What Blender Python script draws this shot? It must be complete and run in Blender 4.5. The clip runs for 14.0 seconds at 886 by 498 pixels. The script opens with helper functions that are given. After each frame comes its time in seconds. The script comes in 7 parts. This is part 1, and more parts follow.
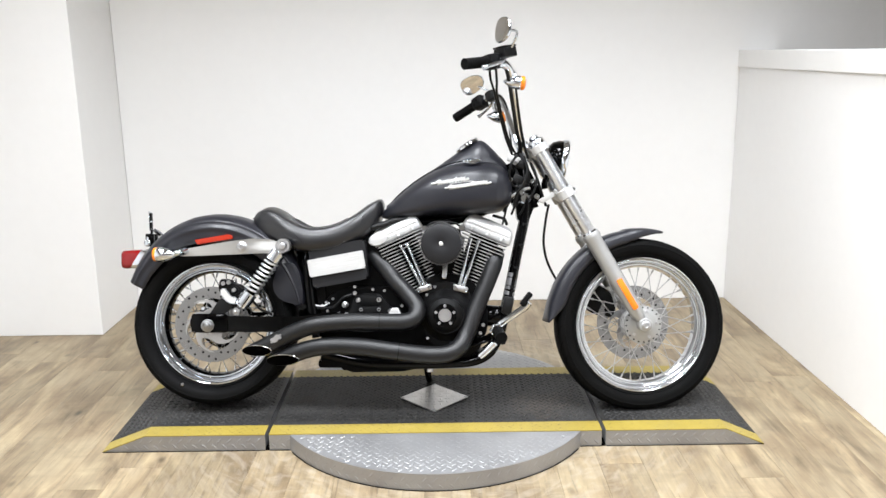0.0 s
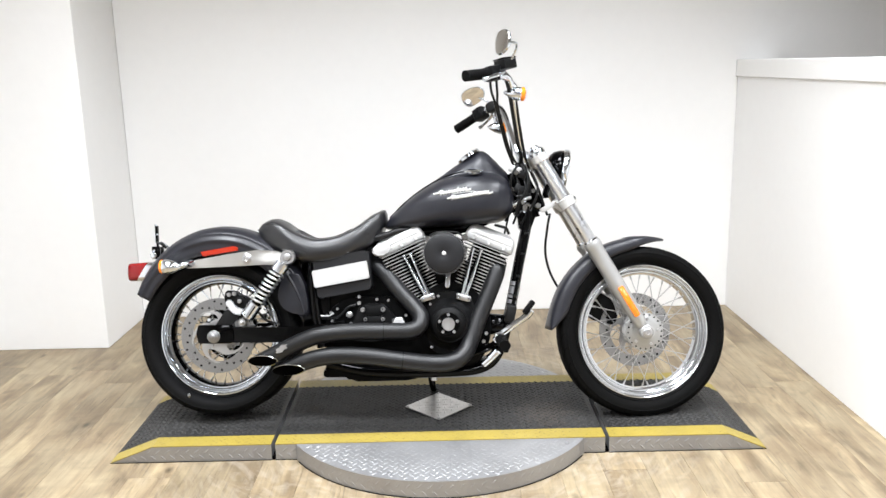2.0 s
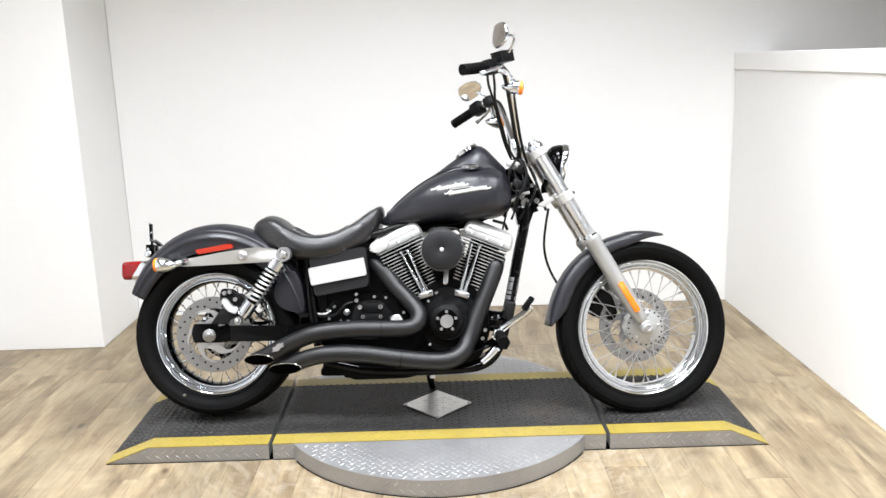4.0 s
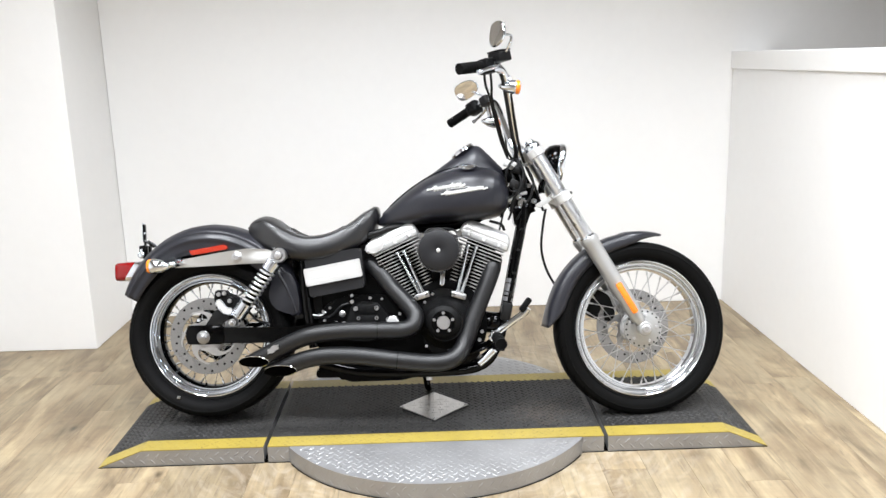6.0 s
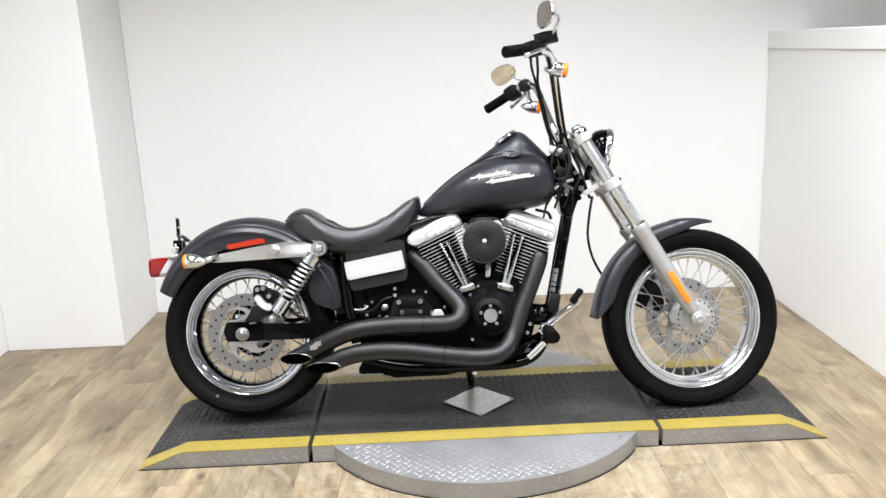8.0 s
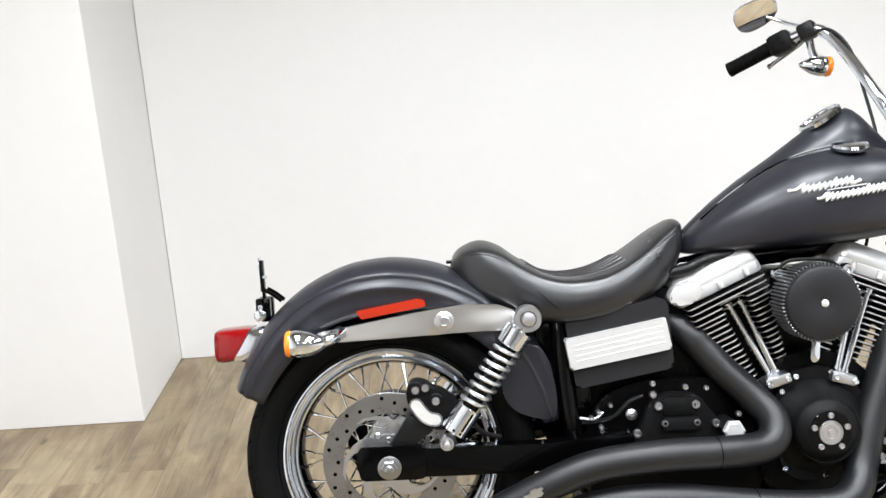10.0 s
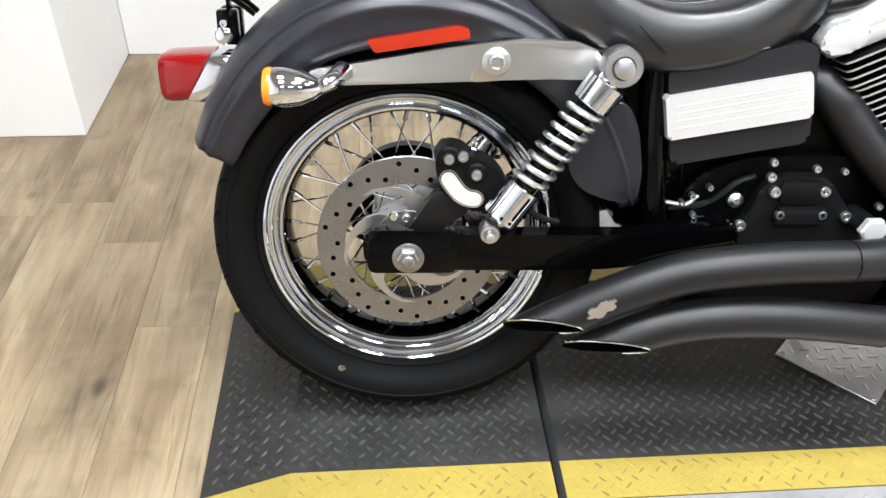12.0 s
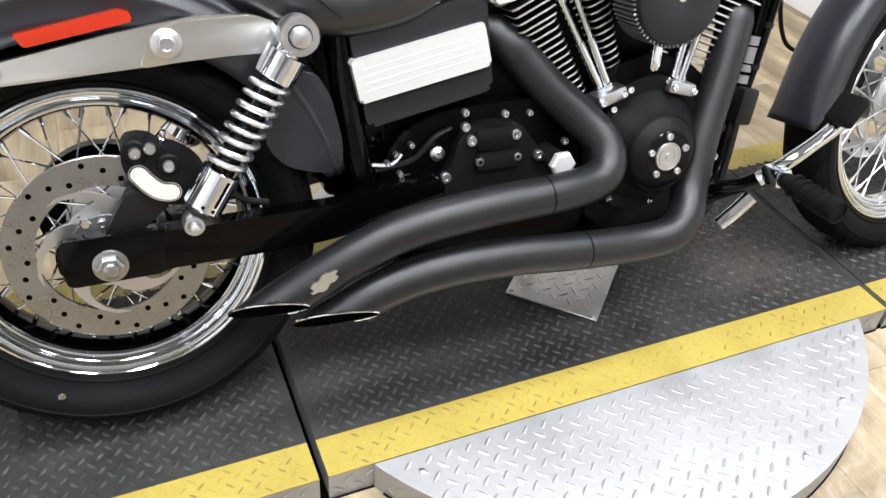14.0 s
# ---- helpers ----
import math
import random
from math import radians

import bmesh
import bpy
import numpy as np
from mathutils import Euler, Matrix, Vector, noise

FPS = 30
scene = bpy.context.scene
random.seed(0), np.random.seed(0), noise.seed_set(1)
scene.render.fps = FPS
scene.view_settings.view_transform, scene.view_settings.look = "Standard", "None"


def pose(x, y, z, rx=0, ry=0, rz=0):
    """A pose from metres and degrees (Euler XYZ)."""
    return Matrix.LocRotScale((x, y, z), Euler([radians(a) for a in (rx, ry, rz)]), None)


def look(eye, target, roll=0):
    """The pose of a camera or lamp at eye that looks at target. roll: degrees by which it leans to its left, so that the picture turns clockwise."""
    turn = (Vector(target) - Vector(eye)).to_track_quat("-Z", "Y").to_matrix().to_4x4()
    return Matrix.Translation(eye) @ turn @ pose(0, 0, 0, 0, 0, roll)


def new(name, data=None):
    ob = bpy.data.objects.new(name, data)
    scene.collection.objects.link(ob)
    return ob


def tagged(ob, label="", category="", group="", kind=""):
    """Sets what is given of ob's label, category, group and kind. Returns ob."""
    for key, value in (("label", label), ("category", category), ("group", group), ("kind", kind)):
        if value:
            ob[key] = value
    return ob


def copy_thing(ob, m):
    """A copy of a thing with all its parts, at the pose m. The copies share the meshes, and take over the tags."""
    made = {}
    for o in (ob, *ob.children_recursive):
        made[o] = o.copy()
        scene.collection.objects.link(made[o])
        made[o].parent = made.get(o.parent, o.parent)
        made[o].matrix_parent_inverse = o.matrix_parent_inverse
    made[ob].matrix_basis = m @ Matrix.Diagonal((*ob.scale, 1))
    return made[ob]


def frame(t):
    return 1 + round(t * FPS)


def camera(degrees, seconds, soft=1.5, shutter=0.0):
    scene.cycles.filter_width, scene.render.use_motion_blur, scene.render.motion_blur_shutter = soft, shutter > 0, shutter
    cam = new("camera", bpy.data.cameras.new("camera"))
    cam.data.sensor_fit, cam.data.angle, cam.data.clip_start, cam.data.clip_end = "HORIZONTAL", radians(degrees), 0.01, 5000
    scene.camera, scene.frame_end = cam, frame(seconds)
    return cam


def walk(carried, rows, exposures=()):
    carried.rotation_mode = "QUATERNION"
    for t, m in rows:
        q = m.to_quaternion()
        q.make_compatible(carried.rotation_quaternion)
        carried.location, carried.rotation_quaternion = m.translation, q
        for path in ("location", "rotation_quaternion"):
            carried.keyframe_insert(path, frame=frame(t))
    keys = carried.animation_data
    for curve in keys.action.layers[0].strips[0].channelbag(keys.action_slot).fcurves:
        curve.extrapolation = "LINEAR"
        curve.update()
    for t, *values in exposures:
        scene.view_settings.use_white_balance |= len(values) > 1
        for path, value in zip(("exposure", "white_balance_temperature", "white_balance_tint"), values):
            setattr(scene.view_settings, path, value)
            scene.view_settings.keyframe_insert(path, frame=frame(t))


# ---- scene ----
cam = camera(56.3, 14.0)
PATH = [
    (0, (0.859, -3.06, 1.385), (0.871, -1.114, 0.92), -0.6),
    (0.5, (0.852, -3.077, 1.384), (0.875, -1.128, 0.934), -1.0),
    (1, (0.847, -3.094, 1.381), (0.867, -1.14, 0.952), -0.7),
    (1.5, (0.851, -3.101, 1.384), (0.866, -1.148, 0.95), -0.8),
    (2, (0.855, -3.096, 1.385), (0.863, -1.144, 0.948), -1.2),
    (2.5, (0.857, -3.089, 1.381), (0.868, -1.139, 0.938), -1.6),
    (3, (0.851, -3.082, 1.377), (0.862, -1.13, 0.942), -1.3),
    (5.5, (0.853, -3.038, 1.376), (0.876, -1.093, 0.912), -2.0),
    (6, (0.844, -3.035, 1.377), (0.873, -1.086, 0.929), -1.5),
    (6.5, (0.852, -3.024, 1.38), (0.903, -1.075, 0.932), -0.9),
    (7, (0.841, -3.01, 1.381), (0.846, -1.063, 0.922), -0.9),
    (7.5, (0.822, -2.999, 1.387), (0.849, -1.052, 0.929), -0.6),
    (8, (0.694, -2.932, 1.372), (0.716, -0.99, 0.894), -2.4),
    (8.5, (0.579, -2.714, 1.34), (0.515, -0.78, 0.832), -3.2),
    (9, (0.407, -2.369, 1.379), (0.22, -0.443, 0.873), -2.8),
    (9.2, (0.313, -2.216, 1.357), (0.209, -0.281, 0.861), -2.9),
    (11.3, (-0.043, -1.107, 1.258), (0.099, 0.652, 0.317), -1.8),
    (11.5, (-0.031, -1.105, 1.242), (0.087, 0.605, 0.212), -1.7),
    (12, (-0.03, -1.109, 1.186), (0.107, 0.458, -0.049), 1.5),
    (12.5, (-0.023, -1.123, 1.161), (0.134, 0.377, -0.153), 2.3),
    (13, (-0.009, -1.11, 1.164), (0.281, 0.387, -0.131), 4.5),
    (13.5, (0.014, -1.103, 1.169), (0.476, 0.358, -0.116), 4.3),
    (14, (0.047, -1.11, 1.175), (0.717, 0.294, -0.082), 4.5),
]
walk(cam, [(t, look(eye, target, roll)) for t, eye, target, roll in PATH],
     [(0.0, -0.07), (1.5, 0.0), (3.0, 0.06), (5.5, 0.0), (8.0, -0.08), (9.2, -0.10), (11.3, 0.06), (14.0, 0.06)])

# ---- light ----
world = bpy.data.worlds.new("world")
scene.world = world
world.use_nodes = True
world.node_tree.nodes["Background"].inputs[0].default_value = (0.9, 0.93, 1.0, 1)
world.node_tree.nodes["Background"].inputs[1].default_value = 0.05

ROOM_H = 3.0
# the row at y -4.20 is unseen fill, added to brighten chrome and pipe sides
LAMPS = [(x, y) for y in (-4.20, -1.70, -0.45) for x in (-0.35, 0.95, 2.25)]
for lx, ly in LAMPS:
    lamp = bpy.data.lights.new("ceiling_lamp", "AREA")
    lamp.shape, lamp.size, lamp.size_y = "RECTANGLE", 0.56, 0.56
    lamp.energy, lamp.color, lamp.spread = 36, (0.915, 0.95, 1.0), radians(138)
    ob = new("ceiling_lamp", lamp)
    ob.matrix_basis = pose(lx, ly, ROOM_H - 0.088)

# ---- materials ----


def material(name, color, rough=0.5, metal=0.0, coat=0.0, bump=0.0, bump_scale=200.0, vary=0.0, vary_scale=6.0, rough_vary=0.0,
             spec=0.5, trans=0.0, coords="Object"):
    """A principled material with a slow stain, a fine grain and a relief."""
    m = bpy.data.materials.new(name)
    m.use_nodes = True
    nt = m.node_tree
    b = nt.nodes["Principled BSDF"]
    b.inputs["Base Color"].default_value = (*color, 1)
    b.inputs["Roughness"].default_value = rough
    b.inputs["Metallic"].default_value = metal
    b.inputs["Coat Weight"].default_value = coat
    b.inputs["Coat Roughness"].default_value = 0.08
    b.inputs["Specular IOR Level"].default_value = spec
    b.inputs["Transmission Weight"].default_value = trans
    tc = nt.nodes.new("ShaderNodeTexCoord")
    if vary or rough_vary:
        n1 = nt.nodes.new("ShaderNodeTexNoise")
        n1.inputs["Scale"].default_value, n1.inputs["Detail"].default_value = vary_scale, 6
        n2 = nt.nodes.new("ShaderNodeTexNoise")
        n2.inputs["Scale"].default_value, n2.inputs["Detail"].default_value = vary_scale * 14, 3
        for n in (n1, n2):
            nt.links.new(tc.outputs[coords], n.inputs["Vector"])
        mix = nt.nodes.new("ShaderNodeMath")
        mix.operation = "MULTIPLY_ADD"
        mix.inputs[1].default_value = 0.4
        nt.links.new(n2.outputs[0], mix.inputs[0])
        half = nt.nodes.new("ShaderNodeMath")
        half.operation = "MULTIPLY"
        half.inputs[1].default_value = 0.6
        nt.links.new(n1.outputs[0], half.inputs[0])
        nt.links.new(half.outputs[0], mix.inputs[2])
        if vary:
            r = nt.nodes.new("ShaderNodeMapRange")
            r.inputs["From Min"].default_value, r.inputs["From Max"].default_value = 0.3, 0.7
            r.inputs["To Min"].default_value, r.inputs["To Max"].default_value = 1 - vary, 1 + vary
            nt.links.new(mix.outputs[0], r.inputs["Value"])
            v = nt.nodes.new("ShaderNodeVectorMath")
            v.operation = "SCALE"
            v.inputs[0].default_value = color
            nt.links.new(r.outputs[0], v.inputs["Scale"])
            nt.links.new(v.outputs[0], b.inputs["Base Color"])
        if rough_vary:
            r = nt.nodes.new("ShaderNodeMapRange")
            r.inputs["From Min"].default_value, r.inputs["From Max"].default_value = 0.3, 0.7
            r.inputs["To Min"].default_value, r.inputs["To Max"].default_value = max(rough - rough_vary, 0.02), rough + rough_vary
            nt.links.new(mix.outputs[0], r.inputs["Value"])
            nt.links.new(r.outputs[0], b.inputs["Roughness"])
    if bump:
        n = nt.nodes.new("ShaderNodeTexNoise")
        n.inputs["Scale"].default_value, n.inputs["Detail"].default_value = bump_scale, 4
        nt.links.new(tc.outputs[coords], n.inputs["Vector"])
        bp = nt.nodes.new("ShaderNodeBump")
        bp.inputs["Strength"].default_value, bp.inputs["Distance"].default_value = bump, 0.002
        nt.links.new(n.outputs[0], bp.inputs["Height"])
        nt.links.new(bp.outputs[0], b.inputs["Normal"])
    return m


def brushed(name, color, rough, scale=(2, 300, 300), vary=0.12):
    """Metal with fine lines along one axis."""
    m = material(name, color, rough, 1.0)
    nt = m.node_tree
    b = nt.nodes["Principled BSDF"]
    tc = nt.nodes.new("ShaderNodeTexCoord")
    mp = nt.nodes.new("ShaderNodeMapping")
    mp.inputs["Scale"].default_value = scale
    n = nt.nodes.new("ShaderNodeTexNoise")
    n.inputs["Scale"].default_value, n.inputs["Detail"].default_value = 3, 4
    nt.links.new(tc.outputs["Object"], mp.inputs["Vector"])
    nt.links.new(mp.outputs[0], n.inputs["Vector"])
    r = nt.nodes.new("ShaderNodeMapRange")
    r.inputs["To Min"].default_value, r.inputs["To Max"].default_value = rough - vary, rough + vary
    nt.links.new(n.outputs[0], r.inputs["Value"])
    nt.links.new(r.outputs[0], b.inputs["Roughness"])
    bp = nt.nodes.new("ShaderNodeBump")
    bp.inputs["Strength"].default_value, bp.inputs["Distance"].default_value = 0.02, 0.0002
    nt.links.new(n.outputs[0], bp.inputs["Height"])
    nt.links.new(bp.outputs[0], b.inputs["Normal"])
    return m


def wood_material():
    """Pale greyed oak vinyl: long grain, broad tan and grey streaks, a few knots; each plank differs."""
    m = bpy.data.materials.new("oak_plank")
    m.use_nodes = True
    nt = m.node_tree
    b = nt.nodes["Principled BSDF"]
    tc, info = nt.nodes.new("ShaderNodeTexCoord"), nt.nodes.new("ShaderNodeObjectInfo")
    off = nt.nodes.new("ShaderNodeVectorMath")
    off.operation = "SCALE"
    off.inputs[0].default_value = (7.3, 19.1, 3.7)
    nt.links.new(info.outputs["Random"], off.inputs["Scale"])
    add = nt.nodes.new("ShaderNodeVectorMath")
    nt.links.new(tc.outputs["Object"], add.inputs[0])
    nt.links.new(off.outputs[0], add.inputs[1])

    def streak(scale, freq, detail, warp):
        mp = nt.nodes.new("ShaderNodeMapping")
        mp.inputs["Scale"].default_value = scale
        nt.links.new(add.outputs[0], mp.inputs["Vector"])
        n = nt.nodes.new("ShaderNodeTexNoise")
        n.inputs["Scale"].default_value, n.inputs["Detail"].default_value, n.inputs["Distortion"].default_value = freq, detail, warp
        nt.links.new(mp.outputs[0], n.inputs["Vector"])
        return n.outputs[0]

    broad = streak((8, 1.9, 1), 1.0, 5, 1.4)
    fine = streak((42, 3.2, 1), 1.5, 6, 0.8)
    blotch = streak((4.5, 2.4, 1), 1.3, 2, 0.3)
    ramp = nt.nodes.new("ShaderNodeValToRGB")
    e = ramp.color_ramp.elements
    e[0].position, e[0].color = 0.28, (0.150, 0.107, 0.062, 1)
    e[1].position, e[1].color = 0.76, (0.400, 0.318, 0.192, 1)
    for p, c in ((0.44, (0.200, 0.148, 0.088, 1)), (0.57, (0.268, 0.205, 0.124, 1))):
        s = e.new(p)
        s.color = c
    nt.links.new(broad, ramp.inputs[0])
    grey = nt.nodes.new("ShaderNodeMix")
    grey.data_type = "RGBA"
    grey.inputs["B"].default_value = (0.318, 0.260, 0.166, 1)
    mr = nt.nodes.new("ShaderNodeMapRange")
    mr.inputs["From Min"].default_value, mr.inputs["From Max"].default_value = 0.42, 0.68
    mr.inputs["To Max"].default_value = 0.6
    nt.links.new(blotch, mr.inputs["Value"])
    nt.links.new(mr.outputs[0], grey.inputs["Factor"])
    nt.links.new(ramp.outputs[0], grey.inputs["A"])
    mr2 = nt.nodes.new("ShaderNodeMapRange")
    mr2.inputs["From Min"].default_value, mr2.inputs["From Max"].default_value = 0.3, 0.7
    mr2.inputs["To Min"].default_value, mr2.inputs["To Max"].default_value = 0.84, 1.12
    nt.links.new(fine, mr2.inputs["Value"])
    tone = nt.nodes.new("ShaderNodeMapRange")
    tone.inputs["To Min"].default_value, tone.inputs["To Max"].default_value = 0.86, 1.12
    nt.links.new(info.outputs["Random"], tone.inputs["Value"])
    prod = nt.nodes.new("ShaderNodeMath")
    prod.operation = "MULTIPLY"
    nt.links.new(mr2.outputs[0], prod.inputs[0])
    nt.links.new(tone.outputs[0], prod.inputs[1])
    knots = nt.nodes.new("ShaderNodeTexVoronoi")
    knots.inputs["Scale"].default_value = 1.0
    mp = nt.nodes.new("ShaderNodeMapping")
    mp.inputs["Scale"].default_value = (6.5, 3.4, 1)
    nt.links.new(add.outputs[0], mp.inputs["Vector"])
    nt.links.new(mp.outputs[0], knots.inputs["Vector"])
    kr = nt.nodes.new("ShaderNodeMapRange")
    kr.inputs["From Min"].default_value, kr.inputs["From Max"].default_value = 0.03, 0.11
    kr.inputs["To Min"].default_value = 0.42
    nt.links.new(knots.outputs["Distance"], kr.inputs["Value"])
    for value, lo, hi, dark, light in ((streak((2.2, 34, 1), 1.5, 3, 0.6), 0.35, 0.65, 0.965, 1.025), (streak((6, 4.0, 1), 1.2, 5, 1.5), 0.30, 0.48, 0.80, 1.03),
                                           (streak((30, 1.7, 1), 1.6, 8, 2.2), 0.30, 0.42, 0.72, 1.02)):
        mark = nt.nodes.new("ShaderNodeMapRange")
        mark.inputs["From Min"].default_value, mark.inputs["From Max"].default_value = lo, hi
        mark.inputs["To Min"].default_value, mark.inputs["To Max"].default_value = dark, light
        nt.links.new(value, mark.inputs["Value"])
        step = nt.nodes.new("ShaderNodeMath")
        step.operation = "MULTIPLY"
        nt.links.new(prod.outputs[0], step.inputs[0])
        nt.links.new(mark.outputs[0], step.inputs[1])
        prod = step
    prod2 = nt.nodes.new("ShaderNodeMath")
    prod2.operation = "MULTIPLY"
    nt.links.new(prod.outputs[0], prod2.inputs[0])
    nt.links.new(kr.outputs[0], prod2.inputs[1])
    sc = nt.nodes.new("ShaderNodeVectorMath")
    sc.operation = "SCALE"
    nt.links.new(grey.outputs["Result"], sc.inputs[0])
    nt.links.new(prod2.outputs[0], sc.inputs["Scale"])
    # pale scuffs in arcs where the turntable's edge and the wheels of stands have rubbed the floor
    geo, sep = nt.nodes.new("ShaderNodeNewGeometry"), nt.nodes.new("ShaderNodeSeparateXYZ")
    away = nt.nodes.new("ShaderNodeVectorMath")
    away.operation = "SUBTRACT"
    away.inputs[1].default_value = (0.84, -0.06, 0.0)
    nt.links.new(geo.outputs["Position"], away.inputs[0])
    nt.links.new(away.outputs[0], sep.inputs[0])
    dist, ang, arc = nt.nodes.new("ShaderNodeVectorMath"), nt.nodes.new("ShaderNodeMath"), nt.nodes.new("ShaderNodeCombineXYZ")
    dist.operation, ang.operation = "LENGTH", "ARCTAN2"
    nt.links.new(away.outputs[0], dist.inputs[0])
    nt.links.new(sep.outputs["Y"], ang.inputs[0])
    nt.links.new(sep.outputs["X"], ang.inputs[1])
    nt.links.new(dist.outputs["Value"], arc.inputs["X"])
    nt.links.new(ang.outputs[0], arc.inputs["Y"])
    stretch = nt.nodes.new("ShaderNodeMapping")
    stretch.inputs["Scale"].default_value = (15, 4.5, 1)
    nt.links.new(arc.outputs[0], stretch.inputs["Vector"])
    rub = nt.nodes.new("ShaderNodeTexNoise")
    rub.inputs["Scale"].default_value, rub.inputs["Detail"].default_value, rub.inputs["Distortion"].default_value = 1.0, 7, 2.6
    nt.links.new(stretch.outputs[0], rub.inputs["Vector"])
    near = nt.nodes.new("ShaderNodeMapRange")
    near.inputs["From Min"].default_value, near.inputs["From Max"].default_value = 1.25, 0.70
    nt.links.new(dist.outputs["Value"], near.inputs["Value"])
    line = nt.nodes.new("ShaderNodeMapRange")
    line.inputs["From Min"].default_value, line.inputs["From Max"].default_value, line.inputs["To Max"].default_value = 0.45, 0.75, 0.42
    nt.links.new(rub.outputs[0], line.inputs["Value"])
    both = nt.nodes.new("ShaderNodeMath")
    both.operation = "MULTIPLY"
    nt.links.new(near.outputs[0], both.inputs[0])
    nt.links.new(line.outputs[0], both.inputs[1])
    pale = nt.nodes.new("ShaderNodeMix")
    pale.data_type = "RGBA"
    pale.inputs["B"].default_value = (0.46, 0.41, 0.34, 1)
    nt.links.new(both.outputs[0], pale.inputs["Factor"])
    nt.links.new(sc.outputs[0], pale.inputs["A"])
    nt.links.new(pale.outputs["Result"], b.inputs["Base Color"])
    b.inputs["Roughness"].default_value = 0.42
    bp = nt.nodes.new("ShaderNodeBump")
    bp.inputs["Strength"].default_value, bp.inputs["Distance"].default_value = 0.25, 0.001
    nt.links.new(fine, bp.inputs["Height"])
    nt.links.new(bp.outputs[0], b.inputs["Normal"])
    return m


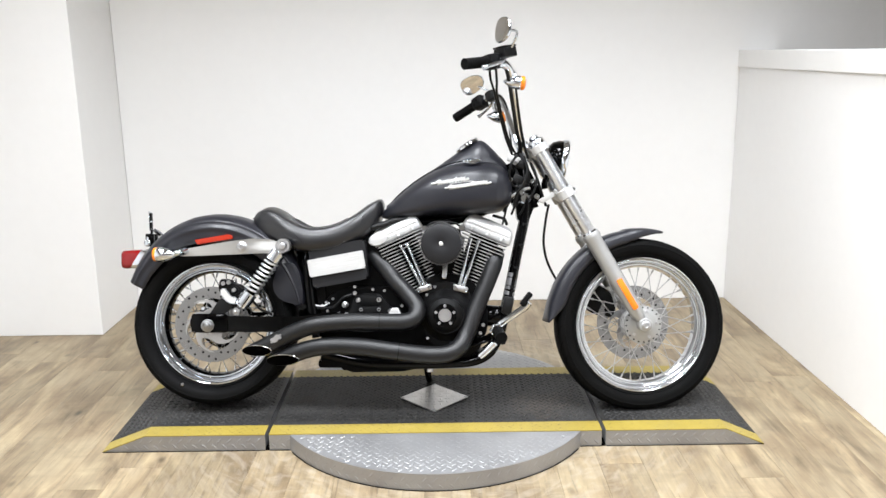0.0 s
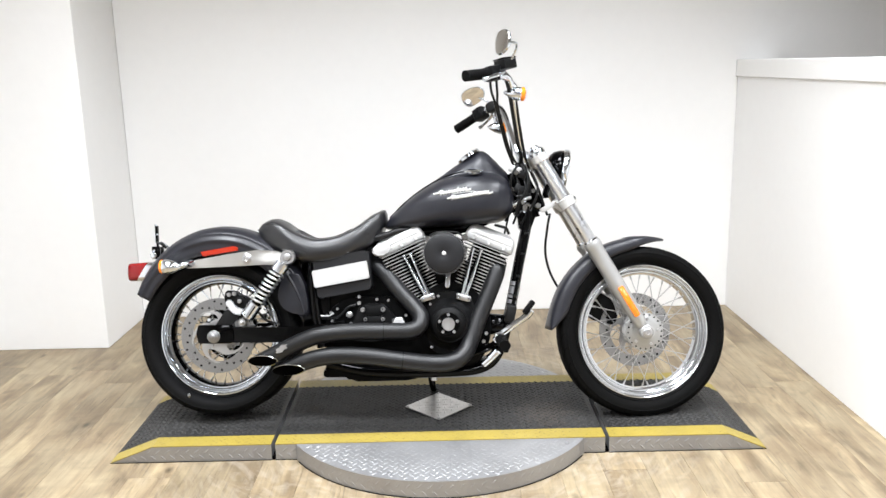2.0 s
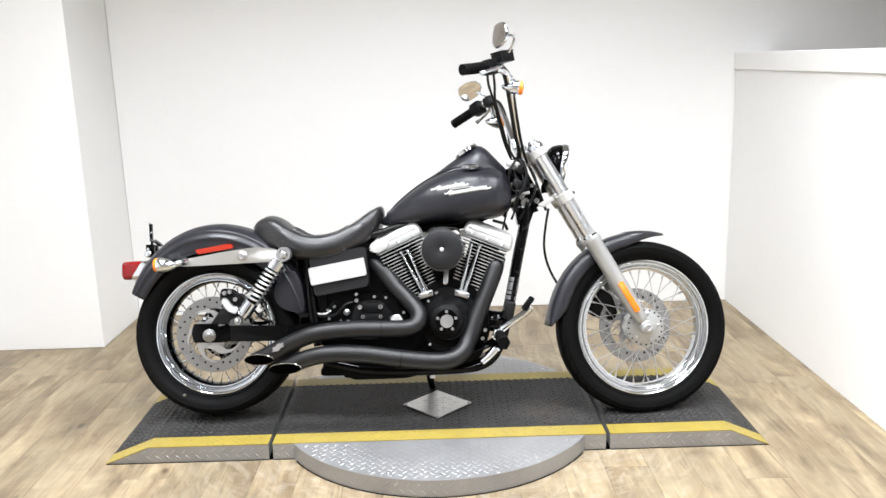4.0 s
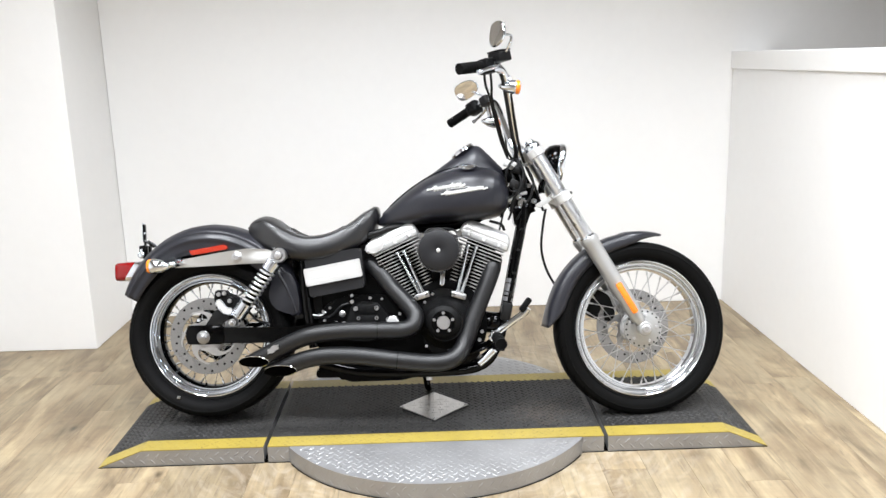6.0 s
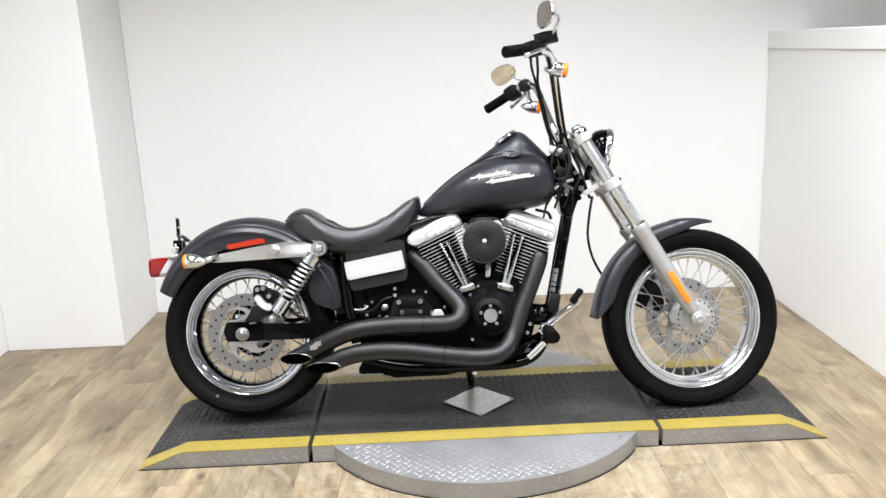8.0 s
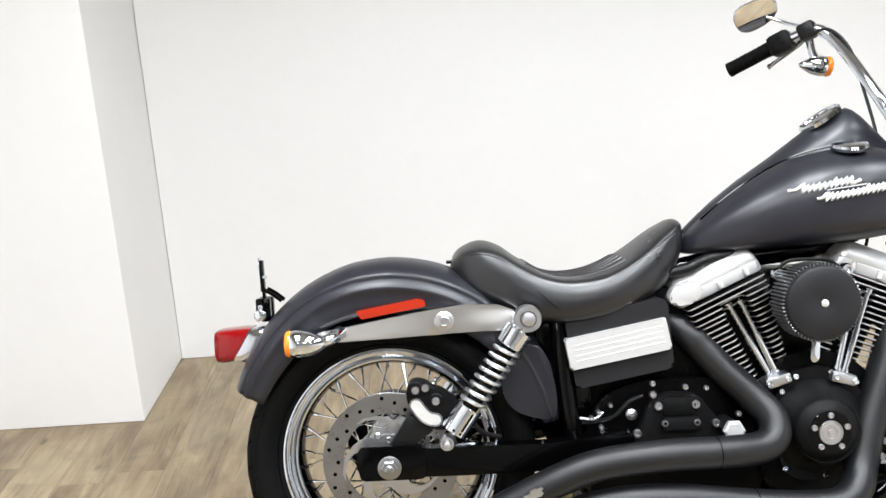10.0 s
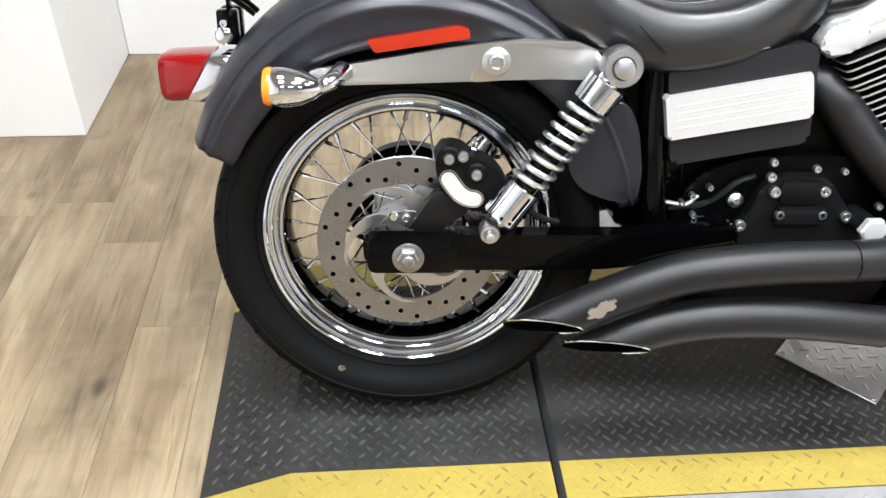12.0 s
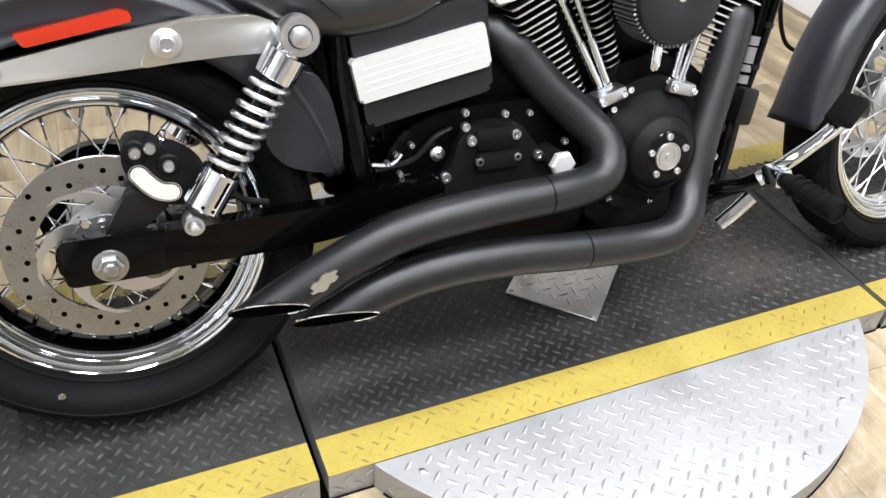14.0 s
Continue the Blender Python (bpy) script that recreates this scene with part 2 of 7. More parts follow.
M = {
    "wall": material("white_wall_paint", (0.87, 0.865, 0.855), 0.7, bump=0.12, bump_scale=260, vary=0.015, vary_scale=1.5),
    "dim": material("grey_wall_paint", (0.62, 0.61, 0.60), 0.8, vary=0.05),
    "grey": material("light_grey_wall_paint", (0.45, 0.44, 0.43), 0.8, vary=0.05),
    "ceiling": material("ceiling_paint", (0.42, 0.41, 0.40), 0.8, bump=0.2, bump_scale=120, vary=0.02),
    "wood": wood_material(),
    "joint": material("floor_joint", (0.19, 0.15, 0.105), 0.8, vary=0.2),
    "tread_black": material("black_tread_coating", (0.0265, 0.0258, 0.0250), 0.5, spec=0.20, vary=0.45, vary_scale=5, rough_vary=0.12, bump=0.15, bump_scale=400),
    "tread_yellow": material("yellow_safety_paint", (0.30, 0.228, 0.042), 0.45, vary=0.16, vary_scale=9, bump=0.1, bump_scale=300),
    "alu": material("tread_plate_aluminium", (0.37, 0.37, 0.375), 0.50, 0.78, vary=0.08, vary_scale=7, rough_vary=0.08, bump=0.05, bump_scale=500),
    "denim": material("satin_black_paint", (0.0118, 0.0122, 0.0168), 0.35, spec=0.44, bump=0.02, bump_scale=900, rough_vary=0.05, vary=0.1, vary_scale=3),
    "pipe": material("matt_black_exhaust_coating", (0.0040, 0.0041, 0.0048), 0.43, spec=0.42, rough_vary=0.06, vary=0.15, bump=0.03, bump_scale=900),
    "chrome": material("chrome", (0.70, 0.74, 0.80), 0.05, 1.0, rough_vary=0.03, vary_scale=30),
    "silver": material("silver_powder_coat", (0.58, 0.58, 0.575), 0.38, 0.45, bump=0.06, bump_scale=700, vary=0.03),
    "forkleg": material("cast_aluminium_fork", (0.40, 0.40, 0.395), 0.40, 0.6, bump=0.08, bump_scale=500, vary=0.05, vary_scale=20, rough_vary=0.05),
    "brushed": brushed("brushed_steel", (0.56, 0.55, 0.53), 0.30, (3, 140, 140), 0.03),
    "disc": material("brake_disc_steel", (0.30, 0.30, 0.303), 0.30, 1.0, rough_vary=0.08, vary=0.08, vary_scale=25),
    "gloss": material("gloss_black_frame", (0.0008, 0.0008, 0.0009), 0.08, spec=0.15, rough_vary=0.04),
    "wrinkle": material("wrinkle_black_engine", (0.0036, 0.0036, 0.0038), 0.46, spec=0.12, bump=0.3, bump_scale=900, vary=0.15),
    # a darker black for the bodies behind the covers
    "dark": material("deep_black_casting", (0.0011, 0.0011, 0.0012), 0.36, spec=0.07, bump=0.2, bump_scale=300, vary=0.2),
    # the front tyre's own black rubber
    "oldrubber": material("front_tyre_rubber", (0.0040, 0.0040, 0.0040), 0.62, spec=0.05, bump=0.12, bump_scale=300, vary=0.25, vary_scale=8, rough_vary=0.08),
    "black": material("black_plastic", (0.0045, 0.0045, 0.0048), 0.40, spec=0.25, bump=0.1, bump_scale=700, vary=0.1),
    "rubber": material("tyre_rubber", (0.0042, 0.0042, 0.0043), 0.62, spec=0.07, bump=0.12, bump_scale=300, vary=0.2, vary_scale=8, rough_vary=0.08),
    "leather": material("black_vinyl", (0.0062, 0.0062, 0.0076), 0.34, spec=0.66, bump=0.08, bump_scale=420, rough_vary=0.08, vary=0.15, vary_scale=9),
    "red": material("red_lens", (0.20, 0.0025, 0.0035), 0.08, spec=0.45, coat=0.1, vary=0.1, vary_scale=20),
    "redrefl": material("red_reflector", (0.36, 0.018, 0.003), 0.12, coat=0.3, bump=0.2, bump_scale=600),
    "amber": material("amber_lens", (0.90, 0.24, 0.012), 0.14, coat=0.7, bump=0.2, bump_scale=400),
    "amberrefl": material("amber_reflector", (0.86, 0.20, 0.006), 0.2, coat=0.6, bump=0.4, bump_scale=600),
    "satin": material("satin_black_lid", (0.0125, 0.0125, 0.0138), 0.45, spec=0.22, bump=0.15, bump_scale=900, vary=0.08),
    # near-black that carries the shade of holes, slots and pipe ends, also dark lines
    "hole": material("dark_hole", (0.0015, 0.0015, 0.0015), 0.9, spec=0.02),
    "rimalu": material("polished_rim", (0.60, 0.62, 0.65), 0.13, 1.0, rough_vary=0.05, vary_scale=30),
    "forktube": material("hard_chrome_tube", (0.82, 0.84, 0.87), 0.30, 1.0, rough_vary=0.05, vary_scale=30),
    "steel": material("zinc_steel", (0.52, 0.52, 0.53), 0.36, 1.0, rough_vary=0.1, vary_scale=40),
    "baretread": material("bare_rubbed_tread_plate", (0.52, 0.51, 0.50), 0.38, 0.9, vary=0.25, vary_scale=18, rough_vary=0.10, bump=0.08, bump_scale=200),
    "mirror": material("mirror_glass", (0.80, 0.80, 0.81), 0.02, 1.0),
    "ribs": material("fluted_black_filter_rim", (0.20, 0.20, 0.205), 0.35, 0.85, vary=0.1),
    "finedge": material("machined_fin_edge", (0.62, 0.62, 0.62), 0.36, 0.9, vary=0.08, vary_scale=30),
    "sticker": material("silver_sticker", (0.22, 0.22, 0.23), 0.4, 0.4, vary=0.06),
    "badge": material("white_metal_badge", (0.72, 0.72, 0.71), 0.35, 0.5),
    "darkwood": material("dark_stained_wood", (0.035, 0.018, 0.012), 0.35, vary=0.3, vary_scale=9, bump=0.1, bump_scale=150),
    "glass": material("headlamp_glass", (0.9, 0.9, 0.9), 0.05, 0.0, trans=0.9),
    "diffuser": material("lamp_diffuser", (0.85, 0.85, 0.83), 0.5),
}


def worn_lit(name, source, color, amount, lo, hi, scale):
    """The raised tips of a tread: some of them rubbed, more so in patches; black ones also carry painted highlights."""
    m = M[source].copy()
    m.name = name
    nt = m.node_tree
    b = nt.nodes["Principled BSDF"]
    geo, tc, noise = nt.nodes.new("ShaderNodeNewGeometry"), nt.nodes.new("ShaderNodeTexCoord"), nt.nodes.new("ShaderNodeTexNoise")
    noise.inputs["Scale"].default_value, noise.inputs["Detail"].default_value = scale, 3
    nt.links.new(tc.outputs["Object"], noise.inputs["Vector"])
    add = nt.nodes.new("ShaderNodeMath")
    add.operation = "MULTIPLY_ADD"
    add.inputs[1].default_value = 0.45
    nt.links.new(geo.outputs["Random Per Island"], add.inputs[0])
    nt.links.new(noise.outputs[0], add.inputs[2])
    r = nt.nodes.new("ShaderNodeMapRange")
    r.inputs["From Min"].default_value, r.inputs["From Max"].default_value, r.inputs["To Max"].default_value = lo, hi, amount
    nt.links.new(add.outputs[0], r.inputs["Value"])
    mix = nt.nodes.new("ShaderNodeMix")
    mix.data_type = "RGBA"
    mix.inputs["B"].default_value = (*color, 1)
    nt.links.new(r.outputs[0], mix.inputs["Factor"])
    nt.links.new(b.inputs["Base Color"].links[0].from_socket, mix.inputs["A"])
    nt.links.new(mix.outputs["Result"], b.inputs["Base Color"])
    M[name] = m


worn_lit("yellow_tips", "tread_yellow", (0.12, 0.08, 0.022), 0.75, 0.74, 1.0, 2.2)
# pale grey is partly wear, partly highlights painted on the raised tips
worn_lit("black_tips", "tread_black", (0.056, 0.055, 0.054), 1.0, 0.50, 0.95, 3.6)


def stain(m, at, radius, color, amount=0.8):
    """A rusty patch round one place of a coated plate."""
    nt = m.node_tree
    b = nt.nodes["Principled BSDF"]
    tc, noise, dist = nt.nodes.new("ShaderNodeTexCoord"), nt.nodes.new("ShaderNodeTexNoise"), nt.nodes.new("ShaderNodeVectorMath")
    noise.inputs["Scale"].default_value, noise.inputs["Detail"].default_value = 38, 6
    dist.operation = "DISTANCE"
    dist.inputs[1].default_value = at
    nt.links.new(tc.outputs["Object"], dist.inputs[0])
    nt.links.new(tc.outputs["Object"], noise.inputs["Vector"])
    edge = nt.nodes.new("ShaderNodeMapRange")
    edge.inputs["From Min"].default_value, edge.inputs["From Max"].default_value = 0.0, radius
    edge.inputs["To Min"].default_value, edge.inputs["To Max"].default_value = 0.30, -0.30
    nt.links.new(dist.outputs["Value"], edge.inputs["Value"])
    add = nt.nodes.new("ShaderNodeMath")
    nt.links.new(noise.outputs[0], add.inputs[0])
    nt.links.new(edge.outputs[0], add.inputs[1])
    r = nt.nodes.new("ShaderNodeMapRange")
    r.inputs["From Min"].default_value, r.inputs["From Max"].default_value, r.inputs["To Max"].default_value = 0.52, 0.72, amount
    nt.links.new(add.outputs[0], r.inputs["Value"])
    mix = nt.nodes.new("ShaderNodeMix")
    mix.data_type = "RGBA"
    mix.inputs["B"].default_value = (*color, 1)
    nt.links.new(r.outputs[0], mix.inputs["Factor"])
    nt.links.new(b.inputs["Base Color"].links[0].from_socket, mix.inputs["A"])
    nt.links.new(mix.outputs["Result"], b.inputs["Base Color"])


stain(M["tread_black"], (1.25, -0.12, 0.062), 0.30, (0.068, 0.053, 0.040), 0.4)
stain(M["tread_black"], (0.345, -0.03, 0.062), 0.085, (0.034, 0.021, 0.012), 0.45)

# ---- mesh helpers ----


def finish(name, bm, mats, parent=None, label="", smooth=40.0):
    me = bpy.data.meshes.new(name)
    bmesh.ops.recalc_face_normals(bm, faces=bm.faces)
    bm.to_mesh(me)
    bm.free()
    for m in (mats if isinstance(mats, (list, tuple)) else (mats,)):
        me.materials.append(M[m])
    if smooth:
        for p in me.polygons:
            p.use_smooth = True
        me.set_sharp_from_angle(angle=radians(smooth))
    ob = new(name, me)
    if parent is not None:
        ob.parent = parent
    if label:
        ob["label"] = label
    return ob


def part(name, bm, mat, parent, label="", smooth=40.0):
    """One mesh object under a thing or a part."""
    return finish(name, bm, mat, parent, label, smooth)


def axes(d):
    """Two unit vectors square to the direction d."""
    d = Vector(d).normalized()
    a = Vector((0, 0, 1)) if abs(d.z) < 0.9 else Vector((0, 1, 0))
    u = d.cross(a).normalized()
    return u, d.cross(u).normalized()


def skin(bm, rings, close=True, caps=True, mat=0):
    """Joins rings of points into one surface."""
    vs = [[bm.verts.new(p) for p in r] for r in rings]
    n = len(vs[0])
    for a, b in zip(vs, vs[1:]):
        for i in range(n if close else n - 1):
            j = (i + 1) % n
            f = bm.faces.new((a[i], a[j], b[j], b[i]))
            f.material_index = mat
    if caps and close:
        for r in (vs[0], vs[-1]):
            if len(r) > 2:
                bm.faces.new(r).material_index = mat
    return vs


def smooth_path(pts, steps=6):
    """A Catmull-Rom curve through the points."""
    P = [Vector(p) for p in pts]
    P = [2 * P[0] - P[1]] + P + [2 * P[-1] - P[-2]]
    out = []
    for i in range(1, len(P) - 2):
        a, b, c, d = P[i - 1:i + 3]
        for k in range(steps):
            t = k / steps
            out.append(0.5 * ((2 * b) + (c - a) * t + (2 * a - 5 * b + 4 * c - d) * t * t + (3 * b - a - 3 * c + d) * t ** 3))
    out.append(P[-2])
    return out


def tube(bm, pts, r, segs=12, steps=6, caps=True, mat=0, curve=True):
    """A round tube along a path; r is one radius or one for each given point."""
    path = smooth_path(pts, steps) if curve else [Vector(p) for p in pts]
    n = len(path)
    radii = [r] * n if not isinstance(r, (list, tuple)) else [float(q) for q in np.interp(np.linspace(0, 1, n), np.linspace(0, 1, len(r)), r)]
    t0 = (path[1] - path[0]).normalized()
    u, v = axes(t0)
    rings = []
    for i, p in enumerate(path):
        t = (path[min(i + 1, n - 1)] - path[max(i - 1, 0)]).normalized()
        u = (u - t * u.dot(t)).normalized()
        v = t.cross(u)
        rings.append([p + radii[i] * (math.cos(a) * u + math.sin(a) * v) for a in (2 * math.pi * k / segs for k in range(segs))])
    skin(bm, rings, True, caps, mat)
    return bm


def lathe(bm, base, axis, profile, segs=32, mat=0, closed=False, caps=True):
    """Turns (along, radius) points round an axis; closed: the profile is a loop."""
    u, v = axes(axis)
    d = Vector(axis).normalized()
    base = Vector(base)
    prof = list(profile) + ([profile[0]] if closed else [])
    rings = []
    for s, r in prof:
        rings.append([base + d * s + max(r, 1e-5) * (math.cos(a) * u + math.sin(a) * v) for a in (2 * math.pi * k / segs for k in range(segs))])
    vs = skin(bm, rings, True, False, mat)
    if not closed and caps:
        for r, (s, rad) in ((vs[0], prof[0]), (vs[-1], prof[-1])):
            if rad > 1e-4:
                bm.faces.new(r).material_index = mat
    bmesh.ops.remove_doubles(bm, verts=bm.verts, dist=2e-5)
    return bm


def plate(bm, outline, y0, y1, bevel=0.0, mat=0, segs=2):
    """A flat shape in x and z, between two lateral places, with rounded edges."""
    a = [bm.verts.new((x, y0, z)) for x, z in outline]
    b = [bm.verts.new((x, y1, z)) for x, z in outline]
    made = [bm.faces.new(a), bm.faces.new(b[::-1])]
    n = len(a)
    for i in range(n):
        made.append(bm.faces.new((a[i], b[i], b[(i + 1) % n], a[(i + 1) % n])))
    for f in made:
        f.material_index = mat
    if bevel:
        es = list({e for f in made for e in f.edges})
        bmesh.ops.bevel(bm, geom=es, offset=bevel, segments=segs, affect="EDGES", profile=0.5)
    return bm


def box(bm, lo, hi, bevel=0.0, m=None, mat=0, segs=2):
    """A box with rounded edges, moved by the pose m."""
    vs = [bm.verts.new((x, y, z)) for x in (lo[0], hi[0]) for y in (lo[1], hi[1]) for z in (lo[2], hi[2])]
    made = []
    for q in ((0, 1, 3, 2), (4, 6, 7, 5), (0, 4, 5, 1), (2, 3, 7, 6), (0, 2, 6, 4), (1, 5, 7, 3)):
        f = bm.faces.new([vs[i] for i in q])
        f.material_index = mat
        made.append(f)
    if m is not None:
        for v in vs:
            v.co = m @ v.co
    if bevel:
        es = list({e for f in made for e in f.edges})
        bmesh.ops.bevel(bm, geom=es, offset=bevel, segments=segs, affect="EDGES", profile=0.5)
    return bm


def rod(bm, a, b, r, segs=10, mat=0):
    return tube(bm, [a, b], r, segs, 1, True, mat, False)


def bolt_mesh(bm, base, axis, r, h):
    """A socket-head bolt: rounded rim, a hollow in its middle."""
    return lathe(bm, base, axis, [(0, r), (h * 0.8, r), (h, r * 0.85), (h, r * 0.5), (h * 0.55, r * 0.45), (h * 0.55, 0)], 12)


def rounded(outline, r, n=4):
    """Rounds the corners of an outline of (x, z) points."""
    out = []
    k = len(outline)
    for i in range(k):
        p, a, b = Vector(outline[i]), Vector(outline[i - 1]), Vector(outline[(i + 1) % k])
        d1, d2 = (a - p), (b - p)
        q = min(r, d1.length * 0.45, d2.length * 0.45)
        s, e = p + d1.normalized() * q, p + d2.normalized() * q
        for j in range(n + 1):
            t = j / n
            out.append(tuple((1 - t) ** 2 * s + 2 * t * (1 - t) * p + t * t * e))
    return out


def wall(name, lo, hi, label, mat="wall"):
    ob = finish(name, box(bmesh.new(), lo, hi, 0.002, segs=1), mat, smooth=0)
    return tagged(ob, label, "wall", kind="structure")


# ---- room ----
X0, X1, YB, YN = -1.415, 2.485, 1.462, -6.5
wall("wall_back", (-0.845, YB, 0), (5.62, YB + 0.14, ROOM_H), "plain white painted back wall behind the motorcycle")
wall("wall_pillar", (X0, 0.945, 0), (-0.847, YB + 0.14, ROOM_H), "white painted boxed-out corner beside the back wall")
wall("wall_left", (X0 - 0.14, YN, 0), (X0 - 0.002, YB + 0.14, ROOM_H), "white painted side wall meeting the wooden floor")
wall("wall_right", (X1, YN, 0), (X1 + 0.16, YB - 0.002, 1.2855), "white painted half-height side wall under a ledge")
wall("wall_front", (X0 - 0.14, YN - 0.14, 0), (5.62, YN - 0.002, ROOM_H), "plain pale grey wall closing the room", "dim")
# unseen wall, its grey set to bounce light onto the pillar's side
wall("wall_side_far", (5.50, YN, 0), (5.62, YB - 0.002, ROOM_H), "plain unseen wall beyond the half-height wall", "grey")
ob = finish("ledge", box(bmesh.new(), (X1 - 0.012, YN, 1.286), (X1 + 0.19, YB - 0.003, 1.376), 0.004), "wall", smooth=0)
tagged(ob, "white painted ledge capping the half-height wall", "ledge", kind="structure")
# unseen; greyer than the walls to limit reflections on black paint and chrome
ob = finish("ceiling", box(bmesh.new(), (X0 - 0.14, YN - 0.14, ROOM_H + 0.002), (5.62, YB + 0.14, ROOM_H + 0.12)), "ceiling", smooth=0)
tagged(ob, "plain grey ceiling, out of view", "ceiling", kind="structure")
floor = finish("floor", box(bmesh.new(), (X0 - 0.14, YN - 0.14, -0.12), (5.62, YB + 0.14, -0.0045)), "joint", smooth=0)
tagged(floor, "pale greyed oak plank floor with visible joints", "floor", kind="structure")


def ceiling_light():
    """A square panel fixture: a housing, a raised rim and the diffuser plate that the lamp shines from."""
    body = finish("ceiling_light", box(bmesh.new(), (-0.32, -0.32, -0.01), (0.32, 0.32, 0.07), 0.006), "diffuser", smooth=0)
    fb = bmesh.new()
    for lo, hi in (((-0.32, -0.32, -0.045), (0.32, -0.30, -0.011)), ((-0.32, 0.30, -0.045), (0.32, 0.32, -0.011)),
                   ((-0.32, -0.299, -0.045), (-0.30, 0.299, -0.011)), ((0.30, -0.299, -0.045), (0.32, 0.299, -0.011))):
        box(fb, lo, hi, 0.002, segs=1)
    part("frame", fb, "diffuser", body)
    return tagged(body, "white square panel light fixture under the ceiling, out of view", "ceiling light", group="ceiling lights")


# three of the fixtures belong to the added fill row, out of view
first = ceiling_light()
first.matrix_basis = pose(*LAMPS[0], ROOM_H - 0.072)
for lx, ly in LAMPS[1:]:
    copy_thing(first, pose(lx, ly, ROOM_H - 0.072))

# a dark framed mirror on the side wall
fm = new("framed_mirror")
fm.matrix_basis = pose(X0, 0.222, 0.08)
tagged(fm, "dark wooden framed wall mirror close above the floor", "mirror")
FW, FH = 0.82, 1.75
for nm, lo, hi in (("stile", (0.001, -0.085, 0), (0.035, 0, FH)), ("stile", (0.001, -FW, 0), (0.035, -FW + 0.085, FH)),
                   ("rail", (0.001, -FW + 0.086, 0), (0.033, -0.086, 0.085)), ("rail", (0.001, -FW + 0.086, FH - 0.085), (0.033, -0.086, FH))):
    part(nm, box(bmesh.new(), lo, hi, 0.006), "darkwood", fm, smooth=30)
part("pane", box(bmesh.new(), (0.002, -FW + 0.087, 0.086), (0.012, -0.087, FH - 0.086)), "mirror", fm, "mirror glass", smooth=0)

# ---- platform: turntable and two ramps of tread plate ----
PH, PY0, PY1 = 0.062, -0.337, 0.272
TC, TR = (0.842, -0.033), 0.602
STRIPE = 0.076


def tread(bm, inside, height, mat_of, x0, x1, y0, y1, pitch=0.0195, H=0.0022, wear=None):
    """Raised lozenges in rows that lean one way and the other in turn; height(x, y) gives the plate."""
    h = pitch / math.sqrt(2)
    L, W = pitch * 0.56, pitch * 0.19
    iy, y = 0, y0 + h * 0.6
    while y < y1:
        a = radians(45 if iy % 2 else -45)
        ux, uy = math.cos(a), math.sin(a)
        x = x0 + h * (0.6 + iy % 2)
        while x < x1:
            if inside(x, y):
                mi = mat_of(x, y)
                top = H * (0.20 if mi else 1.2) * (wear(x, y) if wear else 1.0)
                pts = []
                for s, w, e in ((-L, 0, 0), (-L * .3, W, 0), (L * .3, W, 0), (L, 0, 0), (L * .3, -W, 0), (-L * .3, -W, 0), (-L * .55, 0, top), (L * .55, 0, top)):
                    px, py = x + s * ux - w * uy, y + s * uy + w * ux
                    pts.append(bm.verts.new((px, py, height(px, py) + e - (0.0004 if e == 0 else 0))))
                for q in ((0, 1, 6), (1, 2, 7, 6), (2, 3, 7), (3, 4, 7), (4, 5, 6, 7), (5, 0, 6)):
                    bm.faces.new([pts[i] for i in q]).material_index = mi
            x += 2 * h
        iy += 1
        y += h
    return bm


def stripe_of(x, y):
    return 1 if (y < PY0 + STRIPE or y > PY1 - STRIPE) else 0


def section_height(xa, xb, flat_a, flat_b):
    def h(x, y):
        if x < flat_a:
            return 0.003 + (PH - 0.003) * (x - xa) / (flat_a - xa)
        if x > flat_b:
            return 0.003 + (PH - 0.003) * (xb - x) / (xb - flat_b)
        return PH
    return h


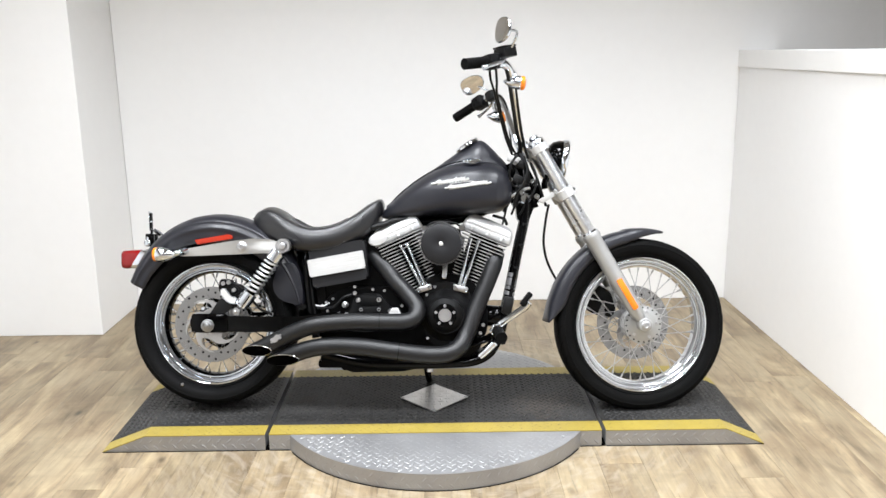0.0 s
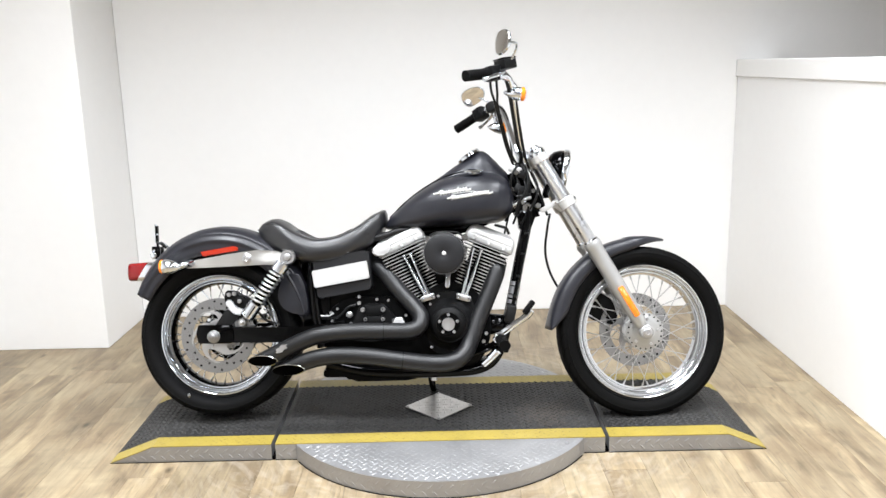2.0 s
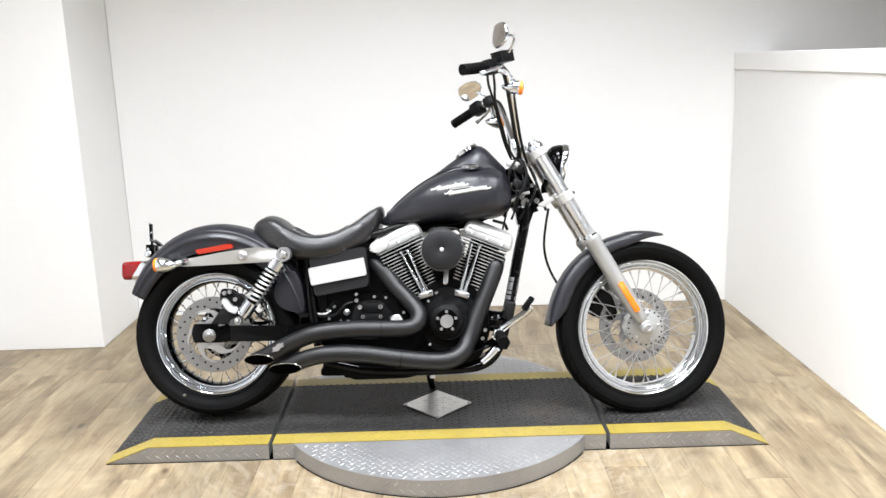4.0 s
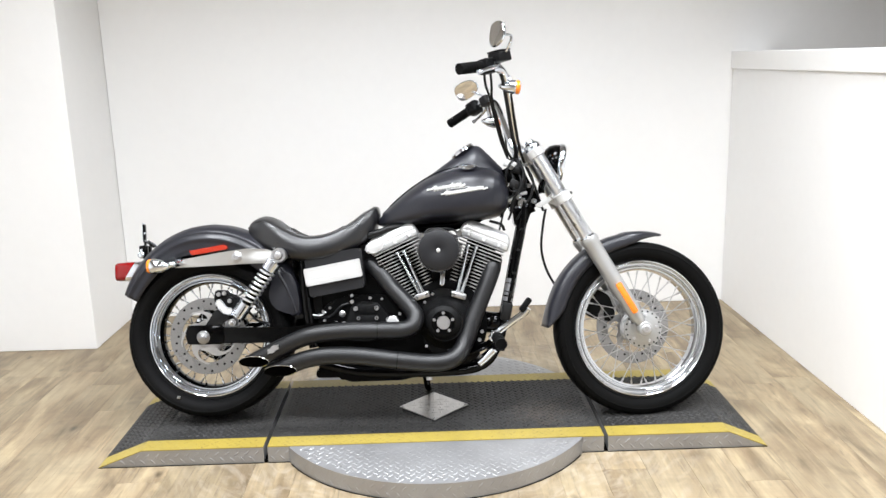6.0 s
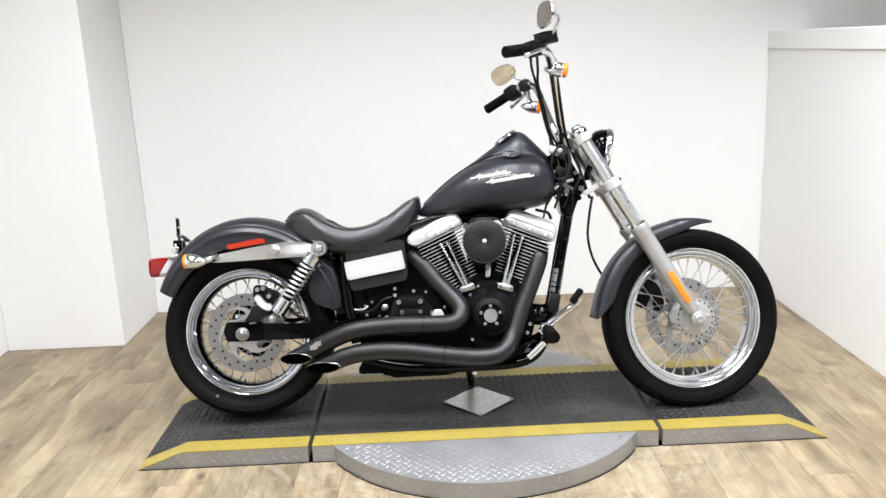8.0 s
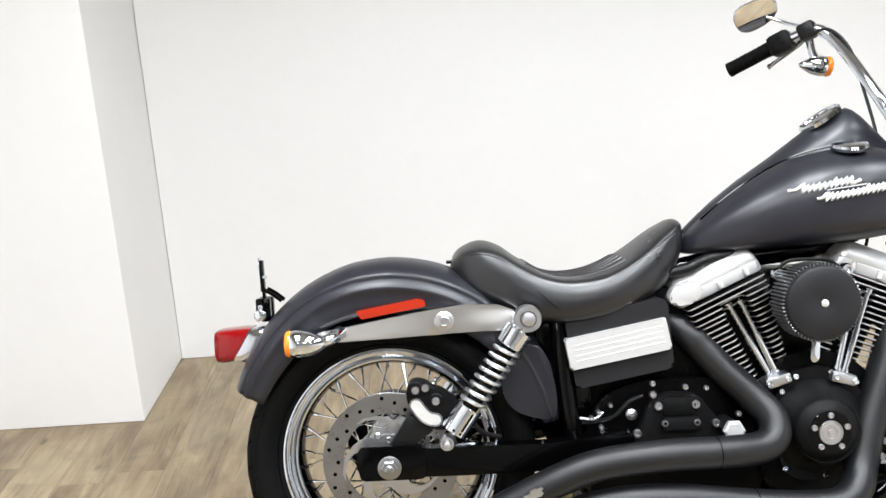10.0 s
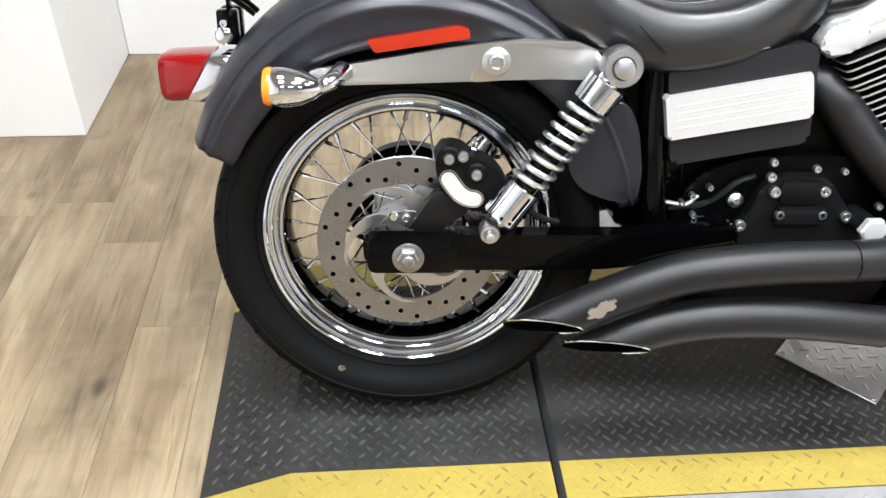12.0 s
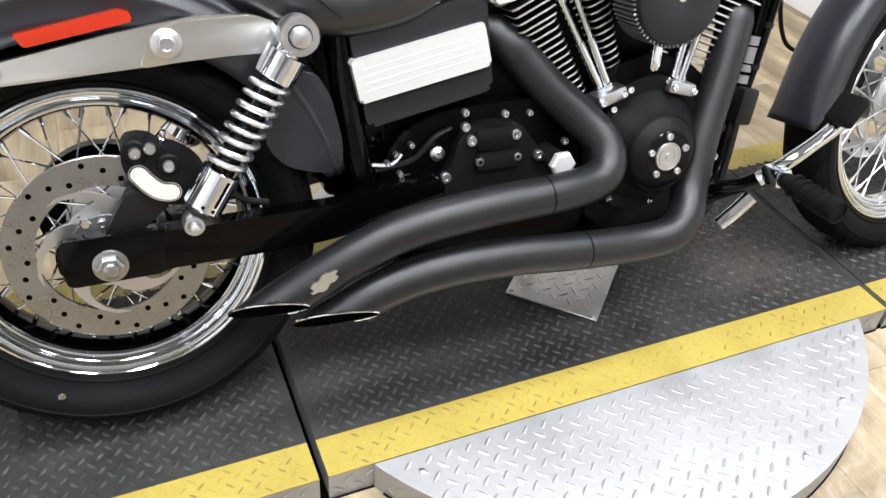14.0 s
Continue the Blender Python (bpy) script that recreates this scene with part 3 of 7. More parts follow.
def section(name, xa, xb, flat_a, flat_b, label):
    """One length of the platform: side plates of bare metal, a black top with yellow edges."""
    h = section_height(xa, xb, flat_a, flat_b)
    xs = sorted({xa, flat_a, flat_b, xb})
    thing = new(name)
    bm = bmesh.new()
    ring = [(x, h(x, 0) - 0.0035) for x in xs] + [(xb, 0.0), (xa, 0.0)]
    keep = [p for i, p in enumerate(ring) if p != ring[i - 1]]
    plate(bm, keep, PY0 + 0.001, PY1 - 0.001)
    part("base", bm, "alu", thing, "bare aluminium tread plate sides", 0)
    # thin dark strips draw the contact shadow along the base
    for ya, yb in ((PY0 - 0.0025, PY0 + 0.0008), (PY1 - 0.0008, PY1 + 0.0025)):
        part("foot_strip", box(bmesh.new(), (xa, ya, 0.0), (xb, yb, 0.0016)), "rubber", thing, "dark strip for the contact shadow at the base", 0)
    for nm, ya, yb, mat, lab in (("deck", PY0 + STRIPE, PY1 - STRIPE, "tread_black", "black coated tread plate"),
                                 ("edge_stripe", PY0, PY0 + STRIPE, "tread_yellow", "yellow safety stripe"),
                                 ("edge_stripe", PY1 - STRIPE, PY1, "tread_yellow", "yellow safety stripe")):
        bm = bmesh.new()
        top = [(x, h(x, 0)) for x in xs]
        low = [(x, h(x, 0) - 0.003) for x in reversed(xs)]
        plate(bm, top + low, ya, yb)
        part(nm, bm, mat, thing, lab, 0)
    g = 0.012
    bm = tread(bmesh.new(), lambda x, y: xa + g < x < xb - g and abs(y - PY0 - STRIPE) > 0.004, h, stripe_of, xa, xb, PY0, PY1)
    ob = part("tread_pattern", bm, ("black_tips", "yellow_tips"), thing, "raised lozenge tread", 0)
    ob["kind"] = "stuff"
    for side in (PY0 - 0.0005, PY1 + 0.0005):
        s = -1 if side < 0 else 1
        bm = bmesh.new()
        k, x = 0, xa + 0.016
        while x < xb - 0.012:
            for j, z in enumerate((0.018, 0.04)):
                xx = x + (0.0175 if j else 0)
                if z + 0.0115 < h(xx, 0) and xx < xb - 0.012:
                    a = radians(45 if j % 2 else -45)
                    L, W, H = 0.0135, 0.0035, 0.0011
                    pts = []
                    for q, w, e in ((-L, 0, 0), (-L * .3, W, 0), (L * .3, W, 0), (L, 0, 0), (L * .3, -W, 0), (-L * .3, -W, 0), (-L * .5, 0, H), (L * .5, 0, H)):
                        pts.append(bm.verts.new((xx + q * math.cos(a) - w * math.sin(a), side + s * (e - (0.0005 if e == 0 else 0)), z + q * math.sin(a) + w * math.cos(a))))
                    for f in ((0, 1, 6), (1, 2, 7, 6), (2, 3, 7), (3, 4, 7), (4, 5, 6, 7), (5, 0, 6)):
                        bm.faces.new([pts[i] for i in f])
            k += 1
            x += 0.0350
        ob = part("side_tread", bm, "alu", thing, "", 0)
        ob["kind"] = "stuff"
    return tagged(thing, label, "platform", group="platform sections")


G0, G1 = 0.240, 1.445
section("ramp_section", -0.350, G0 - 0.0075, -0.195, G0 - 0.0075, "black tread plate ramp with yellow edges under the rear tyre")
section("ramp_section", G1 + 0.0075, 2.022, G1 + 0.0075, 1.884, "black tread plate ramp with yellow edges under the front tyre")
centre = section("turntable_deck", G0 + 0.0075, G1 - 0.0075, G0 + 0.0075, G1 - 0.0075, "black tread plate deck with yellow edges on the turntable")

# a black strip in each gap puts its shade into the colour
for gx in (G0, G1):
    part("joint_seal", box(bmesh.new(), (gx - 0.0073, PY0 + 0.0012, 0.0), (gx + 0.0073, PY1 - 0.0012, 0.008)), "hole", centre, "black strip drawn for the shade between the sections", 0)



def trodden(x, y):
    """The disc's lozenges are rubbed low where one steps up to the deck."""
    d = math.hypot((x - TC[0] - 0.06) / 0.42, (y - PY0 + 0.06) / 0.17)
    return min(1.0, 0.35 + 0.65 * max(0.0, d - 0.55) / 0.6)


disc = new("turntable_disc")
tagged(disc, "round bare aluminium tread plate turntable on the floor", "turntable", group="platform sections")
for sgn in (-1, 1):
    yc = PY0 - 0.0012 if sgn < 0 else PY1 + 0.0012
    a0 = math.asin((yc - TC[1]) / TR)
    angs = np.linspace(a0, math.pi - a0, 60) if sgn > 0 else np.linspace(math.pi - a0, 2 * math.pi + a0, 60)
    rim = [(TC[0] + TR * math.cos(a), TC[1] + TR * math.sin(a)) for a in angs]
    bm = bmesh.new()
    lo = [bm.verts.new((x, y, 0.0)) for x, y in rim]
    hi = [bm.verts.new((x, y, PH - 0.002)) for x, y in rim]
    bm.faces.new(hi)
    n = len(rim)
    for i in range(n):
        bm.faces.new((lo[i], lo[(i + 1) % n], hi[(i + 1) % n], hi[i]))
    part("disc_plate", bm, "alu", disc, "", 30)
    # the same drawn contact shadow round the disc's base
    bm = bmesh.new()
    outer = [(TC[0] + (TR + 0.003) * math.cos(a), TC[1] + (TR + 0.003) * math.sin(a)) for a in angs[1:-1]]
    inner = [(TC[0] + (TR + 0.0002) * math.cos(a), TC[1] + (TR + 0.0002) * math.sin(a)) for a in angs[1:-1]]
    skin(bm, [[(p[0], p[1], 0.0), (p[0], p[1], 0.0022), (q[0], q[1], 0.0022), (q[0], q[1], 0.0)] for p, q in zip(outer, inner)])
    part("foot_strip", bm, "rubber", disc, "dark strip for the contact shadow at the base", 0)
    bm = tread(bmesh.new(), lambda x, y: math.hypot(x - TC[0], y - TC[1]) < TR - 0.014 and (y < yc - 0.008 if sgn < 0 else y > yc + 0.008),
               lambda x, y: PH - 0.002, lambda x, y: 0, TC[0] - TR, TC[0] + TR, (TC[1] - TR if sgn < 0 else yc), (yc if sgn < 0 else TC[1] + TR), pitch=0.025, H=0.0015, wear=trodden)
    ob = part("tread_pattern", bm, "alu", disc, "", 0)
    ob["kind"] = "stuff"
    bm = bmesh.new()
    k = 0
    arc = abs(angs[-1] - angs[0]) * TR
    m_n = int(arc / 0.0350)
    for k in range(1, m_n):
        for j, z in enumerate((0.016, 0.040)):
            a = angs[0] + (angs[-1] - angs[0]) * (k + 0.5 * j) / m_n
            cx, cy = math.cos(a), math.sin(a)
            b = radians(45 if j % 2 else -45)
            L, W, H = 0.0135, 0.0035, 0.0011
            pts = []
            for q, w, e in ((-L, 0, 0), (-L * .3, W, 0), (L * .3, W, 0), (L, 0, 0), (L * .3, -W, 0), (-L * .3, -W, 0), (-L * .5, 0, H), (L * .5, 0, H)):
                t = q * math.cos(b) - w * math.sin(b)
                r = TR + e - 0.0006 * (e == 0)
                pts.append(bm.verts.new((TC[0] + r * cx - t * cy, TC[1] + r * cy + t * cx, z + q * math.sin(b) + w * math.cos(b))))
            for f in ((0, 1, 6), (1, 2, 7, 6), (2, 3, 7), (3, 4, 7), (4, 5, 6, 7), (5, 0, 6)):
                bm.faces.new([pts[i] for i in f])
    ob = part("side_tread", bm, "alu", disc, "", 0)
    ob["kind"] = "stuff"
    for a in np.linspace(angs[0] + 0.12, angs[-1] - 0.12, 7):
        part("screw", lathe(bmesh.new(), (TC[0] + (TR - 0.035) * math.cos(a), TC[1] + (TR - 0.035) * math.sin(a), PH - 0.0025), (0, 0, 1),
                            [(0, 0.006), (0.002, 0.006), (0.003, 0.004), (0.003, 0)], 10), "steel", disc)

# square plate in the middle of the deck, set cornerwise
dp = new("diamond_plate")
dp.matrix_basis = pose(0.838, -0.040, PH + 0.0022, 0, 0, 45)
tagged(dp, "square bare tread plate set cornerwise on the black deck", "metal plate")
S = 0.0945
part("sheet", box(bmesh.new(), (-S, -S, 0), (S, S, 0.004), 0.001, segs=1), "baretread", dp, smooth=0)
bm = tread(bmesh.new(), lambda x, y: abs(x) < S - 0.012 and abs(y) < S - 0.012, lambda x, y: 0.004, lambda x, y: 0, -S, S, -S, S, pitch=0.025, H=0.0010)
ob = part("tread_pattern", bm, "baretread", dp, "", 0)
ob["kind"] = "stuff"
for sx, sy in ((-1, -1), (1, -1), (1, 1), (-1, 1)):
    part("screw", bolt_mesh(bmesh.new(), (sx * (S - 0.009), sy * (S - 0.009), 0.004), (0, 0, 1), 0.0055, 0.003), "steel", dp)

# ---- motorcycle: x forward, y to its left, z up from the ground line; it leans on its stand ----
bike = new("motorcycle")
bike.matrix_basis = pose(0.004, -0.083, 0.0545, -13.8, 0, -2.38)
tagged(bike, "satin black cruiser motorcycle with high handlebars on the tread plate platform", "motorcycle")
RIGHT = (0, -1, 0)


def bolt(parent, x, y, z, r=0.007, h=0.006, mat="steel", axis=RIGHT, name="bolt"):
    return part(name, bolt_mesh(bmesh.new(), (x, y, z), axis, r, h), mat, parent)


def hexbolt(parent, x, y, z, r=0.01, h=0.008, mat="chrome", axis=RIGHT):
    u, v = axes(axis)
    d, c = Vector(axis), Vector((x, y, z))
    bm = bmesh.new()
    rings = []
    for s, k in ((0, 1), (h * 0.8, 1), (h, 0.8)):
        rings.append([c + d * s + r * k * (math.cos(a) * u + math.sin(a) * v) for a in (math.pi / 3 * i for i in range(6))])
    skin(bm, rings)
    return part("bolt", bm, mat, parent, "", 20)


def wheel(name, cx, cz, tyre_r, tyre_w, rim_r, rim_w, hub_w, flange_r, spokes, label, well="chrome", rim="chrome", rubber="rubber"):
    """Laced wheel: rim with stepped lips, tyre, hub, crossed spokes with nipples."""
    c = (cx, 0, cz)
    hw = rim_w / 2
    near = [(-hw, rim_r + 0.001), (-hw + 0.001, rim_r + 0.003), (-hw - 0.0015, rim_r + 0.0005), (-hw - 0.0018, rim_r - 0.0025), (-hw + 0.0005, rim_r - 0.0055), (-hw + 0.0045, rim_r - 0.0070), (-hw + 0.0050, rim_r - 0.0085),
            (-hw + 0.0030, rim_r - 0.0105), (-hw + 0.0035, rim_r - 0.0130), (-hw + 0.0080, rim_r - 0.0150), (-hw + 0.0095, rim_r - 0.0165), (-hw + 0.0080, rim_r - 0.0190), (-hw + 0.0100, rim_r - 0.0220),
            (-hw + 0.0150, rim_r - 0.0240), (-hw + 0.0155, rim_r - 0.0275), (-hw + 0.0200, rim_r - 0.0300), (-0.014, rim_r - 0.036)]
    prof = near + [(-s, r) for s, r in reversed(near)]
    inner = [(hw - 0.004, rim_r - 0.001), (hw - 0.012, rim_r - 0.006), (0.015, rim_r - 0.018), (-0.015, rim_r - 0.018), (-hw + 0.012, rim_r - 0.006), (-hw + 0.004, rim_r - 0.001)]
    w = part(name, lathe(bmesh.new(), c, (0, 1, 0), prof + inner, 96, closed=True), rim, bike, label, 35)
    # black colour stands in for the dark that the chrome well reflects
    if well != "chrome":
        part("rim_well", lathe(bmesh.new(), c, (0, 1, 0), [(-hw + 0.0202, rim_r - 0.0306), (-0.0142, rim_r - 0.0368), (0.0142, rim_r - 0.0368), (hw - 0.0202, rim_r - 0.0306)], 96, caps=False), well, w, "rim well coloured black for its dark reflections")
    # tyre: a bead against the rim, a full sidewall and a round tread
    tw = tyre_w / 2
    side = [(-hw + 0.004, rim_r - 0.002), (-hw - 0.002, rim_r + 0.006), (-hw - 0.0045, rim_r + 0.0065), (-hw - 0.0065, rim_r + 0.0095), (-hw - 0.0045, rim_r + 0.0115),
            (-tw * 0.93, rim_r + (tyre_r - rim_r) * 0.30), (-tw, rim_r + (tyre_r - rim_r) * 0.50),
            (-tw * 0.997, rim_r + (tyre_r - rim_r) * 0.62), (-tw * 0.997 - 0.0014, rim_r + (tyre_r - rim_r) * 0.635), (-tw * 0.995 - 0.0014, rim_r + (tyre_r - rim_r) * 0.66),
            (-tw * 0.985, rim_r + (tyre_r - rim_r) * 0.675), (-tw * 0.95, rim_r + (tyre_r - rim_r) * 0.76)]
    crown = [(-tw * 0.86, rim_r + (tyre_r - rim_r) * 0.87), (-tw * 0.68, rim_r + (tyre_r - rim_r) * 0.945), (-tw * 0.42, rim_r + (tyre_r - rim_r) * 0.985), (0, tyre_r)]
    half = side + crown
    full = half + [(-s, r) for s, r in reversed(half[:-1])]
    tyre = part("tyre", lathe(bmesh.new(), c, (0, 1, 0), full, 112, caps=False), rubber, w, "black rubber tyre", 50)
    # slanted sipes cut into the shoulder, shown as narrow dark inlays
    n = 34
    for s in (-1, 1):
        bm = bmesh.new()
        for k in range(n):
            a0 = 2 * math.pi * k / n
            pts = []
            for i in range(7):
                f = i / 6
                lat = float(np.interp(f, [0, 0.35, 0.7, 1], [0.955, 0.86, 0.69, 0.30])) * tw
                rad = float(np.interp(lat / tw, [0, 0.42, 0.68, 0.86, 0.95, 0.99], [tyre_r, rim_r + (tyre_r - rim_r) * 0.985, rim_r + (tyre_r - rim_r) * 0.945,
                                                                                  rim_r + (tyre_r - rim_r) * 0.87, rim_r + (tyre_r - rim_r) * 0.76, rim_r + (tyre_r - rim_r) * 0.64]))
                a = a0 + 0.15 * f * f + 0.02 * f
                wd = 0.0028 * (1 - 0.6 * abs(2 * f - 1))
                row = []
                for e in (-wd, wd):
                    b = a + e / rad
                    row.append(bm.verts.new((cx + (rad + 0.0009) * math.cos(b), s * (lat + 0.0006), cz + (rad + 0.0009) * math.sin(b))))
                pts.append(row)
            for p, q in zip(pts, pts[1:]):
                bm.faces.new((p[0], p[1], q[1], q[0]))
        ob = part("tread_grooves", bm, "hole", tyre)
        ob["kind"] = "stuff"
    hb = hub_w / 2
    hub = part("hub", lathe(bmesh.new(), c, (0, 1, 0), [(-hb - 0.012, 0.018), (-hb - 0.010, flange_r * 0.72), (-hb, flange_r * 0.8), (-hb + 0.001, flange_r), (-hb + 0.007, flange_r), (-hb + 0.010, flange_r * 0.62),
                                                        (0, flange_r * 0.55), (hb - 0.010, flange_r * 0.62), (hb - 0.007, flange_r), (hb - 0.001, flange_r), (hb, flange_r * 0.8), (hb + 0.012, 0.018)], 40), "silver", w)
    # four crossed rows; each spoke shares the mesh of its row
    rows = []
    for s in (-1, 1):
        for way in (-1, 1):
            bm = bmesh.new()
            a = way * 1.12
            p = Vector((flange_r * 0.9 * math.sin(a), s * (hb - 0.004 + 0.003 * way), flange_r * 0.9 * math.cos(a)))
            q = Vector((0, s * 0.010, rim_r - 0.034))
            d = (p - q).normalized()
            tube(bm, [p, q + d * 0.004], 0.0017, 6, 1, True, 0, False)
            tube(bm, [q + d * 0.018, q], 0.0036, 6, 1, True, 0, False)
            bm2 = bm
            me = bpy.data.meshes.new("spoke")
            bm2.to_mesh(me)
            bm2.free()
            me.materials.append(M["steel" if rim == "rimalu" else "chrome"])
            rows.append(me)
    for k in range(spokes):
        ob = new("spoke", rows[k % 4])
        ob.parent = w
        ob.matrix_basis = pose(cx, 0, cz, 0, 360.0 * k / spokes, 0)
    return w


def disc_rotor(w, cx, cz, y, r_out, r_in, hub_r, arms, name="brake_disc", carrier="steel"):
    """A brake disc: a drilled ring carried by swept arms."""
    s = -1 if y < 0 else 1
    c = (cx, y, cz)
    ring = part(name, lathe(bmesh.new(), c, (0, s, 0), [(0, r_in), (0, r_out), (0.001, r_out + 0.001), (0.004, r_out + 0.001), (0.005, r_out), (0.005, r_in)], 96, closed=True), "disc", w, "drilled steel brake disc")
    # drill holes are black plugs, their shade put into the colour
    for i in range(30):
        a = 2 * math.pi * i / 30
        rr = r_in + (r_out - r_in) * (0.28 if i % 3 == 0 else (0.52 if i % 3 == 1 else 0.76))
        part("vent_hole", lathe(bmesh.new(), (cx + rr * math.cos(a), y - s * 0.0004, cz + rr * math.sin(a)), (0, s, 0), [(0, 0), (0, 0.0042), (0.0058, 0.0042), (0.0058, 0)], 10), "hole", ring)
    bm = lathe(bmesh.new(), c, (0, s, 0), [(0.001, hub_r * 0.5), (0.001, hub_r), (0.008, hub_r), (0.008, hub_r * 0.5)], 48, closed=True)
    for i in range(arms):
        a0 = 2 * math.pi * i / arms
        rings = []
        for k in range(9):
            f = k / 8
            rr = hub_r * 0.9 + (r_in + 0.006 - hub_r * 0.9) * f
            a = a0 + 0.95 * f * f
            wd = 0.020 - 0.011 * f
            t = Vector((-math.sin(a), 0, math.cos(a)))
            p = Vector((cx + rr * math.cos(a), y, cz + rr * math.sin(a)))
            rings.append([p + t * wd + Vector((0, s * 0.0012, 0)), p - t * wd + Vector((0, s * 0.0012, 0)), p - t * wd + Vector((0, s * 0.006, 0)), p + t * wd + Vector((0, s * 0.006, 0))])
        skin(bm, rings)
    part("disc_carrier", bm, carrier, w, "", 30)
    for i in range(5):
        a = 2 * math.pi * (i + 0.3) / 5
        bolt(w, cx + hub_r * 0.78 * math.cos(a), y + s * 0.008, cz + hub_r * 0.78 * math.sin(a), 0.007, 0.006, "steel", (0, s, 0))


RX, RZ, FX, FZ = 0.001, 0.328, 1.611, 0.331
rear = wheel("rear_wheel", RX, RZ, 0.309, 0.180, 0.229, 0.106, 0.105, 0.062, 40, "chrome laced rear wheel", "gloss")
disc_rotor(rear, RX, RZ, -0.078, 0.141, 0.098, 0.055, 5)
front = wheel("front_wheel", FX, FZ, 0.320, 0.106, 0.249, 0.072, 0.085, 0.058, 40, "polished laced front wheel", rim="rimalu", rubber="oldrubber")
disc_rotor(front, FX, FZ, 0.058, 0.140, 0.100, 0.058, 5)
part("hub_cover", lathe(bmesh.new(), (FX, -0.048, FZ), RIGHT, [(0, 0.070), (0.003, 0.072), (0.006, 0.070), (0.007, 0.058), (0.010, 0.054), (0.011, 0.046), (0.017, 0.030), (0.020, 0.020)], 48), "forkleg", front)
for i in range(20):
    a = 2 * math.pi * (i + .1) / 20
    part("hub_hole", lathe(bmesh.new(), (FX + 0.064 * math.cos(a), -0.0545, FZ + 0.064 * math.sin(a)), RIGHT, [(0, 0.0032), (0.0012, 0.0032), (0.0012, 0)], 10), "hole", front)
for i in range(5):
    a = 2 * math.pi * (i + .1) / 5
    bolt(front, FX + 0.050 * math.cos(a), -0.0585, FZ + 0.050 * math.sin(a), 0.006, 0.004)
part("balance_weight", lathe(bmesh.new(), (RX - 0.112, -0.0865, RZ - 0.226), RIGHT, [(0, 0.006), (0.002, 0.006), (0.003, 0.004), (0.003, 0)], 10), "disc", rear)
# belt pulley on the far side
part("pulley", lathe(bmesh.new(), (RX, 0.085, RZ), (0, 1, 0), [(0, 0.03), (0, 0.102), (-0.002, 0.108), (0.026, 0.108), (0.024, 0.102), (0.024, 0.03)], 64, closed=True), "dark", rear, "black belt pulley")

# ---- swingarm, axle, shocks ----
for s in (-1, 1):
    bm = bmesh.new()
    outline = rounded([(-0.064, 0.306), (-0.068, 0.365), (-0.01, 0.367), (0.11, 0.362), (0.34, 0.362), (0.50, 0.385), (0.50, 0.33), (0.30, 0.305), (0.17, 0.304)], 0.02)
    plate(bm, outline, s * 0.098, s * 0.132, 0.007, segs=3)
    arm = part("swingarm", bm, "gloss", bike, "gloss black swingarm")
    part("axle_plate", plate(bmesh.new(), rounded([(-0.060, 0.302), (-0.060, 0.372), (0.075, 0.372), (0.075, 0.302)], 0.012), s * 0.132, s * 0.1365, 0.0015), "gloss", arm)
bmx = rod(bmesh.new(), (RX, -0.14, RZ), (RX, 0.14, RZ), 0.012)
axle = part("rear_axle", bmx, "steel", bike)
part("washer", lathe(bmesh.new(), (RX, -0.1366, RZ), RIGHT, [(0, 0.024), (0.003, 0.024), (0.004, 0.022), (0.004, 0.012)], 32), "disc", axle)
hexbolt(axle, RX, -0.1406, RZ, 0.0185, 0.010, "disc")
part("axle_end", lathe(bmesh.new(), (RX, -0.1506, RZ), RIGHT, [(0, 0.0105), (0.006, 0.0105), (0.008, 0.008), (0.008, 0)], 20), "disc", axle)


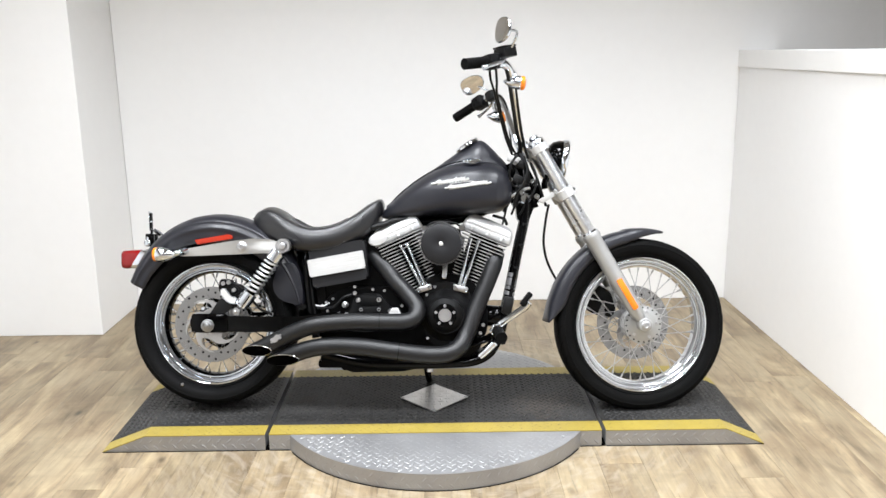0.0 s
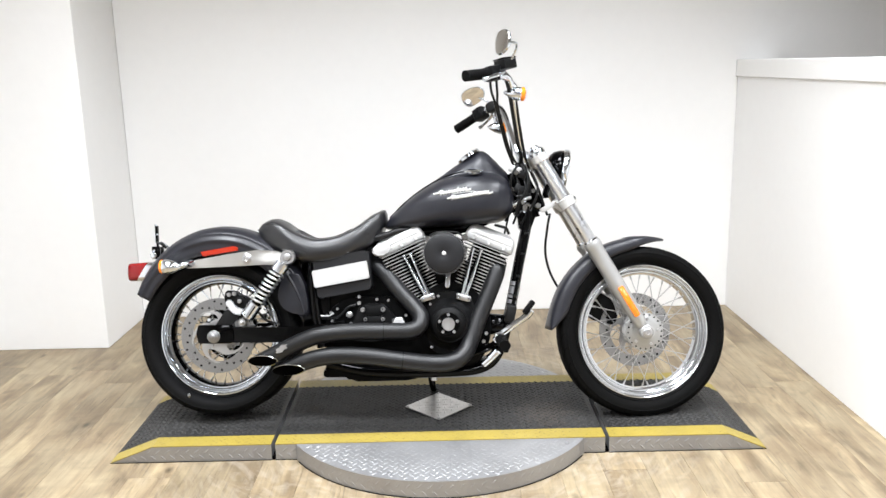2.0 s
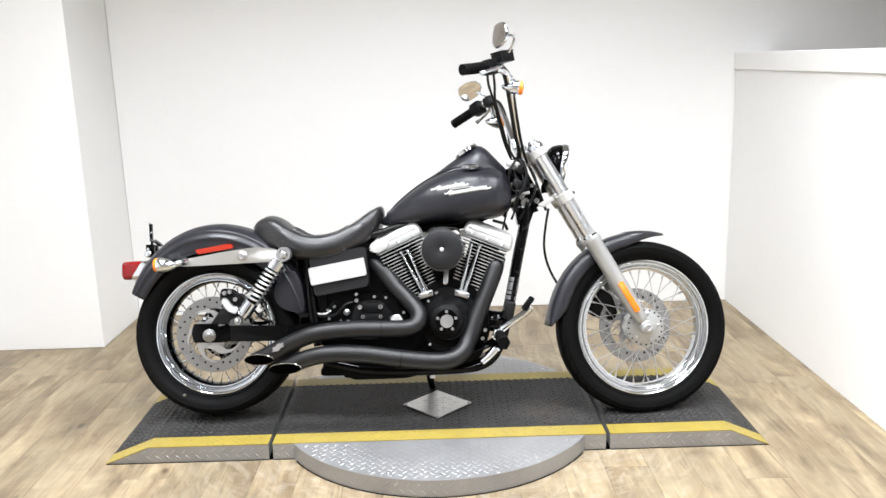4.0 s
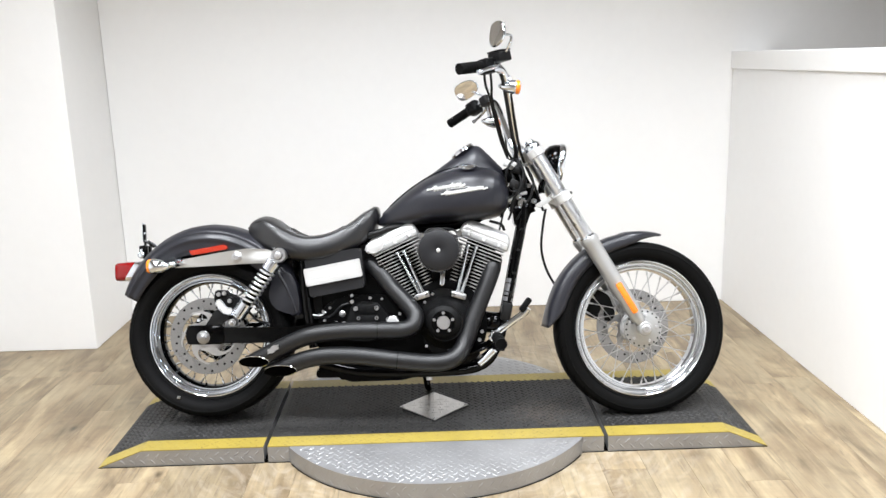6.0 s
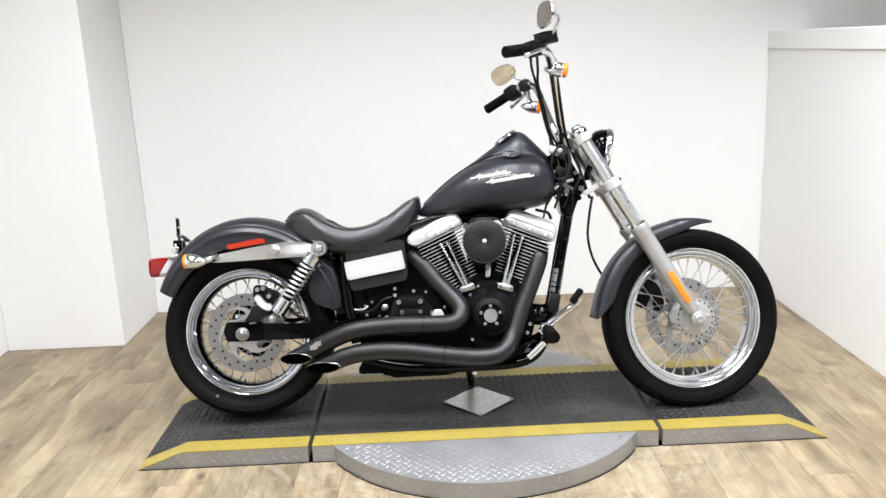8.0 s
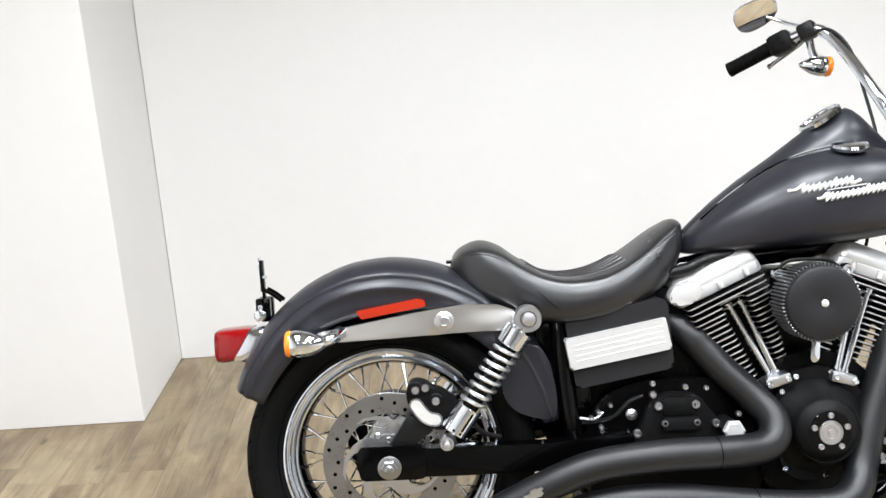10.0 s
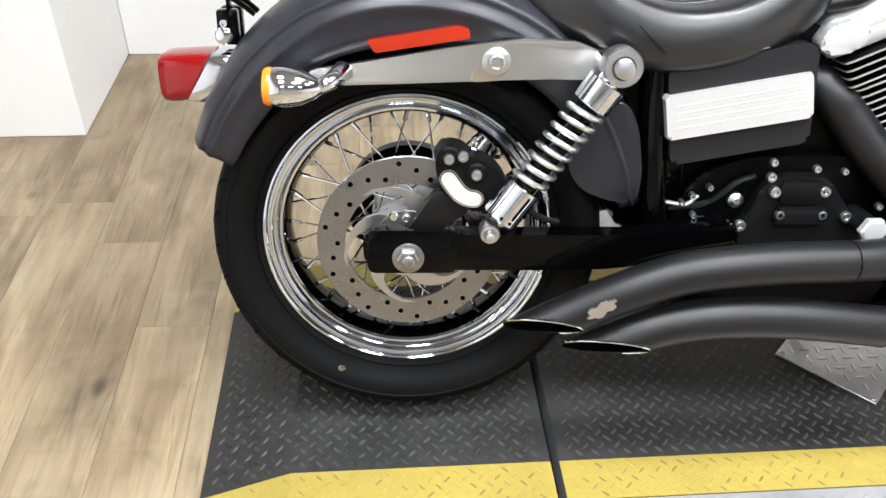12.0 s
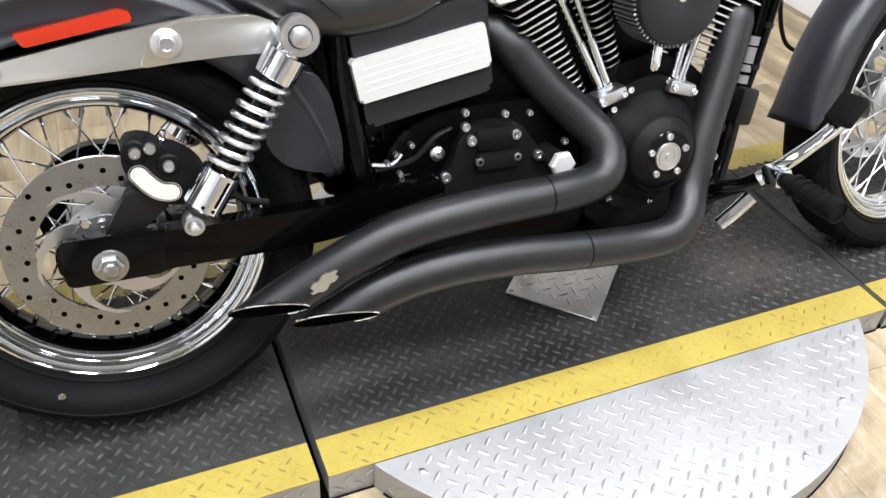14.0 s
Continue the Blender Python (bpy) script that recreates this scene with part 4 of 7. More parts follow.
def shock(s):
    top, low = Vector((0.289, s * 0.160, 0.622)), Vector((0.119, s * 0.163, 0.383))
    d = (low - top).normalized()
    L = (low - top).length
    body = part("shock_absorber", tube(bmesh.new(), [top + d * 0.05, low - d * 0.03], 0.0165, 20, 1, True, 0, False), "gloss", bike, "chrome coil-over rear shock")
    u, v = axes(d)
    part("upper_cover", lathe(bmesh.new(), top + d * 0.028, d, [(0, 0.018), (0.0, 0.0275), (0.001, 0.0285), (0.037, 0.0285), (0.038, 0.0275), (0.038, 0.015)], 40), "chrome", body, "", 25)
    part("lower_cover", lathe(bmesh.new(), low - d * 0.084, d, [(0, 0.016), (0.0, 0.0262), (0.001, 0.0272), (0.058, 0.0272), (0.060, 0.0255), (0.062, 0.014)], 40), "chrome", body, "", 25)
    coil = []
    a0, turns = 0.068, 8.2
    span = L - 0.068 - 0.086
    for i in range(int(turns * 18) + 1):
        f = i / (turns * 18)
        a = 2 * math.pi * turns * f
        coil.append(top + d * (a0 + span * f) + 0.0245 * (math.cos(a) * u + math.sin(a) * v))
    part("spring", tube(bmesh.new(), coil, 0.0043, 8, 1, True, 0, False), "forktube", body, "bright plated coil spring")
    for p, r in ((top, 0.027), (low, 0.0145)):
        part("eye", lathe(bmesh.new(), p + Vector((0, -s * 0.016, 0)), (0, s, 0), [(0, r * 0.6), (0, r * 0.93), (0.003, r), (0.029, r), (0.032, r * 0.93), (0.032, r * 0.6)], 32, closed=True), "steel", body)
        part("bushing", lathe(bmesh.new(), p + Vector((0, -s * 0.016, 0)), (0, s, 0), [(0, r * 0.6), (0.026, r * 0.6), (0.026, 0)], 24), "hole", body)
        part("eye_cap", lathe(bmesh.new(), (p.x, p.y + s * 0.014, p.z), (0, s, 0), [(0, r * 0.56), (0.010, r * 0.50), (0.014, r * 0.46), (0.016, r * 0.2), (0.016, 0)], 24), "steel", body)
    part("neck", tube(bmesh.new(), [top + d * 0.02, top + d * 0.03], 0.016, 16, 1, True, 0, False), "chrome", body)
    # the lower cover's long slot and row of holes are black inlays for their shade
    nrm = (Vector((0, s, 0)) * 0.94 + Vector((-d.z, 0, d.x)) * 0.34).normalized()
    tan = d.cross(nrm)
    sl = low - d * 0.078 + nrm * 0.0262
    part("cover_slot", tube(bmesh.new(), [sl, sl + d * 0.040], 0.0026, 8, 1, True, 0, False), "hole", body)
    for k in (-1, 0, 1):
        out = (nrm + tan * 0.62 * k).normalized()
        p = low - d * 0.032 + out * 0.0268
        part("cover_hole", lathe(bmesh.new(), p, out, [(0, 0.0028), (0.0010, 0.0028), (0.0010, 0)], 8), "hole", body)
    return body


shock(-1), shock(1)

# ---- rear brake caliper ----
cal = part("rear_caliper", plate(bmesh.new(), rounded([(0.040, 0.470), (0.044, 0.492), (0.058, 0.500), (0.082, 0.494), (0.092, 0.484), (0.112, 0.478), (0.134, 0.462), (0.150, 0.438), (0.140, 0.408), (0.106, 0.396), (0.072, 0.414), (0.046, 0.446)], 0.010),
                                 -0.132, -0.078, 0.006), "wrinkle", bike, "black rear brake caliper")
part("caliper_arm", plate(bmesh.new(), rounded([(0.044, 0.432), (0.098, 0.400), (0.070, 0.380), (0.048, 0.362), (-0.004, 0.360), (0.014, 0.386)], 0.012), -0.120, -0.100, 0.004), "black", cal)
part("caliper_lug", lathe(bmesh.new(), (0.060, -0.130, 0.484), RIGHT, [(0, 0.017), (0.004, 0.017), (0.007, 0.014), (0.007, 0)], 24), "wrinkle", cal)
part("caliper_lug", lathe(bmesh.new(), (0.100, -0.130, 0.460), RIGHT, [(0, 0.016), (0.004, 0.016), (0.007, 0.013), (0.007, 0)], 24), "wrinkle", cal)
part("bleed_nipple", lathe(bmesh.new(), (0.096, -0.110, 0.486), (0.3, -0.2, 0.9), [(0, 0.006), (0.006, 0.006), (0.008, 0.004), (0.016, 0.004), (0.018, 0.003), (0.018, 0)], 10), "chrome", cal)
part("brake_hose", tube(bmesh.new(), [(0.136, -0.105, 0.440), (0.165, -0.112, 0.415), (0.195, -0.110, 0.385), (0.23, -0.104, 0.372)], 0.005, 8, 5), "black", cal)


def kidney(k):
    """A bent pill; k widens or narrows it."""
    mid = [(0.0600 + 0.038 * f, 0.4525 - 0.031 * f - 0.0085 * math.sin(math.pi * f)) for f in (i / 10 for i in range(11))]
    ring = []
    for side in (1, -1):
        for i in (range(11) if side > 0 else range(10, -1, -1)):
            a, b = mid[max(i - 1, 0)], mid[min(i + 1, 10)]
            dx, dz = b[0] - a[0], b[1] - a[1]
            d = math.hypot(dx, dz)
            ring.append((mid[i][0] - side * 0.0125 * k * dz / d, mid[i][1] + side * 0.0125 * k * dx / d))
        e = mid[10] if side > 0 else mid[0]
        a0 = math.atan2(ring[-1][1] - e[1], ring[-1][0] - e[0])
        for i in range(1, 8):
            ring.append((e[0] + 0.0125 * k * math.cos(a0 - math.pi * i / 8), e[1] + 0.0125 * k * math.sin(a0 - math.pi * i / 8)))
    return ring


part("caliper_rim", plate(bmesh.new(), kidney(1.12), -0.1350, -0.1317), "chrome", cal)
part("caliper_line", plate(bmesh.new(), kidney(0.98), -0.1354, -0.1351), "hole", cal)
part("caliper_insert", plate(bmesh.new(), kidney(0.88), -0.1366, -0.1355), "badge", cal, "silver caliper insert")
for x, z in ((0.060, 0.484), (0.080, 0.488), (0.100, 0.460)):
    bolt(cal, x, -0.1365, z, 0.0080, 0.008, "steel")
hexbolt(cal, -0.020, -0.122, 0.390, 0.008, 0.006)

# ---- rear fender ----
FA = [12, 24, 40, 60, 75, 88, 100, 115, 130, 142, 152, 160]
FR = [0.368, 0.386, 0.402, 0.414, 0.419, 0.420, 0.416, 0.404, 0.388, 0.374, 0.363, 0.355]


def fender(name, cx, cz, a0, a1, radius, sect, steps, label, thick=0.003):
    """A skirted fender: the section (lateral, depth below the crown) goes round an arc."""
    bm = bmesh.new()
    rings = []
    for i in range(steps + 1):
        deg = a0 + (a1 - a0) * i / steps
        a = radians(deg)
        ring = []
        for lat, depth in sect(deg):
            r = radius(deg) - depth
            ring.append((cx + r * math.cos(a), lat, cz + r * math.sin(a)))
        rings.append(ring)
    skin(bm, rings, close=False)
    ob = part(name, bm, "denim", bike, label, 38)
    so = ob.modifiers.new("thickness", "SOLIDIFY")
    so.thickness, so.offset = thick, -1
    return ob


def rear_section(deg):
    R = float(np.interp(deg, FA, FR))
    skirt = R - float(np.interp(deg, [0, 110, 135, 160], [0.312, 0.308, 0.290, 0.284]))
    if deg > 150:
        skirt *= 1 - 0.15 * (deg - 150) / 10
    if deg < 26:
        skirt *= 0.70 + 0.30 * math.sqrt(max(deg - 12, 0) / 14)
    half = [(0.106, skirt), (0.106, skirt * 0.78), (0.1055, skirt * 0.68), (0.107, skirt * 0.61), (0.1095, skirt * 0.56), (0.1105, skirt * 0.52), (0.1090, skirt * 0.48), (0.1045, skirt * 0.43), (0.1005, skirt * 0.37), (0.1000, skirt * 0.33), (0.1005, skirt * 0.295), (0.0985, skirt * 0.26), (0.093, skirt * 0.22), (0.086, skirt * 0.17), (0.070, skirt * 0.09), (0.048, skirt * 0.035), (0.022, 0.001)]
    return [(-a, b) for a, b in half] + [(0, 0)] + [(a, b) for a, b in reversed(half)]


rf = fender("rear_fender", RX, RZ, 12, 152.5, lambda d: float(np.interp(d, FA, FR)), rear_section, 64, "satin black rear fender with raised beads")

part("side_panel", plate(bmesh.new(), rounded([(0.236, 0.490), (0.240, 0.452), (0.262, 0.424), (0.303, 0.408), (0.346, 0.404), (0.350, 0.450), (0.338, 0.520), (0.318, 0.560), (0.262, 0.560)], 0.016), -0.1075, -0.100, 0.003), "denim", rf, "satin black lower side panel")

# ---- fender strut, reflector, turn signal, tail light, plate bracket ----
for s in (-1, 1):
    ol = rounded([(-0.142, 0.588), (-0.134, 0.606), (-0.085, 0.613), (0.055, 0.637), (0.165, 0.651), (0.235, 0.647), (0.282, 0.628), (0.290, 0.603), (0.262, 0.594), (0.20, 0.595), (0.132, 0.593), (-0.02, 0.587), (-0.09, 0.585)], 0.008)
    st = part("fender_strut", plate(bmesh.new(), ol, s * 0.110, s * 0.121, 0.0025), "brushed", bike, "brushed steel fender strut")
    part("strut_bolt", lathe(bmesh.new(), (0.124, s * 0.121, 0.619), (0, s, 0), [(0, 0.020), (0.003, 0.020), (0.005, 0.017), (0.006, 0.012), (0.009, 0.011), (0.010, 0.009), (0.007, 0.007), (0.007, 0)], 28), "steel", st)
    part("shock_boss", lathe(bmesh.new(), (0.278, s * 0.121, 0.620), (0, s, 0), [(0, 0.02), (0.012, 0.017), (0.024, 0.016), (0.024, 0)], 24), "chrome", st)
    part("strut_panel", plate(bmesh.new(), rounded([(0.085, 0.590), (0.100, 0.625), (0.135, 0.645), (0.235, 0.646), (0.28, 0.627), (0.286, 0.605), (0.26, 0.598), (0.14, 0.594)], 0.012), s * 0.1214, s * 0.1226, 0.0006), "brushed", st)
    rl = part("side_reflector", plate(bmesh.new(), rounded([(-0.054, 0.646), (0.072, 0.6665), (0.086, 0.662), (0.088, 0.650), (-0.044, 0.629)], 0.003), s * 0.105, s * 0.119, 0.0015), "redrefl", bike, "red side reflector")
    # bullet turn signal on a short stalk
    c0 = Vector((-0.180, s * 0.160, 0.592))
    sig = part("rear_turn_signal", lathe(bmesh.new(), c0, (0.995, 0, -0.03), [(0, 0.0255), (0.006, 0.0275), (0.018, 0.0275), (0.040, 0.0235), (0.058, 0.015), (0.070, 0.006), (0.073, 0)], 32), "chrome", bike, "chrome bullet rear turn signal")
    part("lens", lathe(bmesh.new(), c0, (-0.995, 0, 0.03), [(-0.001, 0.0255), (0.004, 0.0265), (0.010, 0.024), (0.013, 0.014), (0.014, 0)], 32), "amber", sig, "amber lens")
    part("stalk", tube(bmesh.new(), [c0 + Vector((0.058, 0, -0.002)), c0 + Vector((0.078, -s * 0.006, 0.006)), (-0.088, s * 0.118, 0.604)], [0.010, 0.012, 0.015], 14), "chrome", sig)

def tail_light():
    bm = bmesh.new()
    rings = []
    for x, zl, zh, w in ((-0.378, 0.543, 0.604, 0.036), (-0.373, 0.538, 0.607, 0.041), (-0.362, 0.537, 0.608, 0.044), (-0.350, 0.538, 0.610, 0.045), (-0.340, 0.540, 0.611, 0.045)):
        zc, zr = (zl + zh) / 2, (zh - zl) / 2
        dx = 0.040 if x > -0.345 else (0.022 if x > -0.355 else 0)
        ring = []
        for k in range(28):
            a = 2 * math.pi * k / 28
            cy, sz = math.cos(a), math.sin(a)
            yy = w * math.copysign(abs(cy) ** 0.42, cy)
            zz = zr * math.copysign(abs(sz) ** 0.42, sz)
            ring.append((x + dx * (zz / zr * 0.5 + 0.5), yy, zc + zz))
        rings.append(ring)
    skin(bm, rings)
    t = part("tail_light", bm, "red", bike, "red tail light lens")
    t.location = (0.012, 0, 0)
    bm = bmesh.new()
    rings = []
    for x, k_ in ((-0.3395, 1.02), (-0.318, 1.06), (-0.290, 0.98)):
        ring = []
        for k in range(28):
            a = 2 * math.pi * k / 28
            cy, sz = math.cos(a), math.sin(a)
            yy = 0.050 * k_ * math.copysign(abs(cy) ** 0.42, cy)
            zz = 0.036 * k_ * math.copysign(abs(sz) ** 0.42, sz)
            ring.append((x + 0.045 * (zz / 0.036 * 0.5 + 0.5), yy, 0.575 + zz))
        rings.append(ring)
    skin(bm, rings)
    part("base", bm, "chrome", t, "chrome lamp base")
    return t


tail_light()
pb = part("plate_bracket", box(bmesh.new(), (-0.004, -0.009, 0), (0.002, 0.009, 0.118), 0.002, pose(-0.259, 0, 0.635, 0, -2, 0)), "gloss", bike, "black number plate bracket")
part("plate_frame", box(bmesh.new(), (-0.007, -0.012, 0.05), (-0.0045, 0.012, 0.124), 0.001, pose(-0.259, 0, 0.635, 0, -2, 0)), "chrome", pb)
for y in (-0.018, 0.018):
    part("stay", tube(bmesh.new(), [(-0.258, y, 0.690), (-0.240, y, 0.679), (-0.222, y * 0.9, 0.664)], 0.004, 8), "gloss", pb)
    part("mount", box(bmesh.new(), (-0.276, y - 0.012, 0.622), (-0.246, y + 0.012, 0.672), 0.004), "gloss", pb)
bolt(pb, -0.264, -0.03, 0.654, 0.006, 0.008, "chrome")
bolt(pb, -0.254, -0.022, 0.718, 0.004, 0.006, "chrome", (0, -1, 0))
part("lamp_pod", lathe(bmesh.new(), (-0.266, -0.036, 0.636), (0, 1, 0), [(0, 0.010), (0.002, 0.013), (0.07, 0.013), (0.072, 0.010)], 16), "chrome", pb)

# ---- seat ----
SX = [0.158, 0.166, 0.185, 0.221, 0.26, 0.30, 0.35, 0.396, 0.45, 0.50, 0.55, 0.59, 0.614, 0.632, 0.645, 0.650]
ST = [0.716, 0.745, 0.764, 0.776, 0.766, 0.739, 0.710, 0.699, 0.704, 0.722, 0.753, 0.782, 0.795, 0.803, 0.800, 0.776]
SB = [0.706, 0.690, 0.668, 0.648, 0.630, 0.614, 0.603, 0.601, 0.607, 0.618, 0.636, 0.660, 0.686, 0.716, 0.744, 0.764]
SW = [0.030, 0.062, 0.088, 0.108, 0.122, 0.132, 0.138, 0.140, 0.138, 0.132, 0.120, 0.104, 0.090, 0.076, 0.056, 0.025]
fine = [smooth_path([(x, v, 0) for x, v in zip(SX, q)], 8) for q in (ST, SB, SW)]


def seat_at(x):
    return [float(np.interp(x, [p.x for p in q], [p.y for p in q])) for q in fine]


bm = bmesh.new()
rings = []
for x in np.concatenate([np.linspace(0.158, 0.186, 8), np.linspace(0.192, 0.62, 54), np.linspace(0.624, 0.650, 9)]):
    t, b_, w = seat_at(x)
    # the middle of the bucket is dished across; the sides hang straight down
    dish = 0.020 * math.exp(-((x - 0.39) / 0.10) ** 2)
    ring = []
    half = [(0.0, 0.0), (0.50, 0.0), (0.80, 0.02), (0.92, 0.09), (0.975, 0.22), (1.0, 0.40), (0.985, 0.56), (0.955, 0.69), (0.915, 0.775), (0.875, 0.825), (0.82, 0.86), (0.70, 0.90), (0.52, 0.945), (0.28, 0.985), (0.0, 1.0)]
    for side, run in ((-1, half), (1, half[-2:0:-1])):
        for p, q in run:
            top = max(0.0, (q - 0.6) / 0.4)
            ring.append((x, side * p * w, b_ + q * (t - b_) - dish * top * math.cos(p * math.pi / 2) + 0.7 * dish * top))
    rings.append(ring)
skin(bm, rings)
seat = part("seat", bm, "leather", bike, "black vinyl solo seat", 60)
for side in (-1, 1):
    piping = []
    for x in np.linspace(0.20, 0.628, 40):
        t, b_, w = seat_at(x)
        piping.append((float(x), side * w * 0.902, b_ + 0.803 * (t - b_)))
    part("seat_piping", tube(bmesh.new(), piping, 0.0019, 6, 1), "leather", seat)
for k in range(6):
    y = -0.075 + 0.030 * k
    pts = []
    for x in np.linspace(0.31, 0.52, 12):
        t, b_, w = seat_at(x)
        p = abs(y) / w
        q = float(np.interp(p, [0.0, 0.28, 0.52, 0.70, 0.82], [1.0, 0.985, 0.945, 0.90, 0.86]))
        top = (q - 0.6) / 0.4 * 0.020 * math.exp(-((x - 0.39) / 0.10) ** 2)
        pts.append((float(x), y, b_ + q * (t - b_) - top * (math.cos(p * math.pi / 2) - 0.7) - 0.0048))
    part("seat_rib", tube(bmesh.new(), pts, 0.0080, 10, 2), "leather", seat)
sp = []
for k in range(14):
    f = k / 13
    sp.append((0.285 + 0.085 * f ** 1.3, -0.085 - 0.057 * math.sin(f * math.pi / 2), 0.735 - 0.100 * f))
part("seat_seam", tube(bmesh.new(), sp, 0.0013, 6, 1), "black", seat)
part("seat_clip", box(bmesh.new(), (0.150, -0.014, 0.728), (0.172, 0.014, 0.735), 0.002), "gloss", seat)

# ---- tank ----
TX = [0.642, 0.650, 0.672, 0.70, 0.74, 0.78, 0.82, 0.86, 0.91, 0.96, 1.00, 1.044, 1.075, 1.10, 1.118, 1.129, 1.134]
TT = [0.742, 0.757, 0.783, 0.808, 0.842, 0.871, 0.896, 0.915, 0.931, 0.941, 0.944, 0.942, 0.934, 0.920, 0.901, 0.878, 0.850]
TB = [0.734, 0.729, 0.726, 0.727, 0.728, 0.730, 0.732, 0.734, 0.736, 0.738, 0.741, 0.746, 0.751, 0.759, 0.772, 0.792, 0.830]
TW = [0.020, 0.040, 0.062, 0.082, 0.103, 0.121, 0.135, 0.145, 0.152, 0.155, 0.154, 0.149, 0.141, 0.129, 0.112, 0.088, 0.040]


def tank_at(x):
    return [float(np.interp(x, TX, q)) for q in (TT, TB, TW)]


bm = bmesh.new()
rings = []
for x in np.concatenate([np.linspace(0.642, 0.70, 9), np.linspace(0.715, 1.06, 30), np.linspace(1.07, 1.134, 14)]):
    t, b_, w = tank_at(x)
    ring = []
    for k in range(56):
        a = 2 * math.pi * k / 56
        cy, sz = math.cos(a), math.sin(a)
        ex = 0.80 if sz > 0 else 0.55
        yy = w * math.copysign(abs(cy) ** (0.86 if sz > 0 else 0.62), cy)
        zm = b_ + (t - b_) * 0.42
        zz = (t - zm) * abs(sz) ** ex if sz > 0 else -(zm - b_) * abs(sz) ** ex
        ring.append((x, yy, zm + zz))
    rings.append(ring)
skin(bm, rings)
tank = part("fuel_tank", bm, "denim", bike, "satin black teardrop fuel tank", 60)


def tank_side(x, z, lift=0.0):
    """The lateral place of the tank's right side at x and z."""
    t, b_, w = tank_at(x)
    zm = b_ + (t - b_) * 0.42
    if z > zm:
        s = min((z - zm) / (t - zm), 0.999) ** (1 / 0.80)
        c = math.sqrt(1 - s * s) ** 0.86
    else:
        s = min((zm - z) / (zm - b_), 0.999) ** (1 / 0.55)
        c = math.sqrt(1 - s * s) ** 0.62
    return -w * c - lift


# console along the middle of the tank, rising to the dial
CX = [0.66, 0.70, 0.78, 0.854, 0.91, 0.96, 0.99, 1.013, 1.035, 1.065, 1.095, 1.117, 1.125]
CT = [0.778, 0.815, 0.878, 0.926, 0.966, 1.001, 1.019, 1.027, 1.018, 0.988, 0.956, 0.934, 0.90]
CW = [0.022, 0.032, 0.042, 0.050, 0.056, 0.062, 0.064, 0.063, 0.060, 0.054, 0.048, 0.042, 0.038]
bm = bmesh.new()
rings = []
for x in np.linspace(0.66, 1.125, 40):
    t, w = float(np.interp(x, CX, CT)), float(np.interp(x, CX, CW))
    base = tank_at(x)[0] - 0.03
    ring = [(x, -w * 1.25, base)]
    for k in range(15):
        a = math.pi * k / 14
        ring.append((x, -w * math.cos(a) * (1.15 - 0.45 * math.sin(a)), base + (t - base) * math.sin(a) ** 0.6 if 0 < k < 14 else base + 0.004))
    ring.append((x, w * 1.25, base))
    rings.append(ring)
skin(bm, rings)
con = part("tank_console", bm, "denim", bike, "black instrument console on the tank", 50)
part("dial_bezel", lathe(bmesh.new(), (0.968, 0, 1.000), (-0.55, 0, 0.835), [(0, 0.048), (0.008, 0.048), (0.012, 0.044), (0.010, 0.040), (0.004, 0.038), (0.004, 0)], 36), "chrome", con)
part("dial_glass", lathe(bmesh.new(), (0.9655, 0, 1.0035), (-0.55, 0, 0.835), [(0, 0.039), (0.003, 0.037), (0.004, 0)], 32), "gloss", con)
for s in (-1, 1):
    cp = part("fuel_cap", lathe(bmesh.new(), (0.985, s * 0.088, 0.932), (-0.06, s * 0.30, 0.95), [(0, 0.034), (0.006, 0.036), (0.011, 0.034), (0.014, 0.027), (0.0145, 0.012), (0.016, 0)], 36), "chrome", tank, "chrome flush fuel cap" if s < 0 else "chrome fuel gauge cap")
part("seam_strip", tube(bmesh.new(), [(x, -float(np.interp(x, CX, CW)) * 1.22, tank_at(x)[0] + 0.0005) for x in (0.69, 0.74, 0.80, 0.86, 0.91, 0.95)], 0.0022, 6, 3), "gloss", tank)
# tank lettering as plain slanted strokes on the side
random.seed(4)


def stroke_row(x0, z0, x1, z1, n, h, lead):
    """A run of slanted strokes joined in one ribbon, with a long lead line."""
    pts = [(x0 - lead, z0 - 0.2 * h), (x0 - lead * 0.4, z0)]
    for k in range(n):
        f = k / (n - 1)
        x, z = x0 + (x1 - x0) * f, z0 + (z1 - z0) * f
        tall = 1.5 if k in (0, n // 2 + 1) else 0.75 + 0.35 * random.random()
        pts.append((x + 0.45 * h * tall, z + h * tall))
        pts.append((x - 0.15 * h, z - h * 0.8))
    pts.append((x1 + 0.018, z1 + 0.1 * h))
    path = [Vector((x, tank_side(x, z, 0.0012), z)) for x, z in pts]
    part("emblem_script", tube(bmesh.new(), path, 0.0037, 6, 3), "badge", emb, "", 60)


emb = part("tank_emblem", plate(bmesh.new(), [(0.905, 0.848), (0.985, 0.857), (0.985, 0.8595), (0.905, 0.8505)], tank_side(0.95, 0.853, 0.0005), tank_side(0.95, 0.853, 0.0022)), "badge", bike, "silver script-like emblem on the tank")
stroke_row(0.862, 0.852, 0.955, 0.866, 10, 0.0072, 0.026)
stroke_row(0.904, 0.834, 1.035, 0.853, 14, 0.0072, 0.018)

